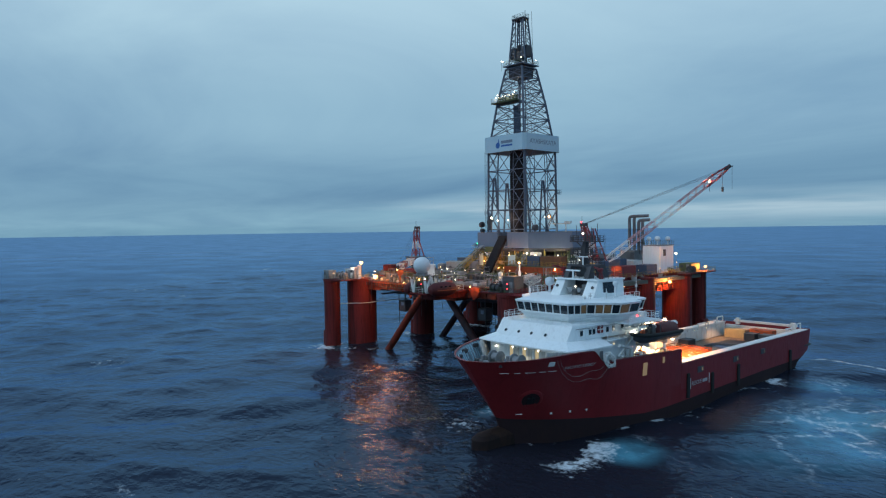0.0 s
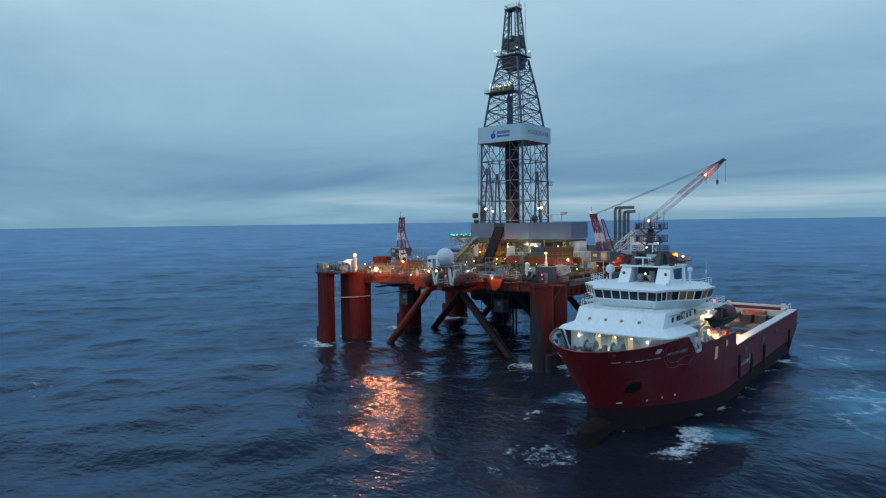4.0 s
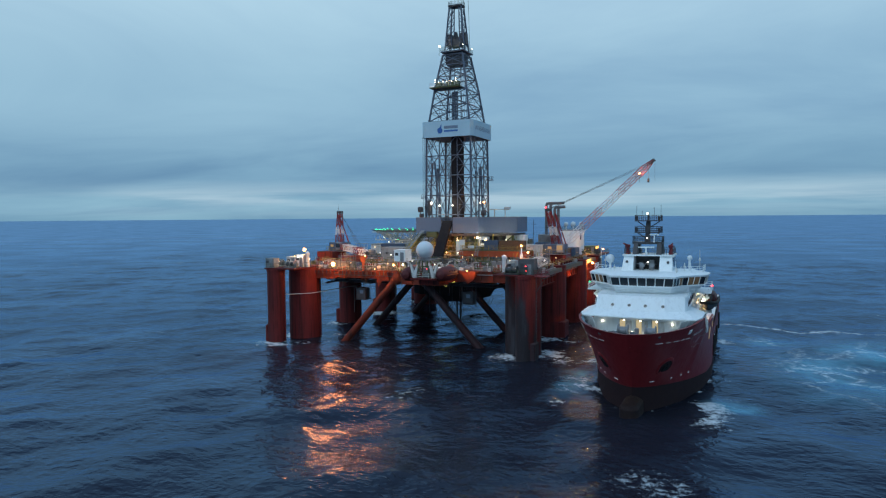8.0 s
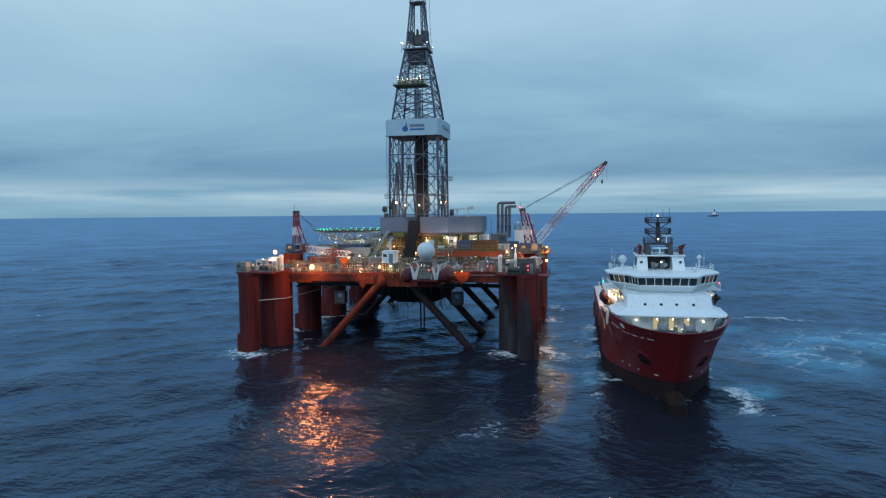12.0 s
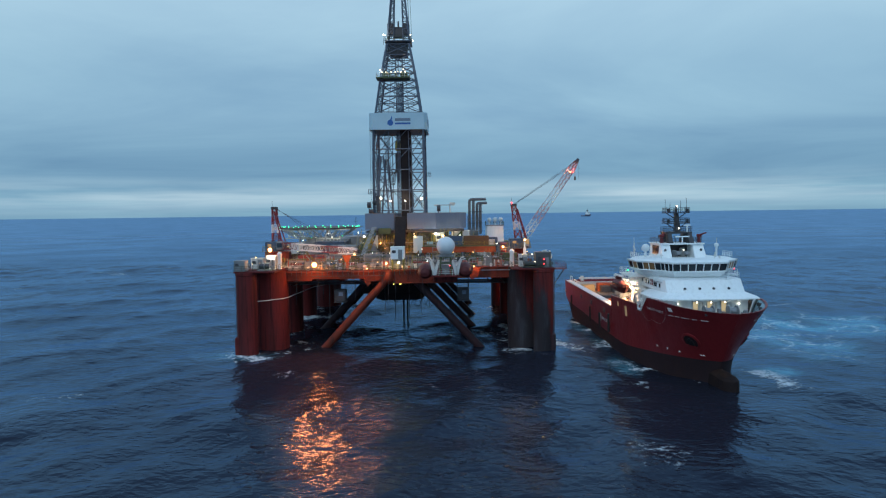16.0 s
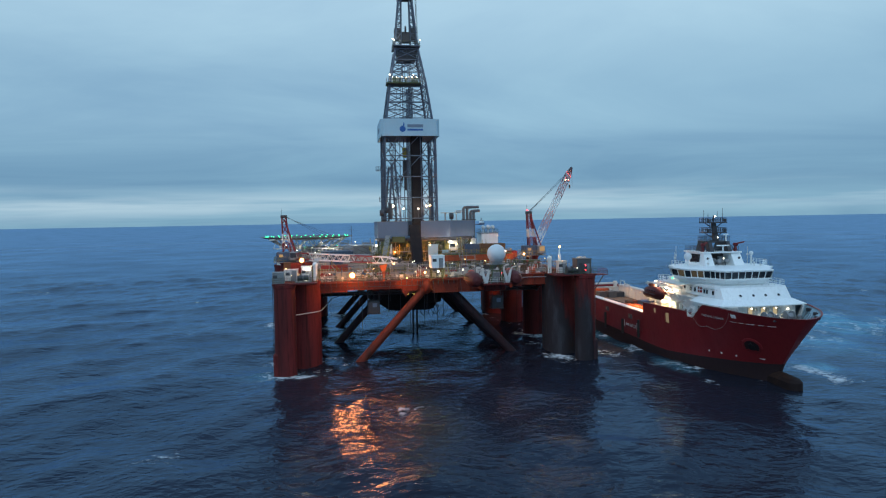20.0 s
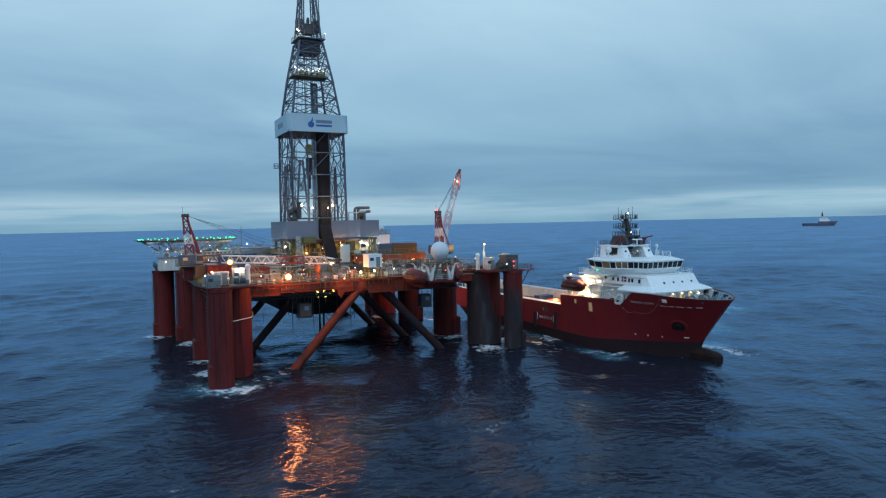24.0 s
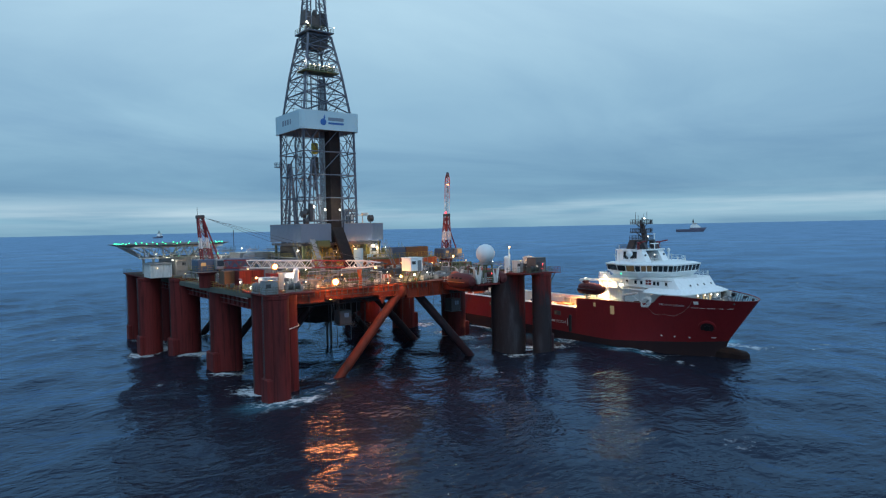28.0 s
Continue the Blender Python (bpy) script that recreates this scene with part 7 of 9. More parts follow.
# inner bulwark that follows the flare, rail cap, frames
g, cap = Geo(), Geo()
for a, b, fl in ((-2.41, -28.0, 9.2), (-28.0, BOW, 10.4)):
    ys = [y for y in YS if b <= y <= a]
    for s in (-1, 1):
        pts, top = [], []
        for y in ys:
            for k in range(6):
                z = fl + (rail(y) - fl) * k / 5
                yy = max(y, stem_y(z) + 0.9)
                pts.append((s * max(0.01, line_half(yy, z) - 0.32), yy, z))
            top += [(s * line_half(y, rail(y)), y, rail(y) + 0.05), (s * max(0.0, line_half(y, rail(y)) - 0.36), y + (0.3 if y < BOW + 1.0 else 0), rail(y) + 0.05),
                    (s * max(0.0, line_half(y, rail(y)) - 0.36), y + (0.3 if y < BOW + 1.0 else 0), rail(y) - 0.1)]
        n = len(ys)
        g.add(pts, [(6 * k + i, 6 * k + i + 1, 6 * k + i + 7, 6 * k + i + 6) for k in range(n - 1) for i in range(5)])
        cap.add(top, [(3 * k + i, 3 * k + i + 1, 3 * k + i + 4, 3 * k + i + 3) for k in range(n - 1) for i in range(2)])
        if b < -30:
            for y in np.linspace(-29, -38.6, 14):
                rib = Geo()
                zs = [10.4 + (rail(y) - 10.55) * k / 4 for k in range(5)]
                row = [(max(0.0, line_half(y, z) - 0.34), z) for z in zs]
                rp = [(s * x, y + e, z) for e in (-0.05, 0.05) for x, z in row] + [(s * max(0.0, x - 0.32), y + e, z) for e in (-0.05, 0.05) for x, z in row]
                rib.add(rp, [(k, k + 1, k + 11, k + 10) for k in range(4)] + [(5 + k, 15 + k, 16 + k, 6 + k) for k in range(4)] + [(10 + k, 11 + k, 16 + k, 15 + k) for k in range(4)])
                part("bulwark_frame", rib, PALE, ship)
part("inner_bulwark", g, PALE_DARK, ship, "grey-blue inside of the bulwark")
part("rail_cap", cap, SHIP_RED, ship)
# decks
poly = [(s * max(0.01, line_half(y, 10.0) - 0.3), y) for s, seq in ((1, [y for y in YS if -37.9 <= y <= -24]), (-1, [y for y in YS if -37.9 <= y <= -24][::-1])) for y in seq]
part("fore_deck", Geo().prism(poly, 10.1, 10.35), SHIPDECK, ship, "dark green fore deck")
bd = [y for y in YS if -25.6 <= y <= -2.4]
part("boat_deck", Geo().prism([(line_half(y, 9.0) - 0.25, y) for y in bd] + [(0.25 - line_half(y, 9.0), y) for y in bd[::-1]], 8.85, 9.15), SHIPDECK, ship)
part("cargo_deck", Geo().box((0, 24.6, 5.0), (19.4, 56.4, 0.3)), SHIPDECK, ship)
for k in range(26):
    part("deck_plank", Geo().box((-7.5 + 0.6 * k, 24.6, 5.2), (0.54, 55.0, 0.1)), DECKWOOD, ship)
# cargo rails along the afterdeck, pale caps
for s in (-1, 1):
    cr = part("cargo_rail", Geo().box((s * 8.75, 24.4, 6.6), (1.2, 53.4, 2.9), 0, 0.05), RAIL_WHITE, ship, "heavy cargo rail along the deck edge")
    part("rail_top", Geo().box((s * 8.85, 24.4, 8.2), (1.6, 53.4, 0.14)), RAIL_WHITE, cr, "pale painted rail top")
    for y in np.arange(-1.6, 50.5, 2.2):
        part("rail_frame", Geo().box((s * 8.1, y, 6.6), (0.14, 0.25, 2.7)), RAIL_WHITE, cr)
part("stern_rail", Geo().box((0, STERN - 1.4, 6.4), (16.5, 0.7, 2.5), 0, 0.1), RAIL_WHITE, ship)
part("stern_roller", Geo().tube((-5, STERN - 1.3, 5.0), (5, STERN - 1.3, 5.0), 0.8, 18), DARK, ship, "", True)
for s in (-1, 1):
    part("stern_gantry", Geo().tube((s * 8.4, 47.6, 8.2), (s * 8.4, 47.6, 9.5), 0.12, 6).tube((s * 8.4, 50.4, 8.2), (s * 8.4, 50.4, 9.5), 0.12, 6).tube((s * 8.4, 47.6, 9.5), (s * 8.4, 50.4, 9.5), 0.12, 6), RAIL_WHITE, ship)
for sx, y0, w in ((-8.1, 38.3, 3.2), (-8.1, 42.8, 3.4), (8.1, 43.6, 3.0)):
    part("gantry", Geo().box((sx, y0, 7.0), (0.22, 0.3, 3.7)).box((sx, y0 + w, 7.0), (0.22, 0.3, 3.7)).box((sx, y0 + w / 2, 8.85), (0.26, w + 0.3, 0.24)).box((sx, y0 + w / 2, 7.7), (0.14, w, 0.14)), RAIL_WHITE, ship, "white deck gantry")
part("stern_beam", Geo().box((0.9, 50.7, 8.75), (13.5, 0.5, 0.5), 0, 0.05).box((-5.0, 50.7, 8.7), (0.8, 0.8, 1.4), 0, 0.05).box((6.9, 50.7, 8.6), (0.9, 0.8, 1.5), 0, 0.05), RAIL_WHITE, ship, "white beam across the stern deck")
# timber sheathing on the inside of the far cargo rail
for s in (-1, 1):
    for k in range(22):
        part("sheathing_board", Geo().box((s * 8.0, -1.0 + 2.3 * k, 6.4), (0.1, 2.1, 2.2), 0, 0.03), GREY if k < 9 else RAIL_WHITE, ship)
# forecastle house, open front with lit doorways under a white cape
part("lower_house", Geo().prism([(-6.6, -28.6), (6.6, -28.6), (7.0, -25.0), (7.0, -9.0), (-7.0, -9.0), (-7.0, -25.0)], 9.1, 13.4), WHITE, ship)
CAPE = [(-8.3, -29.3), (-4.5, -30.0), (4.5, -30.0), (8.3, -29.3), (9.0, -26.6), (9.2, -20.4), (-9.2, -20.4), (-9.0, -26.6)]
T2b = [(-6.6, -27.5), (-3.8, -28.8), (3.8, -28.8), (6.6, -27.5), (6.95, -25.6), (7.0, -9.0), (-7.0, -9.0), (-6.95, -25.6)]
T2t = [(-6.5, -26.0), (-3.7, -27.2), (3.7, -27.2), (6.5, -26.0), (6.8, -24.6), (6.85, -9.0), (-6.85, -9.0), (-6.8, -24.6)]
shelf = part("shelf_deck", Geo().prism(CAPE, 12.95, 13.15).prism(CAPE, 13.15, 14.0, [(-6.6, -27.5), (-3.8, -28.8), (3.8, -28.8), (6.6, -27.5), (6.95, -25.6), (7.0, -20.4), (-7.0, -20.4), (-6.95, -25.6)]), WHITE, ship, "white sloping cape over the fore deck")
for x, w in ((-2.25, 0.8), (0.15, 0.8), (2.5, 0.8)):
    part("wall_lamp", Geo().ball((x + 0.2, -28.8, 12.45), 0.12, 8), HALOGEN, ship)
    d_ = part("lit_doorway", Geo().box((x, -28.63, 11.5), (w, 0.08, 2.1), 0, 0.02), LIT_BRIGHT, ship, "lit doorway in the house front")
    part("door_frame", Geo().box((x - w / 2 - 0.06, -28.66, 11.5), (0.12, 0.14, 2.3)).box((x + w / 2 + 0.06, -28.66, 11.5), (0.12, 0.14, 2.3)).box((x, -28.66, 12.62), (w + 0.24, 0.14, 0.12)), OFFWHITE, d_)
    part("door_leaf", Geo().box((x + w / 2 + 0.5, -28.8, 11.45), (0.9, 0.08, 2.0), 20, 0.02), OFFWHITE, d_)
for x in (-5.25, 4.95):
    part("wall_lamp", Geo().ball((x, -28.85, 12.2), 0.16, 8), HALOGEN, ship)
for e in (-1, 1):
    part("wing_screen", Geo().prism([(e * 5.5, -30.9), (e * 5.65, -31.0), (e * 7.5, -27.9), (e * 7.35, -27.8)], 10.3, 13.0, [(e * 6.2, -31.2), (e * 6.35, -31.3), (e * 8.6, -27.9), (e * 8.45, -27.8)]), OFFWHITE, ship, "cream corner screen below the cape")
# second tier: upright sides, raked front with portholes
tier2 = part("second_tier", Geo().prism(T2b, 13.9, 16.05, T2t), WHITE, ship, "white deckhouse tier with a raked front")
for x in (-3.85, -1.36, 1.0, 3.54):
    c_, n_ = Vector((x, -28.2, 14.7)), Vector((0, -0.80, 0.60))
    part("porthole", Geo().tube(c_ - n_ * 0.1, c_ + n_ * 0.05, 0.22, 16), GLASS, tier2)
    part("porthole_rim", Geo().tube(c_ - n_ * 0.1, c_ + n_ * 0.03, 0.29, 16), OFFWHITE, tier2)
for e in (-1, 1):
    for y in (-24.6, -22.6, -21.7, -18.4, -16.9, -14.6):
        w_ = part("side_window", Geo().box((e * 6.97, y, 14.95), (0.1, 0.5, 0.7)), GLASS, tier2)
        part("window_rim", Geo().box((e * 6.95, y, 15.34), (0.12, 0.66, 0.08)).box((e * 6.95, y, 14.56), (0.12, 0.66, 0.08)), OFFWHITE, w_)
    part("emblem", Geo().box((e * 6.98, -20.2, 15.1), (0.08, 1.35, 1.05)), SHIP_RED, tier2, "dark red and white square emblem")
    part("emblem_bar", Geo().box((e * 7.03, -20.2, 15.1), (0.03, 1.35, 0.15)).box((e * 7.03, -20.2, 15.1), (0.03, 0.15, 1.05)), LETTER, tier2)
    part("rain_strake", Geo().box((e * 6.95, -17.5, 15.75), (0.12, 15.0, 0.07)).box((e * 7.04, -17.5, 14.05), (0.12, 15.0, 0.07)), WHITE, tier2)
    part("side_cable", Geo().path([(e * 7.0, -26.0, 15.6), (e * 7.1, -22.0, 15.5), (e * 7.1, -17.0, 15.55), (e * 7.05, -10.0, 15.5)], 0.04, 5), GREY, tier2)
part("tier_rail", railing([(-6.6, -12, 16.05), (-6.7, -24.4, 16.05), (-6.3, -25.9, 16.05), (-3.6, -27.05, 16.05), (3.6, -27.05, 16.05), (6.3, -25.9, 16.05), (6.7, -24.4, 16.05), (6.6, -12, 16.05)], 1.3, 1.05), WHITE, tier2)


# bridge: leaning skirt, slanted window band, roof with overhang
def bridge_poly(grow):
    f = [(-4.7, -24.7), (4.7, -24.7), (5.8, -21.8), (9.0, -18.3), (9.25, -13.8), (7.6, -12.6), (7.3, -9.4), (-7.3, -9.4), (-7.6, -12.6), (-9.25, -13.8), (-9.0, -18.3), (-5.8, -21.8)]
    c = Vector((0, -16.7))
    return [tuple(c + (Vector(p) - c) * (1 + grow)) for p in f]


skirt = part("bridge_skirt", Geo().prism(bridge_poly(-0.22), 15.7, 17.3, bridge_poly(-0.02)), WHITE, ship)
part("skirt_strake", Geo().prism(bridge_poly(-0.10), 16.5, 16.58), WHITE, skirt)
part("sill_strake", Geo().prism(bridge_poly(-0.005), 17.2, 17.3), WHITE, skirt)
part("bridge_core", Geo().prism(bridge_poly(-0.08), 17.25, 18.7), DARK, ship)
roof = part("bridge_roof", Geo().prism(bridge_poly(0.035), 18.62, 18.9, bridge_poly(0.045)).prism(bridge_poly(0.035), 18.9, 19.2, bridge_poly(-0.10)), WHITE, ship, "white overhanging bridge roof")
lo, hi = bridge_poly(-0.02), bridge_poly(0.02)
PANES = [7, 3, 4, 2, 1, 1, 8, 1, 1, 2, 4, 3]
for i in range(12):
    j = (i + 1) % 12
    a0, b0, a1, b1 = Vector((*lo[i], 17.3)), Vector((*lo[j], 17.3)), Vector((*hi[i], 18.64)), Vector((*hi[j], 18.64))
    n = PANES[i]
    nrm = (b0 - a0).cross(a1 - a0).normalized() * 0.05
    for k in range(n):
        m0, m1 = (k + 0.09) / n, (k + 0.91) / n
        q = [a0.lerp(b0, m0).lerp(a1.lerp(b1, m0), 0.1), a0.lerp(b0, m1).lerp(a1.lerp(b1, m1), 0.1), a0.lerp(b0, m1).lerp(a1.lerp(b1, m1), 0.94), a0.lerp(b0, m0).lerp(a1.lerp(b1, m0), 0.94)]
        lit = (i in (2, 10) and k in (1, 2)) or (i == 3 and k == 0) or (i == 9 and k == 1) or (i == 1 and k == 2)
        part("bridge_window", Geo().add(q + [p - nrm for p in q], [(0, 1, 2, 3), (7, 6, 5, 4), (0, 4, 5, 1), (1, 5, 6, 2), (2, 6, 7, 3), (3, 7, 4, 0)]), LIT_DIM if lit else GLASS, roof)
    g = Geo()
    for k in range(n + 1):
        g.tube(a0.lerp(b0, k / n), a1.lerp(b1, k / n), 0.085, 4)
    g.tube(a0, b0, 0.1, 4)
    part("window_frame", g, WHITE, roof)
part("roof_rail", railing([(-8.8, -13.0, 19.2), (-8.6, -17.6, 19.2), (-5.4, -20.9, 19.2)], 1.1, 1.0, 0.04), WHITE, roof)
part("roof_rail", railing([(8.8, -13.0, 19.2), (8.6, -17.6, 19.2), (5.4, -20.9, 19.2)], 1.1, 1.0, 0.04), WHITE, roof)
for x, y, h in ((-5.0, -19.6, 1.2), (4.7, -19.4, 0.9), (5.8, -17.0, 1.5), (-7.8, -12.2, 2.6), (7.9, -12.4, 3.4), (-8.3, -13.6, 3.8), (4.9, -21.0, 0.6)):
    part("roof_fitting", Geo().tube((x, y, 19.15), (x, y, 19.15 + h), 0.05, 5).box((x, y, 19.25 + h * 0.5), (0.3, 0.3, 0.35), 20, 0.05), OFFWHITE, roof)
for e in (-1, 1):
    part("wing_platform", Geo().box((e * 8.6, -13.2, 15.85), (2.6, 8.4, 0.2)), WHITE, ship)
    part("wing_rail", railing([(e * 9.8, -17.2, 15.95), (e * 9.8, -9.2, 15.95), (e * 7.4, -9.2, 15.95)], 1.0, 1.05, 0.04), WHITE, ship)
    for y in (-15.0, -11.0):
        part("wing_knee", Geo().tube((e * 7.0, y, 14.6), (e * 9.4, y, 15.75), 0.1, 6), WHITE, ship)
# monkey island house with an open middle bay between raked cheeks
for e, xi, xo in ((-1, -2.35, -4.2), (1, 1.85, 4.0)):
    g = Geo().prism([(xi, -17.6), (xo, -17.6), (xo - 0.1 * e, -9.4), (xi, -9.4)], 19.1, 21.65, [(xi, -16.1), (xo - 0.25 * e, -16.1), (xo - 0.3 * e, -9.4), (xi, -9.4)])
    part("side_opening", Geo().box((xo - 0.17 * e, -13.2, 20.5), (0.16, 3.6, 1.7)), GLASS, ship, "dark opening in the side of the top house")
    part("top_house", g, WHITE, ship)
    part("round_port", Geo().tube((xo - 0.8 * e, -16.7, 20.55), (xo - 0.8 * e, -16.9, 20.67), 0.22, 14), DARK, ship)
    mon = part("fire_monitor", Geo().tube((e * 3.5, -15.0, 21.7), (e * 3.5, -15.0, 22.9), 0.42, 10, 0.24).box((e * 3.5, -15.1, 23.2), (0.75, 0.8, 0.55), 0, 0.1), CRANE_RED, ship, "dark red fire monitor")
    part("nozzle", Geo().tube((e * 3.5, -15.2, 23.3), (e * 3.9, -17.3, 23.75), 0.17, 8, 0.13), CRANE_RED, mon)
    part("hand_wheel", Geo().tube((e * 3.95, -14.9, 23.1), (e * 4.02, -14.9, 23.1), 0.3, 12), DARK, mon)
part("top_house_roof", Geo().prism([(-4.2, -16.5), (4.0, -16.5), (4.0, -9.3), (-4.2, -9.3)], 21.6, 21.85), WHITE, ship)
part("top_house_back", Geo().box((-0.3, -13.4, 20.3), (4.2, 0.3, 2.7)), DARK, ship)
part("bay_gear", Geo().box((-1.2, -15.2, 19.8), (0.7, 0.7, 1.4), 0, 0.1).box((0.4, -14.8, 20.0), (0.9, 0.6, 1.8), 0, 0.1).tube((-1.9, -16.6, 20.3), (1.3, -16.6, 20.3), 0.06, 5), GREY, ship)
for x in (-0.9, 0.7):
    part("searchlight", Geo().tube((x, -16.1, 20.0), (x, -16.8, 20.1), 0.36, 12).tube((x, -16.2, 19.1), (x, -16.2, 20), 0.08, 6), GREY, ship)
part("searchlight_lens", Geo().ball((0.0, -16.7, 20.6), 0.13, 8), HALOGEN, ship)
part("rail", railing([(-4.0, -15.6, 21.8), (3.8, -15.6, 21.8), (3.8, -9.5, 21.8), (-4.0, -9.5, 21.8), (-4.0, -15.6, 21.8)], 1.0, 1.0, 0.04), DARK, ship)
# black signal mast: four raked boxes for legs, crosshead, thick pole leaning aft, two railed platforms
mast = part("signal_mast", Geo().prism([(-0.75, -15.0), (0.15, -15.0), (0.15, -14.0), (-0.75, -14.0)], 23.6, 27.6, [(-0.65, -13.9), (0.0, -13.9), (0.0, -13.2), (-0.65, -13.2)]).tube((-0.35, -13.6, 27.6), (-0.35, -13.7, 28.9), 0.16, 8), DARK, ship, "black signal mast with lamp platforms")
for x in (-2.15, 1.65):
    part("mast_leg", Geo().prism([(x - 0.5, -12.8), (x + 0.5, -12.8), (x + 0.5, -10.8), (x - 0.5, -10.8)], 21.75, 23.7, [(x - 0.4, -13.4), (x + 0.4, -13.4), (x + 0.4, -11.8), (x - 0.4, -11.8)]), DARK, mast)
    part("mast_leg", Geo().prism([(x - 0.42, -16.4), (x + 0.42, -16.4), (x + 0.42, -14.8), (x - 0.42, -14.8)], 21.75, 23.7, [(x - 0.35, -15.4), (x + 0.35, -15.4), (x + 0.35, -14.2), (x - 0.35, -14.2)]), DARK, mast)
part("crosshead", Geo().box((-0.3, -13.6, 23.75), (4.9, 3.4, 0.35), 0, 0.05), DARK, mast)
part("crosshead_rail", railing([(-2.7, -15.2, 23.9), (2.1, -15.2, 23.9), (2.1, -12.0, 23.9), (-2.7, -12.0, 23.9), (-2.7, -15.2, 23.9)], 0.8, 0.95, 0.045), DARK, mast)
for z in (25.55, 27.5):
    part("mast_platform", Geo().box((-0.3, -13.4, z), (4.3, 3.0, 0.16)), DARK, mast)
    part("platform_rail", railing([(-2.4, -14.8, z), (1.8, -14.8, z), (1.8, -12.0, z), (-2.4, -12.0, z), (-2.4, -14.8, z)], 0.75, 0.95, 0.05), DARK, mast)
    for x in (-2.1, 1.5):
        part("lamp_box", Geo().box((x, -14.6, z + 0.45), (0.4, 0.4, 0.7), 0, 0.06), DARK, mast)
        part("platform_knee", Geo().tube((x, -13.5, z - 0.1), (-0.3, -13.8, z - 1.3), 0.09, 5), DARK, mast)
g = Geo()
for e in (-0.2, 0.2):
    g.tube((-0.35 + e, -12.9, 23.8), (-0.35 + e, -12.5, 28.2), 0.035, 4)
for k in range(12):
    g.tube((-0.55, -12.9 + 0.034 * k, 24.1 + 0.35 * k), (-0.15, -12.9 + 0.034 * k, 24.1 + 0.35 * k), 0.03, 4)
part("mast_ladder", g, DARK, mast)
part("mast_lamp", Geo().ball((-0.4, -14.3, 28.75), 0.18, 8), HALOGEN, mast)
part("mast_lamp", Geo().ball((-0.35, -15.2, 24.6), 0.13, 8), HALOGEN, mast)
part("radar_bar", Geo().box((-0.3, -16.9, 23.1), (2.6, 0.22, 0.22)).tube((-0.3, -16.9, 21.8), (-0.3, -16.9, 23.1), 0.12, 8), WHITE, mast)
part("radar_bar", Geo().box((0.9, -16.0, 25.2), (1.5, 0.2, 0.2), 25).tube((0.9, -16.0, 23.9), (0.9, -16.0, 25.2), 0.1, 8), WHITE, mast)
for x, z in ((-2.3, 30.1), (1.7, 30.3), (0.6, 29.8), (-1.4, 29.4)):
    part("aerial", Geo().tube((x, -13.4, 27.5), (x, -13.4, z), 0.04, 4), DARK, mast)
for s, r in ((-1, 0.75), (1, 0.42)):
    part("satellite_dome", Geo().ball((s * 6.5, -15.3 - 0.4 * s, 21.2 + 0.2 * s), r, 16).tube((s * 6.5, -15.3 - 0.4 * s, 19.1), (s * 6.5, -15.3 - 0.4 * s, 21.0), 0.2, 8), RADOME, ship, "", True)
for s in (-1, 1):
    part("funnel", Geo().prism([(s * 4.4, -8.0), (s * 6.0, -8.0), (s * 6.0, -5.6), (s * 4.4, -5.6)], 9.2, 16.4, [(s * 4.6, -7.8), (s * 5.8, -7.8), (s * 5.8, -6.0), (s * 4.6, -6.0)]), WHITE, ship, "slim exhaust funnel")
    part("flank_lamp", Geo().box((s * 8.7, -14.4, 14.3), (0.3, 0.9, 0.45), 0, 0.1), HALOGEN, ship)
    part("stair_frame", railing([(s * 8.6, -9, 9.2), (s * 8.6, -4, 9.2), (s * 4, -4, 9.2)], 1.1), WHITE, ship)
part("winch_house", Geo().box((0, -6.2, 11.0), (12.0, 6.0, 3.8), 0, 0.15), WHITE, ship)
part("tow_winch", Geo().tube((-4.5, -1.0, 7.2), (4.5, -1.0, 7.2), 1.7, 20), DARK, ship, "", True)
part("side_lamp", Geo().ball((-9.95, -15.4, 16.9), 0.17, 8), GREENLAMP, ship, "green running light")
part("side_lamp", Geo().ball((9.95, -15.4, 16.9), 0.17, 8), REDLAMP, ship, "red running light")
for s in (-1, 1):
    rr = random.Random(3)
    g = Geo()
    for k in range(9):
        a = radians(40 * k)
        g.path([(s * (9.35 + 0.25 * rr.uniform(-1, 1)), -21.4 + 1.15 * math.cos(t + a * 0.2), 11.2 + 0.95 * math.sin(t) + 0.15 * rr.uniform(-1, 1)) for t in np.linspace(0, 6.28, 15)], 0.09, 5)
    part("hose_reel", g, RAIL_WHITE, ship, "coiled pale hose at the rail")
    part("side_crane", Geo().tube((s * 8.6, -14.8, 9.2), (s * 8.6, -14.8, 12.2), 0.3, 10).tube((s * 8.6, -14.8, 12.0), (s * 9.3, -19.0, 12.9), 0.22, 8).tube((s * 9.0, -17.0, 12.4), (s * 9.4, -19.4, 11.4), 0.12, 8), OFFWHITE, ship, "small folded deck crane")
    for y in (-20.5, -13.0, -10.8):
        part("deck_locker", Geo().box((s * 8.4, y, 9.9), (1.0, 1.3, 1.4), 0, 0.08), OFFWHITE, ship)
    for y in (-21.0, -17.0, -12.5):
        part("bulkhead_lamp", Geo().ball((s * 7.15, y, 12.7), 0.10, 8), BULKHEAD, ship)
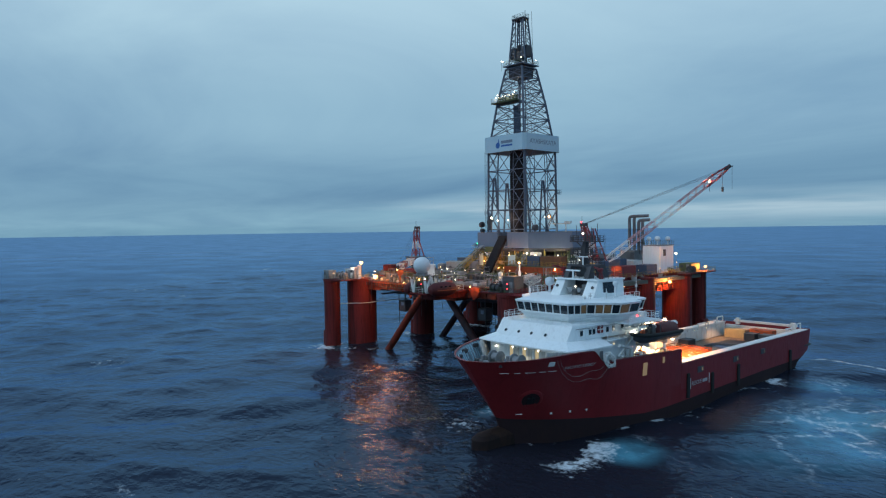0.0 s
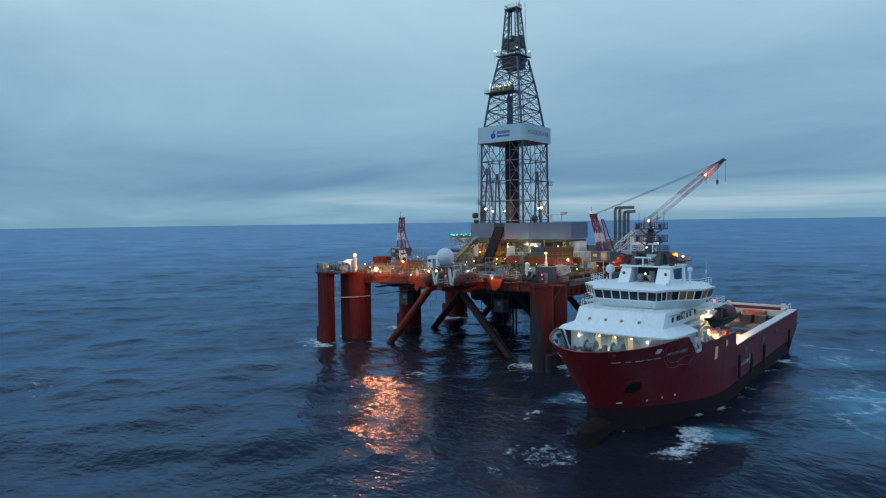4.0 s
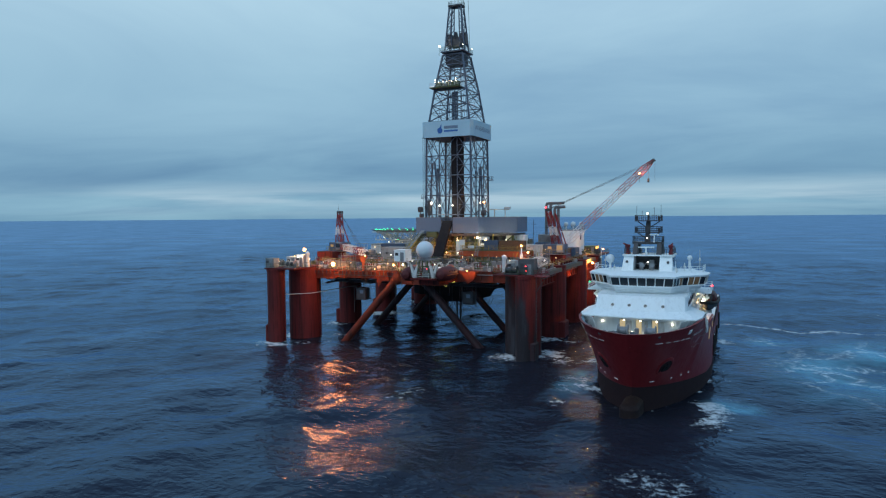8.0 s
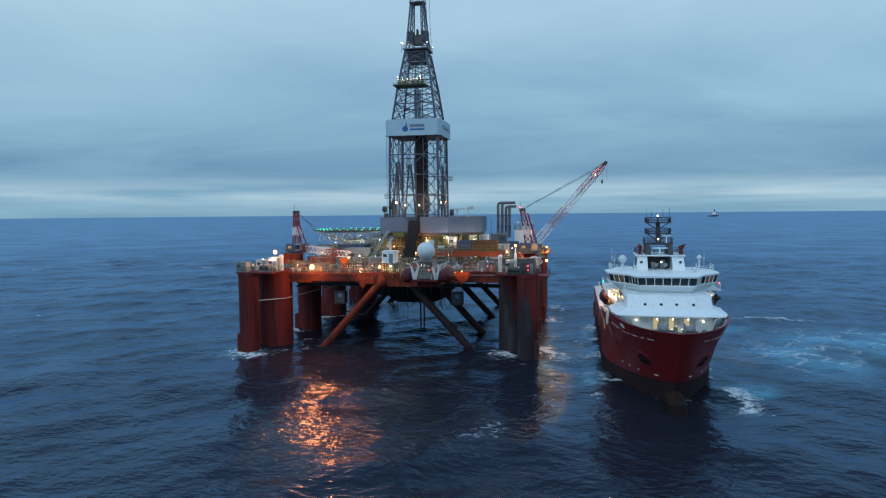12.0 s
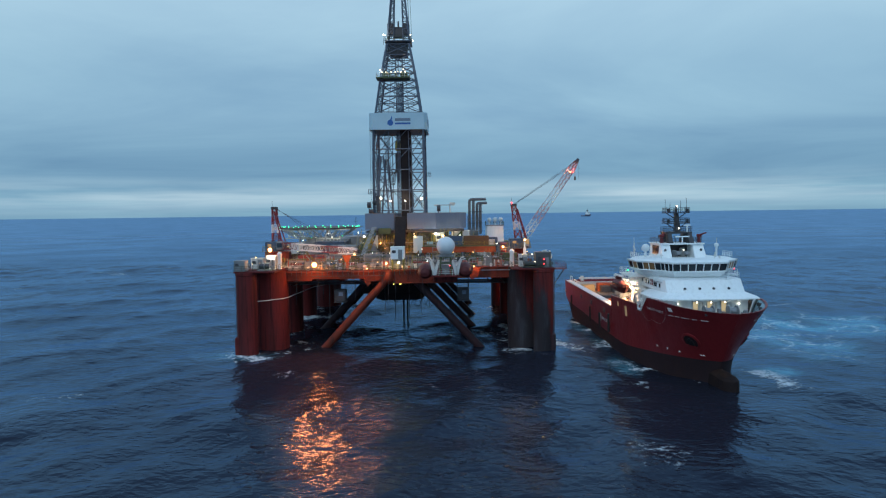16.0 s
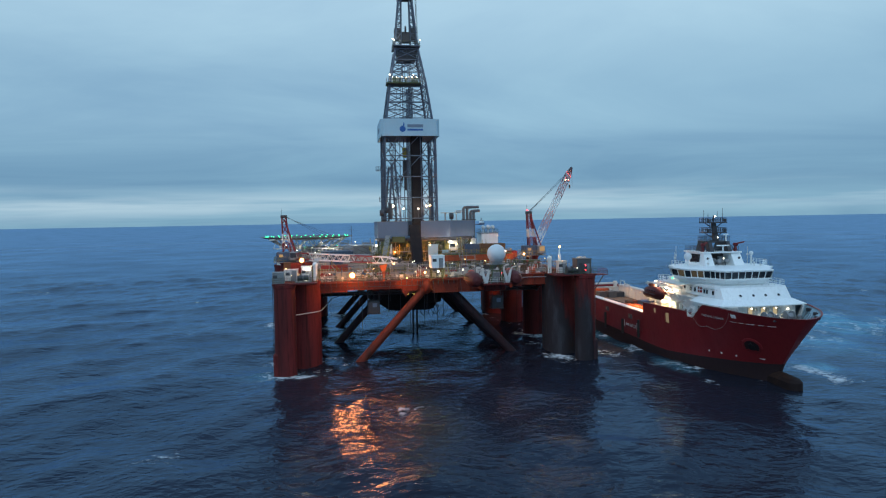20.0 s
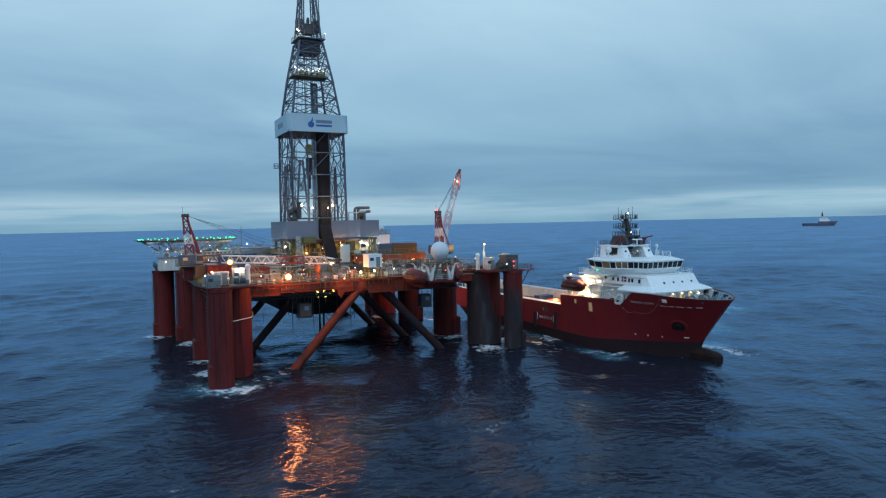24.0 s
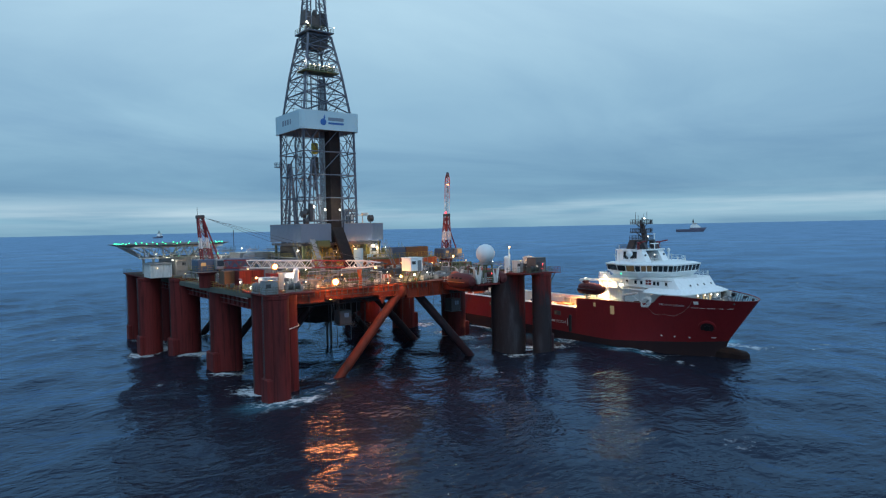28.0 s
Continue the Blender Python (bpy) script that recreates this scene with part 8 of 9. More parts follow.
# boat deck: davit frames, lit lockers, floodlights, pipework
rr = random.Random(17)
for s in (-1, 1):
    for y in (-13.8, -9.6, -3.2):
        part("davit_frame", Geo().box((s * 7.3, y, 12.0), (0.35, 0.4, 5.6)).box((s * 8.3, y, 14.7), (2.4, 0.4, 0.35)).tube((s * 7.3, y, 12.2), (s * 9.2, y, 14.5), 0.14, 6), WHITE, ship, "white boat davit frame")
    part("davit_beam", Geo().box((s * 9.1, -8.5, 14.95), (0.3, 11.0, 0.25)).box((s * 7.3, -8.5, 14.95), (0.3, 11.0, 0.25)), WHITE, ship)
    part("boat_deck_rail", railing([(s * 9.2, -15.6, 9.3), (s * 9.35, -3.6, 9.3), (s * 6.0, -3.6, 9.3)], 1.0, 1.1, 0.045), RAIL_WHITE, ship)
    part("upper_walk", Geo().box((s * 7.9, -5.6, 13.0), (2.6, 4.2, 0.15)), GREY, ship)
    part("upper_walk_rail", railing([(s * 9.1, -7.6, 13.1), (s * 9.1, -3.6, 13.1), (s * 6.7, -3.6, 13.1)], 1.0, 1.0, 0.04), WHITE, ship)
    for y, z in ((-14.6, 14.3), (-12.2, 14.4), (-10.4, 14.4), (-8.0, 15.1), (-4.4, 14.4), (-3.0, 12.0), (-2.9, 15.0)):
        part("davit_flood", Geo().box((s * (8.6 if z < 15 else 7.2), y, z), (0.45, 0.45, 0.3), 20, 0.08), HALOGEN, ship, "burning deck floodlight")
    for k in range(14):
        y, h = rr.uniform(-21.5, -3.6), rr.uniform(0.5, 1.9)
        part("deck_fitting", Geo().box((s * rr.uniform(7.6, 9.3 if y > -13 else 8.4), y, 9.15 + h / 2), (rr.uniform(0.4, 0.9), rr.uniform(0.4, 1.1), h), rr.choice((0, 0, 15)), 0.06), rr.choice((WHITE, OFFWHITE, GREY, ORANGE, BROWN)), ship)
    for k in range(5):
        y = -21.0 + 3.4 * k
        part("deck_pipe", Geo().path([(s * 8.3, y, 9.2), (s * 8.3, y, 10.4 + 0.3 * k % 1), (s * 8.3, y + 1.6, 10.9), (s * 8.3, y + 3.0, 10.6), (s * 8.3, y + 3.2, 9.2)], 0.08, 6), OFFWHITE, ship)
    # bridge skirt ledge, side strakes and doors
    part("house_door", Geo().box((s * 7.03, -20.0, 11.0), (0.1, 0.8, 1.9), 0, 0.02), GREY, ship)
    part("house_door", Geo().box((s * 7.03, -13.6, 11.0), (0.1, 0.8, 1.9), 0, 0.02), GREY, ship)
    part("side_ledge", Geo().box((s * 7.5, -14.7, 13.45), (1.2, 11.0, 0.14)), WHITE, ship)
    part("ledge_rail", railing([(s * 8.05, -20.0, 13.5), (s * 8.05, -9.2, 13.5)], 1.3, 1.0, 0.035), WHITE, ship)
# stem chocks and bow rollers
for s in (-1, 1):
    for y in (-31.0, -34.5, -37.5):
        part("fairlead", Geo().box((s * (line_half(y, rail(y)) - 1.0), y, rail(y) - 0.5), (0.5, 1.0, 0.6), 0, 0.1), DARK, ship)
# foredeck windlass and gear
for x in (-1.6, 2.3):
    part("windlass_drum", Geo().tube((x - 0.6, -32.6, 11.5), (x + 0.6, -32.6, 11.5), 0.6, 18).tube((x - 0.75, -32.6, 11.5), (x - 0.6, -32.6, 11.5), 0.95, 18).tube((x + 0.6, -32.6, 11.5), (x + 0.75, -32.6, 11.5), 0.95, 18).tube((x - 0.3, -33.0, 11.5), (x + 0.3, -33.0, 11.5), 0.35, 14), GREY, ship, "", True)
part("windlass_bed", Geo().box((0.2, -32.6, 10.6), (7.6, 1.6, 0.5), 0, 0.08).box((4.5, -32.4, 11.0), (0.6, 0.7, 1.2), 0, 0.1).box((-4.4, -32.4, 10.9), (0.6, 0.7, 1.0), 0, 0.1).box((0.3, -32.2, 11.2), (0.6, 0.6, 1.4), 0, 0.1), GREY, ship)
for x, y in ((-2.0, -35.4), (1.8, -35.4), (-4.2, -31.4), (4.0, -31.4)):
    part("bollard", Geo().tube((x - 0.4, y, 10.3), (x - 0.4, y, 11.1), 0.22, 10).tube((x + 0.4, y, 10.3), (x + 0.4, y, 11.1), 0.22, 10), GREY, ship)
rr = random.Random(29)
for k in range(16):
    y = rr.uniform(-34.6, -30.8)
    x = rr.uniform(-1, 1) * (line_half(y, 10.3) - 1.6)
    part("mooring_gear", Geo().tube((x, y, 10.3), (x, y, 10.7 + rr.uniform(0, 0.7)), rr.uniform(0.18, 0.4), 9).box((x + 0.3, y, 10.55), (rr.uniform(0.4, 1.1), 0.5, 0.5), rr.uniform(0, 90), 0.06), rr.choice((GREY, DARKGREY, PALE_DARK)), ship)
for e in (-1, 1):
    for k in range(5):
        y = -30.5 - 1.0 * k
        part("bulwark_stay", Geo().tube((e * (line_half(y, 10.3) - 0.9), y, 10.35), (e * (line_half(y, rail(y)) - 0.55), y, rail(y) - 0.3), 0.09, 5), PALE_DARK, ship)
# hull marks: name, white line, anchors, fenders, side doors


def on_side(s, y, z, proud=0.05):
    """Pose on the hull skin: x along the hull, y up, facing outwards."""
    d = (line_half(y + 0.5, z) - line_half(y - 0.5, z))
    lean = math.degrees(math.atan2(line_half(y, z + 0.5) - line_half(y, z - 0.5), 1.0))
    turn = math.degrees(math.atan2(d, 1.0))
    return pose(s * (line_half(y, z) + proud), y, z, 0, 0, s * (90 - turn)) @ pose(0, 0, 0, 90 + lean, 0, 0)


def mark(name, s, y, z, w, h, mat, label="", thick=0.06):
    ob = part(name, Geo().box((0, 0, 0), (w, h, thick * 2), 0, 0.02), mat, hull, label)
    ob.matrix_basis = on_side(s, y, z, 0.02)
    return ob


for s in (-1, 1):
    step = 0.385
    for k, ch in enumerate("PACIFIC LEGACY"):
        if ch != " ":
            lettering(ch, on_side(s, -26.9 + s * (k - 6.5) * step, 10.95, 0.07), 0.62, DULL_LETTER, hull, "white painted ship name")
    for y0, w in ((-31.3, 1.3), (-32.7, 0.9), (-34.2, 1.4), (-35.7, 0.8), (-37.0, 1.2)):
        mark("white_dash", s, y0, 10.7, w, 0.05, DULL_LETTER)
    mark("white_plate", s, -31.9, 11.75, 0.9, 0.7, LETTER)
    pocket = part("anchor_pocket", Geo().lathe((0, 0, 0), [(1.75, -0.5), (1.75, -0.05), (1.5, 0.10), (1.3, 0.08), (1.2, -0.1)], 20), SHIP_RED, hull, "raised ring round the anchor pocket", True)
    pocket.matrix_basis = on_side(s, -32.2, 6.5, 0.0)
    # flat dark disc stands for the shadow inside the anchor pocket
    shade_ = part("recess_shade", Geo().lathe((0, 0, 0), [(0.0, 0.02), (1.35, 0.02), (1.35, -0.4)], 20), BOOT, hull)
    shade_.matrix_basis = on_side(s, -32.2, 6.5, 0.03)
    anchor = part("anchor", Geo().box((0, -0.1, 0.1), (1.1, 1.2, 0.25), 0, 0.12).box((0, 0.35, 0.15), (0.3, 1.0, 0.25), 0, 0.08), NEAR_BLACK, hull)
    anchor.matrix_basis = on_side(s, -32.2, 6.5, 0.0)
    mark("lit_side_door", s, -12.6, 8.7, 1.0, 1.9, LIT_SOFT, "lit opening in the hull side")
    mark("side_port", s, -7.8, 9.5, 0.55, 0.9, LIT_SOFT)
    for y, z0, z1 in ((-0.4, 2.4, 6.4), (7.8, 1.9, 5.4), (17.6, 1.6, 5.5), (41.0, 1.2, 5.2)):
        part("rubber_fender", Geo().box((s * (line_half(y, 4) + 0.12), y, (z0 + z1) / 2), (0.4, 0.8, z1 - z0), 0, 0.15), RUBBER, hull, "black rubber side fender")
    for y in (3.7, 16.6, 28.0):
        mark("freeing_port", s, y, 6.5, 2.0, 1.0, DARK)
        mark("port_light", s, y + 0.6, 6.5, 0.4, 0.6, LIT_SOFT)
    lettering("RESCUE", on_side(s, 2.4, 4.5, 0.1), 0.95, DULL_LETTER, hull, "white painted rescue marking")
    mark("word_bar", s, 5.3, 4.5, 1.5, 0.5, DULL_LETTER)
    for y in (0.5, 6.8):
        mark("zone_bar", s, y, 4.6, 0.1, 1.7, LETTER)
    for y in (-28.6, -25.9, -23.4):
        mark("thruster_mark", s, y, 4.15, 0.28, 0.28, LETTER)
    mark("bow_hook_mark", s, -32.6, 4.3, 0.9, 0.1, LETTER)
    for y0, y1, sag in ((-31.4, -21.4, 3.7), (-31.0, -22.6, 2.9))[:1 + (s > 0)]:
        rope = []
        for u in np.linspace(0, 1, 17):
            y = y0 + (y1 - y0) * u
            z = rail(y) - 0.5 - sag * (1 - (2 * u - 1) ** 2)
            rope.append((s * (line_half(y, z) + 0.12), y, z))
        part("slack_rope", Geo().path(rope, 0.018, 5), RIG_RAIL, hull, "slack pale mooring rope")


# ---- boats and cargo aboard, each of its own ----
def aboard(ob, m):
    AFLOAT.append((ob, m))
    return ob


def boat_hull(length, half_w, depth, n=15):
    """Open V-shaped boat hull, bow towards -y, gunwale at z 0."""
    g = Geo()
    rows = []
    for k in range(n):
        t = k / (n - 1)
        y = length * (0.5 - t)
        w = half_w * (1 - max(0.0, (t - 0.45) / 0.55) ** 2.2) * (0.86 + 0.14 * min(1.0, t / 0.25))
        d = depth * (1 - 0.75 * max(0.0, (t - 0.7) / 0.3) ** 2)
        sheer = 0.35 * max(0.0, (t - 0.4) / 0.6) ** 2
        rows.append([(-w, y, sheer), (-w * 0.93, y, sheer - d * 0.45), (-w * 0.45, y, -d * 0.86), (0, y, -d), (w * 0.45, y, -d * 0.86), (w * 0.93, y, sheer - d * 0.45), (w, y, sheer)])
    m = 7
    fc = [(k * m + i, k * m + i + 1, (k + 1) * m + i + 1, (k + 1) * m + i) for k in range(n - 1) for i in range(m - 1)]
    fc += [(k * m, (k + 1) * m, (k + 1) * m + 6, k * m + 6) for k in range(n - 1)] + [tuple(range(m))]
    return g.add([p for r in rows for p in r], fc)


def make_lifeboat_aboard():
    """Enclosed boat: hull, rounded canopy, steering dome, hatches."""
    b = thing("rescue_boat", "faded brown-orange enclosed lifeboat hung in its davit", "boat", "ship's boats")
    part("hull", boat_hull(7.2, 1.45, 1.35), LIFEBOAT, b, "", True)
    g = Geo()
    prof, n = [], 13
    for k in range(n):
        t = k / (n - 1)
        f = math.sin(math.pi * min(1.0, 0.16 + t * 0.8)) ** 0.4
        prof.append([(x * 1.38 * f, 3.45 - 6.9 * t, 0.05 + z * 1.25 * f) for x, z in ((-1, 0), (-0.97, 0.45), (-0.75, 0.82), (-0.35, 0.98), (0.35, 0.98), (0.75, 0.82), (0.97, 0.45), (1, 0))])
    m = 8
    g.add([p for r in prof for p in r], [(k * m + i, k * m + i + 1, (k + 1) * m + i + 1, (k + 1) * m + i) for k in range(n - 1) for i in range(m - 1)] + [tuple(range(m)), tuple(range((n - 1) * m, n * m))])
    part("canopy", g, LIFEBOAT, b, "", True)
    part("rubbing_strake", Geo().box((1.42, 0.6, -0.05), (0.12, 5.6, 0.16), 0, 0.04).box((-1.42, 0.6, -0.05), (0.12, 5.6, 0.16), 0, 0.04), DARK, b)
    part("steering_dome", Geo().box((0, 2.0, 1.5), (1.2, 1.2, 0.7), 0, 0.2), LIFEBOAT, b)
    for y in (-1.8, -0.75, 0.3, 1.35):
        for e in (-1, 1):
            part("window", Geo().box((e * 1.3, y, 0.6), (0.12, 0.5, 0.26), 0, 0.04), GLASS, b)
    for y in (-2.4, 2.6):
        part("lifting_hook", Geo().tube((0, y, 0.9), (0, y, 2.3), 0.07, 6), DARK, b)
        part("cradle", Geo().box((0.4, y * 0.7, -1.5), (2.4, 0.3, 0.6), 0, 0.05), OFFWHITE, b)
    return b


def make_daughter_craft():
    """Long dark workboat: hull, tube collar, brown canopy aft, console and gear forward."""
    b = thing("rescue_boat", "long dark rescue boat with faded brown canopy in its davit", "boat", "ship's boats")
    part("hull", boat_hull(11.6, 1.5, 1.2), DARK, b, "dark boat hull", True)
    part("tube_collar", Geo().path([(-1.45, 5.6, 0.1), (-1.5, 1.0, 0.12), (-1.25, -3.2, 0.2), (-0.6, -5.2, 0.4), (0, -5.7, 0.45), (0.6, -5.2, 0.4), (1.25, -3.2, 0.2), (1.5, 1.0, 0.12), (1.45, 5.6, 0.1)], 0.27, 10), RUBBER, b, "black rubber collar", True)
    part("canopy", Geo().lathe((0, 2.6, 0.35), [(0.5, -2.6), (1.15, -2.2), (1.3, -1.0), (1.3, 1.4), (1.1, 2.6), (0.6, 3.0)], 18, "y"), LIFEBOAT, b, "faded brown canopy", True)
    part("console", Geo().box((0, -1.0, 0.8), (1.1, 1.0, 1.3), 0, 0.12), DARKGREY, b)
    part("wind_screen", Geo().box((0, -1.6, 1.5), (1.0, 0.06, 0.5)), GLASS, b)
    part("roll_bar", Geo().path([(-0.9, 0.2, 0.3), (-0.8, 0.2, 1.9), (0.8, 0.2, 1.9), (0.9, 0.2, 0.3)], 0.07, 6), DARK, b)
    for y in (-2.2, -3.2):
        part("seat_pod", Geo().box((0, y, 0.55), (0.6, 0.6, 0.8), 0, 0.12), ORANGE if y < -3 else DARK, b)
    for y in (-3.0, 3.4):
        part("lifting_sling", Geo().tube((-1.2, y, 0.2), (0, y, 2.4), 0.04, 5).tube((1.2, y, 0.2), (0, y, 2.4), 0.04, 5), DARK, b)
        part("cradle", Geo().box((-0.5, y * 0.8, -1.35), (2.2, 0.3, 0.6), 0, 0.05), OFFWHITE, b)
    return b


aboard(make_lifeboat_aboard(), pose(-8.8, -6.4, 12.9))
aboard(make_daughter_craft(), pose(9.3, -9.6, 13.6))
CARGO = [(-4.3, 48.6, 4.6, 2.4, 1.9, TAN, "tan freight container on the cargo deck"), (1.3, 48.7, 4.8, 2.4, 2.3, ORANGE, "orange freight container on the cargo deck"),
         (0.4, 45.4, 2.8, 2.3, 1.8, DARK, "dark steel cargo basket on deck"), (3.4, 45.6, 2.8, 2.3, 1.8, DARKGREY, "dark steel cargo basket on deck"), (6.0, 46.0, 2.6, 2.2, 1.5, DARK, "dark steel cargo basket on deck"),
         (4.6, 24.6, 4.6, 2.5, 1.7, MIDBLUE, "dark blue freight container on the planks"), (4.8, 14.5, 3.0, 2.4, 1.3, BROWN, "brown steel cargo skid on deck"), (-6.4, 30.0, 3.0, 2.2, 1.4, DARK, "dark steel cargo basket on deck")]
for x, y, lx, ly, lz, mat, lab in CARGO:
    c = make_container(0, 0, 0, lx, ly, lz, mat, lab, 0)
    aboard(c, pose(x, y, 5.25, 0, 0, 0 if lx > 4 else 90))


def make_open_skid(x, y, lx, ly, h, mat, seed, label):
    """Open steel cargo basket: floor, posts, rails on four sides and what lies in it."""
    r_ = random.Random(seed)
    c = thing("cargo_basket", label, "cargo basket", "cargo baskets")
    part("floor_tray", Geo().box((0, 0, 0.12), (lx, ly, 0.2), 0, 0.03), mat, c)
    for sx in (-1, 1):
        for sy in (-1, 1):
            part("corner_post", Geo().box((sx * (lx / 2 - 0.08), sy * (ly / 2 - 0.08), h / 2), (0.16, 0.16, h)), mat, c)
        part("end_rail", Geo().box((sx * (lx / 2 - 0.08), 0, h - 0.08), (0.14, ly - 0.3, 0.14)), mat, c)
        part("end_panel", Geo().box((sx * (lx / 2 - 0.08), 0, h * 0.4), (0.06, ly - 0.3, h * 0.45)), mat, c)
        part("side_rail", Geo().box((0, sx * (ly / 2 - 0.08), h - 0.08), (lx - 0.3, 0.14, 0.14)), mat, c)
        part("side_panel", Geo().box((0, sx * (ly / 2 - 0.08), h * 0.4), (lx - 0.3, 0.06, h * 0.45)), mat, c)
    for k in range(5):
        hh = r_.uniform(0.2, h * 0.85)
        part("load", Geo().box((r_.uniform(-0.36, 0.36) * lx, r_.uniform(-0.25, 0.25) * ly, 0.22 + hh / 2), (r_.uniform(0.5, 1.4), r_.uniform(0.4, 1.0), hh), r_.choice((0, 0, 90, 12)), 0.05), r_.choice((ORANGE, RAIL_WHITE, BROWN, GREY, DARK)), c)
    return aboard(c, pose(x, y, 5.25))


for k, (x, y, lx, ly, h, mat) in enumerate(((-2.0, 20.6, 6.0, 2.4, 1.1, ORANGE), (-5.6, 24.0, 3.0, 4.6, 1.0, BROWN), (-1.0, 24.6, 5.0, 2.4, 1.0, ORANGE), (1.2, 16.4, 6.0, 2.4, 1.3, ORANGE), (-5.4, 16.0, 3.2, 5.0, 0.9, ORANGE),
                                        (1.0, 11.4, 6.4, 2.4, 1.0, RAIL_WHITE), (-5.6, 9.6, 3.0, 3.8, 1.2, ORANGE), (5.6, 19.6, 2.4, 5.0, 1.2, ORANGE), (5.4, 8.6, 2.6, 4.4, 1.1, RAIL_WHITE), (0.6, 6.6, 5.6, 2.4, 1.2, ORANGE), (3.0, 30.2, 2.4, 4.4, 0.9, BROWN))):
    make_open_skid(x, y, lx, ly, h, mat, 40 + k, "open %s steel cargo basket, loaded, on the planks" % ("orange" if mat is ORANGE else "brown" if mat is BROWN else "cream"))
# tubulars lying lengthways on the after planks
for k in range(12):
    t = thing("drill_pipe", "long dark drill pipe lying on the planked deck", "pipe", "drill pipes aboard")
    part("tube", Geo().tube((0, -5.4, 0), (0, 5.4, 0), 0.13, 8), DARK, t, "", True)
    part("joint", Geo().tube((0, 5.2, 0), (0, 5.6, 0), 0.18, 8), BROWN, t, "", True)
    aboard(t, pose(-3.4 + 0.42 * k + 0.05 * (k % 3), 37.0 + 0.3 * (k % 4), 5.43))
# lamps on the inner face of the cargo rails
for sx in (-1, 1):
    for y in (4.0, 12.0, 20.0, 28.0, 36.0, 41.5):
        part("rail_lamp", Geo().ball((sx * 7.85, y, 7.7), 0.11, 8), BULKHEAD, ship)

# ---- far ships ----


# red hull colour greyed and blued: the haze of distance is in the paint
FAR_HAZED = material("hazed_hull_paint", (0.15, 0.155, 0.22), 0.6, stain=(0.11, 0.105, 0.16), amount=0.6, scale=0.1)


def make_far_ship(x, y, rz, size):
    s = thing("distant_ship", "distant supply ship, haze mixed into its hull colour, white bridge, near the horizon", "ship", "distant ships")
    part("hull", Geo().prism([(-4, 38), (4, 38), (6, 20), (6, -20), (0, -38), (-6, -20), (-6, 20)], -3, 5, [(-7, 38), (7, 38), (8, 20), (8, -22), (0, -44), (-8, -22), (-8, 20)]), FAR_HAZED, s)
    part("bow_flare", Geo().prism([(-8, 0), (8, 0), (8, -22), (0, -44), (-8, -22)], 5, 9.5, [(-8, 0), (8, 0), (8, -24), (0, -47), (-8, -24)]), FAR_HAZED, s)
    part("deckhouse", Geo().prism([(-7, -2), (7, -2), (7, -31), (-7, -31)], 9.5, 18.5, [(-6, -3), (6, -3), (6, -22), (-6, -22)]), WHITE, s)
    part("bridge", Geo().box((0, -13, 21.0), (15, 13, 5.5), 0, 0.4), WHITE, s)
    part("bridge_windows", Geo().box((0, -13, 21.5), (15.2, 13.2, 1.6)), GLASS, s)
    part("mast", Geo().box((0, -10, 27), (3.2, 4.0, 8)).box((0, -10, 29), (7, 2.5, 1.6)).box((0, -10, 33), (1.6, 1.6, 5)), DARK, s)
    s.matrix_basis = pose(x, y, 3.0 if y < 2000 else 3.3, 0, 0, rz) @ Matrix.Diagonal((size, size, size, 1))
    return s

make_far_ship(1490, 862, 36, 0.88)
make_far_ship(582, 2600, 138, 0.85)

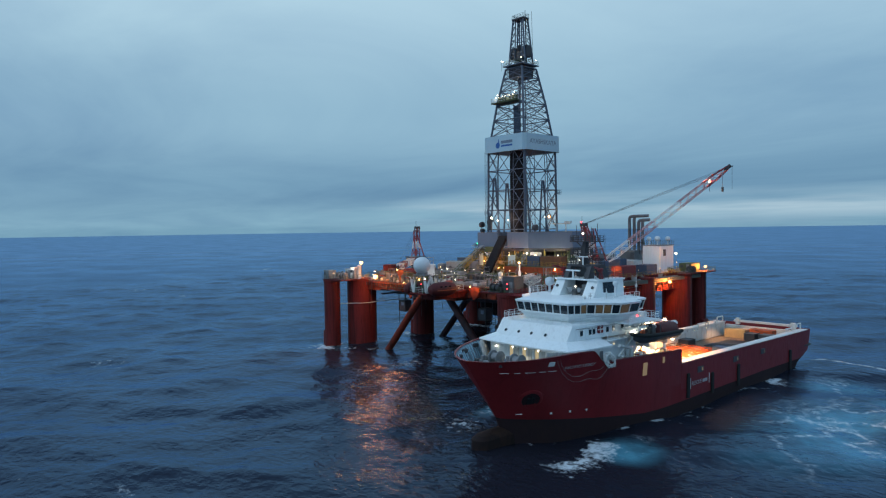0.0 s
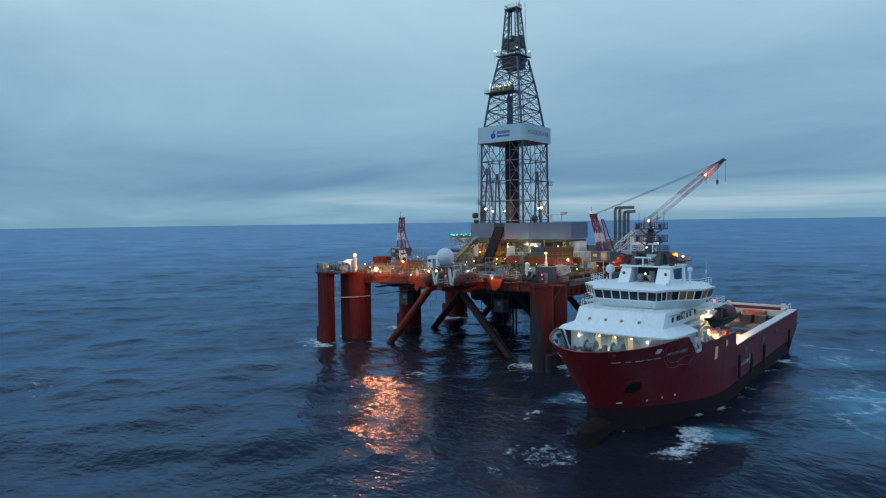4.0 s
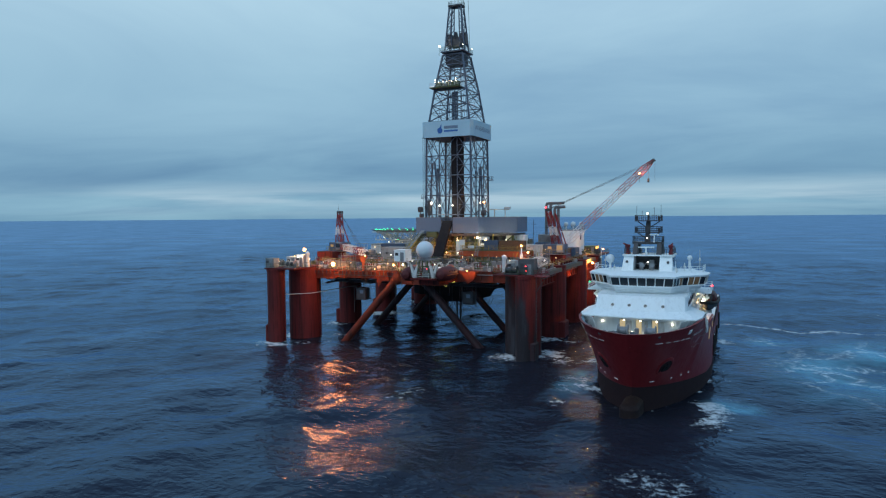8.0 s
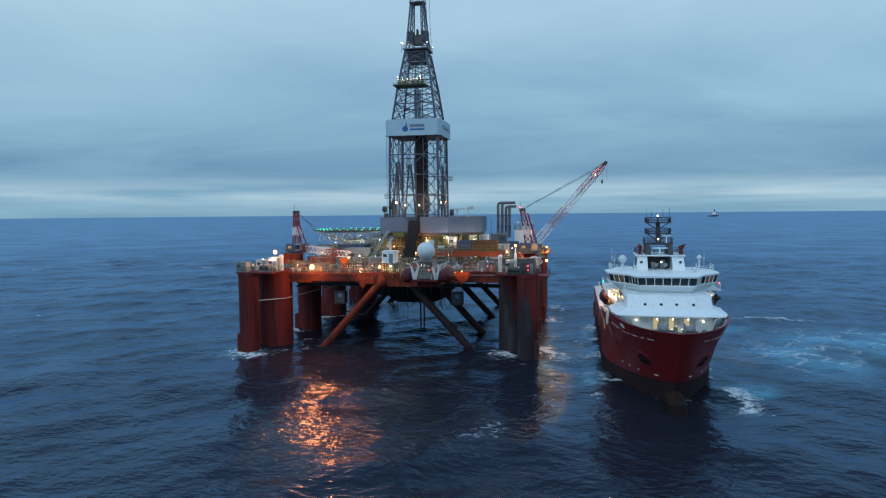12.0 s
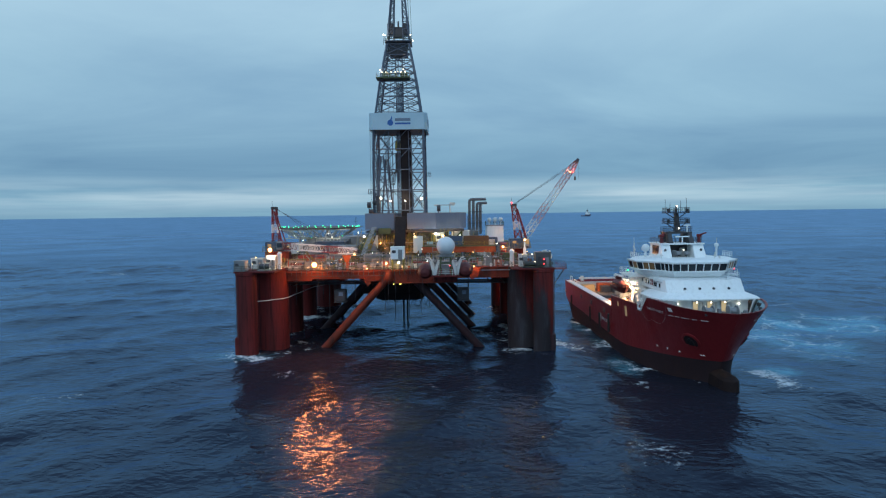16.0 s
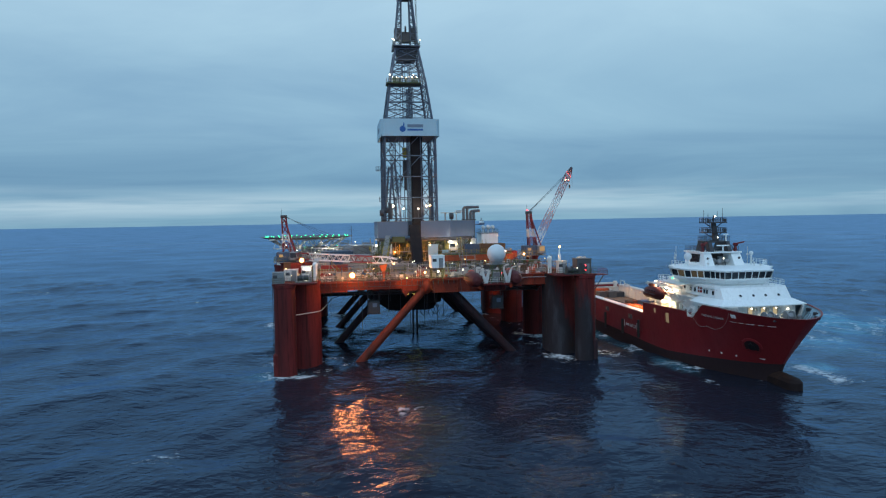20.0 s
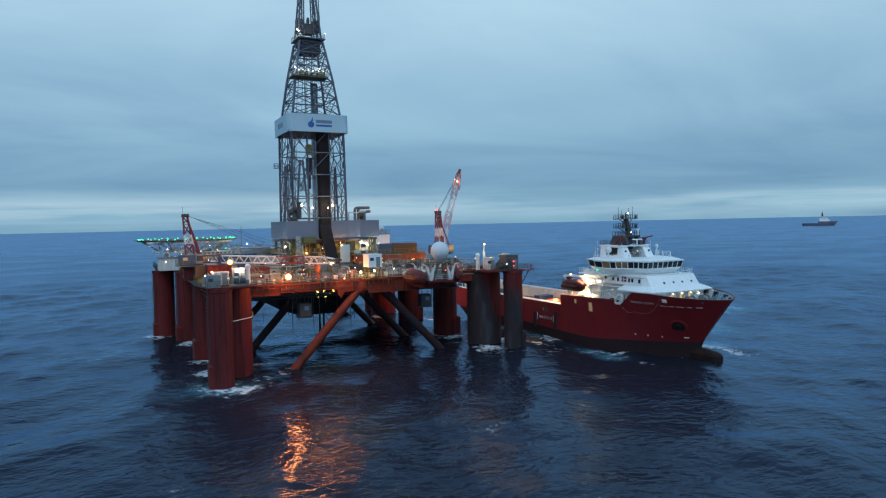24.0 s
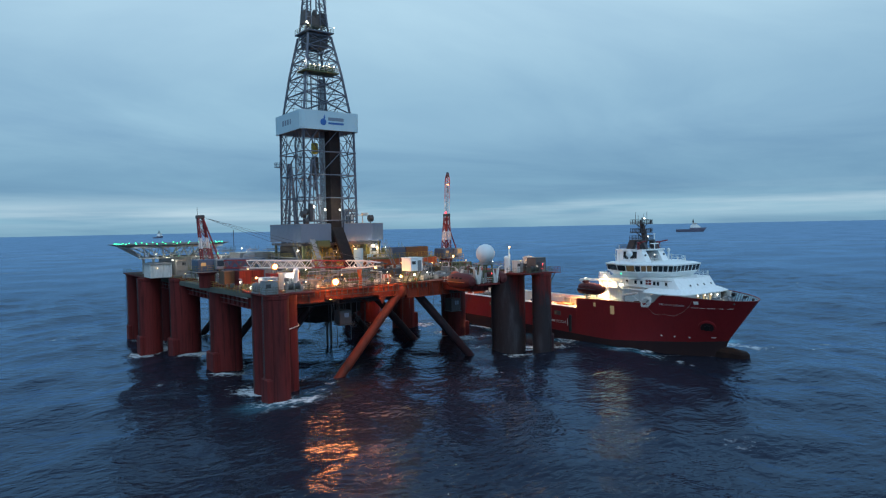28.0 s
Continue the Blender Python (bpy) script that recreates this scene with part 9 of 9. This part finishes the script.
# ---- lamps of the rig and the ship ----
SODIUM_C, WHITE_C = (1.0, 0.33, 0.06), (1.0, 0.86, 0.66)
LAMPS = [  # x, y, z, watts, colour, lens size (enlarged to take in the lamp's glow)
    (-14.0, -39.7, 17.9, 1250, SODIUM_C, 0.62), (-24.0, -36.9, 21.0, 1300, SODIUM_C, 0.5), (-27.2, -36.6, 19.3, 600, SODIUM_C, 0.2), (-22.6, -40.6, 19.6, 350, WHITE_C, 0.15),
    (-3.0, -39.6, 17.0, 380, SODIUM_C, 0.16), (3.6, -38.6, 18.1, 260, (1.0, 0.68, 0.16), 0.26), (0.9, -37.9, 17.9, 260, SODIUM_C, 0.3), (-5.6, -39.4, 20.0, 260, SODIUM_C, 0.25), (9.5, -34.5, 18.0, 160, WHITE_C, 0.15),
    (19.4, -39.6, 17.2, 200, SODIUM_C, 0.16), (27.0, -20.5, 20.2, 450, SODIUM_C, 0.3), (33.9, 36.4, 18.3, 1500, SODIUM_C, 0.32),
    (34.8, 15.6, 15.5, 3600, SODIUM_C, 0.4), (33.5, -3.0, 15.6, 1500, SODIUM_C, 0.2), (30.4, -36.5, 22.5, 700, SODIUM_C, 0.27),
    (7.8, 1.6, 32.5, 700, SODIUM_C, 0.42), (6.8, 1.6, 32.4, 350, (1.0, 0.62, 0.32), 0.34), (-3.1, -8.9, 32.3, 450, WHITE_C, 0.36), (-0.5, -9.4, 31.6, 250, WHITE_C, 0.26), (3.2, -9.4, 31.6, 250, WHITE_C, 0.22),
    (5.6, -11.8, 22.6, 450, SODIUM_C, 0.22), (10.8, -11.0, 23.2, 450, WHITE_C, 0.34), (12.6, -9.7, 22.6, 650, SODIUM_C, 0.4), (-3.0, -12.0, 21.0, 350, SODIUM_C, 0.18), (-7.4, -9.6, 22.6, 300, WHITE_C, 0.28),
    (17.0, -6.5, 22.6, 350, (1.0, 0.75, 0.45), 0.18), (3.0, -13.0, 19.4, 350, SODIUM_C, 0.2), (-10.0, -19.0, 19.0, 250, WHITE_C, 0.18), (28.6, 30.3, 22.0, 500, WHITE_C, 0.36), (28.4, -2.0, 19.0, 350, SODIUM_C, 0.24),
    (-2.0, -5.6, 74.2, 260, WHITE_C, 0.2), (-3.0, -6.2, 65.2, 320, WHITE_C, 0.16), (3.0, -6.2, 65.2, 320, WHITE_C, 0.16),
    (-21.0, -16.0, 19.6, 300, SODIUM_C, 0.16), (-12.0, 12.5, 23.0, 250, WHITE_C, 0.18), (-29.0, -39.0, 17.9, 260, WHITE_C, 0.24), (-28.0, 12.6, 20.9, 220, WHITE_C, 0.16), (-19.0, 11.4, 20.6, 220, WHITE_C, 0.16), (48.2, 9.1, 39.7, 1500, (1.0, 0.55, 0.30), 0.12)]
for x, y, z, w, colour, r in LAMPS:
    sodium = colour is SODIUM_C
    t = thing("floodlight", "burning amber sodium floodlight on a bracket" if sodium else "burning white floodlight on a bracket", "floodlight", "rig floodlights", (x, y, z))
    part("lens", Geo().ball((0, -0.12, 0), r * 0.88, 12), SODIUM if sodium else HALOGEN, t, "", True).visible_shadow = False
    # glowing dish added behind the lens to stand for its halo, in a dark rim
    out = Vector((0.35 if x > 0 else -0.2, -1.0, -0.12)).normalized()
    part("halo_dish", Geo().tube(-0.02 * out, 0.10 * out, r * 0.5, 14, r * 1.2), SODIUM_HALO if sodium else HALOGEN_HALO, t, "", True).visible_shadow = False
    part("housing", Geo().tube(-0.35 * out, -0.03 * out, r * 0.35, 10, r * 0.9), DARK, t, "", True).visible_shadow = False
    if x > 33 and z < 17:
        part("bracket", Geo().tube((0, 0, 0.3), (-1.4, 0, 0.9), 0.07, 5).tube((0, 0, 0), (0, 0, 0.4), 0.05, 5), DARK, t)
    else:
        part("bracket", Geo().tube((0, 0.0, -r), (0, 0.0, -max(0.9, min(2.5, z - 17))), 0.05, 5), DARK, t)
    lamp = new("floodlight_lamp", bpy.data.lights.new("floodlight_lamp", "POINT"))
    lamp.data.energy, lamp.data.color, lamp.data.shadow_soft_size = w * (1.75 if sodium else 1.5), colour, r * 1.2
    lamp.location = (x, y, z)
# extra spots added at two deck-edge floodlights to build up their glint on the water
for eye, aim, watts in (((-14.0, -40.2, 17.9), (-9.0, -66.0, 0.0), 15000), ((-5.6, -39.9, 19.9), (0.0, -66.0, 0.0), 3200)):
    beam = new("glint_beam", bpy.data.lights.new("glint_beam", "SPOT"))
    beam.data.energy, beam.data.color, beam.data.shadow_soft_size = watts, (1.0, 0.20, 0.045), 1.7
    beam.data.spot_size, beam.data.spot_blend = radians(94), 0.55
    beam.matrix_basis = look(eye, aim)
for x, y, z, w, colour in ((SHIP_X - 8.5, -46.4, 11.4, 700, (1.0, 0.62, 0.30)), (SHIP_X + 8.5, -46.4, 11.4, 800, (1.0, 0.70, 0.38)), (SHIP_X, -42.0, 13.5, 2600, (1.0, 0.50, 0.20)),
                           (SHIP_X - 7.9, -47.5, 11.8, 1300, (1.0, 0.62, 0.30)), (SHIP_X + 7.9, -47.5, 11.8, 1300, (1.0, 0.62, 0.30)), (SHIP_X - 7.0, -40.6, 15.6, 4200, (1.0, 0.58, 0.26)), (SHIP_X + 7.0, -40.6, 15.6, 3600, (1.0, 0.58, 0.26)), (SHIP_X - 4.0, -32.0, 12.5, 19000, (1.0, 0.42, 0.13)), (SHIP_X + 3.0, -24.0, 12.0, 10000, (1.0, 0.45, 0.16)), (SHIP_X - 5.0, 5.0, 10.5, 800, (1.0, 0.55, 0.25)), (SHIP_X - 8.2, -47.0, 15.7, 900, (1.0, 0.58, 0.28)), (SHIP_X + 8.2, -47.0, 15.7, 1100, (1.0, 0.58, 0.28)), (SHIP_X, -69.0, 12.6, 110, (1.0, 0.80, 0.5))):
    lamp = new("deck_lamp", bpy.data.lights.new("deck_lamp", "SPOT"))
    lamp.data.energy, lamp.data.color, lamp.data.shadow_soft_size = w * 4.2, colour, 0.3
    lamp.data.spot_size, lamp.data.spot_blend = radians(116), 0.3
    inboard = 2.5 if x < SHIP_X - 1 else (-2.5 if x > SHIP_X + 1 else 0.0)
    lamp.matrix_basis = look((x, y, z), (x + inboard, y + 0.5, 5.0))


# unseen fill lights added among the davits to brighten the boats from below
for x in (SHIP_X - 7.7, SHIP_X + 7.7):
    for y, w in ((-43.5, 650), (-49.0, 350)):
        lamp = new("boat_fill", bpy.data.lights.new("boat_fill", "POINT"))
        lamp.data.energy, lamp.data.color, lamp.data.shadow_soft_size = w, (1.0, 0.56, 0.26), 0.25
        lamp.location = (x, y, 13.5)

# small burning lamps on rails, posts and cabins
rr = random.Random(12)
SMALL = [(x, -37.3, 18.1) for x in (-18.5, -10.8, -1.0, 24.5)] + [(33.0, y, 18.9) for y in (-28, -18, 4, 14)] + [(-27.6, y, 18.2) for y in (-30, -20, -6, 4)]
SMALL += [(rr.uniform(-5, 17), -11.6, rr.choice((19.6, 22.0, 23.2))) for k in range(9)] + [(rr.uniform(-24, -10), rr.uniform(9, 14), rr.uniform(19, 22)) for k in range(8)]
SMALL += [(rr.uniform(19, 27), rr.uniform(-9, -4), rr.uniform(18.5, 21)) for k in range(4)] + [(12.2, -48.6, 18.4), (15.0, -48.6, 18.6), (29.4, -41.2, 19.7), (31.6, -44.0, 18.4), (-25.6, -44.6, 18.6), (27.0, 33.5, 19.4), (32.0, 24.0, 18.8)]
for k, (x, y, z) in enumerate(SMALL):
    t = thing("bulkhead_lamp", "small burning bulkhead lamp on a stalk", "lamp", "bulkhead lamps", (x, y, z))
    part("lens", Geo().ball((0, 0, 0), 0.09 + 0.03 * (k % 3), 8), BULKHEAD if k % 4 else HALOGEN, t, "", True)
    part("stalk", Geo().tube((0, 0.1, -1.5), (0, 0.1, 0), 0.04, 5), DARK, t)

# ---- what moves ----
SWELL = [  # seconds, sway, surge, heave, yaw, pitch, roll
    (0, -0.14, -0.23, -0.39, -0.51, 0.72, 0.15),
    (0.5, -0.15, -0.22, -0.25, -0.47, 0.92, 0.08),
    (1, -0.11, -0.17, -0.05, -0.39, 1.15, 0.02),
    (1.5, -0.03, -0.09, 0.03, -0.25, 1.27, -0.01),
    (2, 0, -0.05, 0.09, -0.16, 1.25, -0.06),
    (2.5, 0.03, -0.02, 0.11, -0.02, 1.11, -0.03),
    (4.5, 0.02, 0.05, -0.02, 0.35, -0.07, 0.26),
    (5, 0.08, 0.05, -0.13, 0.3, -0.25, 0.3),
    (5.5, 0.14, 0.06, -0.08, 0.13, -0.22, 0.29),
    (6, 0.18, 0.06, -0.02, 0, -0.1, 0.29),
    (6.5, 0.18, 0.06, 0.04, -0.08, 0.04, 0.21),
    (7, 0.17, 0.06, 0.11, -0.02, 0.15, 0.13),
    (7.5, 0.18, 0.06, 0.15, 0.09, 0.23, 0.06),
    (8, 0.18, 0.06, 0.18, 0.18, 0.32, 0.01),
    (8.5, 0.2, 0.06, 0.24, 0.31, 0.41, -0.01),
    (9, 0.22, 0.06, 0.22, 0.38, 0.38, -0),
    (9.5, 0.22, 0.06, 0.19, 0.39, 0.29, 0),
    (10, 0.19, 0.06, 0.19, 0.33, 0.19, 0.03),
    (10.5, 0.12, 0.06, 0.12, 0.19, -0.02, 0.01),
    (11, 0.05, 0.06, 0.06, 0.06, -0.21, 0.01),
    (11.5, 0.01, 0.06, 0.02, -0.02, -0.33, 0.01),
    (12, -0.02, 0.06, 0.01, -0.07, -0.39, 0.01),
    (12.5, -0.05, 0.07, 0.03, -0.1, -0.36, -0.04),
    (14.5, 0.04, 0.14, 0.43, 0.38, 0.15, -0.22),
    (15, 0.05, 0.14, 0.46, 0.39, 0.22, -0.21),
    (15.5, 0.04, 0.13, 0.43, 0.4, 0.16, -0.17),
    (16, 0.01, 0.13, 0.42, 0.41, 0.09, -0.18),
    (16.5, 0, 0.11, 0.39, 0.42, -0.06, -0.15),
    (17, -0.04, 0.11, 0.31, 0.38, -0.26, -0.16),
    (17.5, -0.1, 0.12, 0.28, 0.29, -0.33, -0.14),
    (18, -0.12, 0.13, 0.24, 0.23, -0.4, -0.07),
    (18.5, -0.17, 0.14, 0.14, 0.1, -0.52, -0.03),
    (19, -0.22, 0.16, 0.05, -0.04, -0.53, -0),
    (19.5, -0.25, 0.17, -0.07, -0.11, -0.52, 0.02),
    (20, -0.25, 0.16, -0.18, -0.12, -0.48, 0.03),
    (20.5, -0.21, 0.13, -0.12, -0.04, -0.24, 0.05),
    (21, -0.16, 0.1, -0.04, 0.04, 0.01, 0.05),
    (21.5, -0.11, 0.07, 0.02, 0.13, 0.14, 0.06),
    (23.5, 0.11, -0.17, 0.02, 0.13, 0.02, 0.06),
    (24, 0.11, -0.18, -0.06, 0.08, -0.12, 0.05),
    (24.5, 0.08, -0.16, -0.12, -0.05, -0.23, 0.02),
    (25, 0.04, -0.13, -0.24, -0.2, -0.37, -0.02),
    (25.5, 0, -0.09, -0.39, -0.37, -0.51, -0.08),
    (26, -0.05, -0.04, -0.45, -0.54, -0.54, -0.13),
    (26.5, -0.1, 0.01, -0.54, -0.69, -0.57, -0.19),
    (27, -0.11, 0.02, -0.54, -0.75, -0.54, -0.21),
    (27.5, -0.1, 0.01, -0.45, -0.78, -0.46, -0.2),
    (28, -0.08, -0.01, -0.37, -0.76, -0.36, -0.19),
]


def motions():
    for ob, local in AFLOAT:
        walk(ob, [(t, pose(SHIP_X + sway, -38.0 + surge, heave, -pitch, roll, yaw) @ local) for t, sway, surge, heave, yaw, pitch, roll in SWELL])
    walk(water, [(t, pose(-40 + 2.0 * t, 50 - 3.4 * t, 0)) for t in (0.0, 7.0, 14.0, 21.0, 28.0)])


motions()
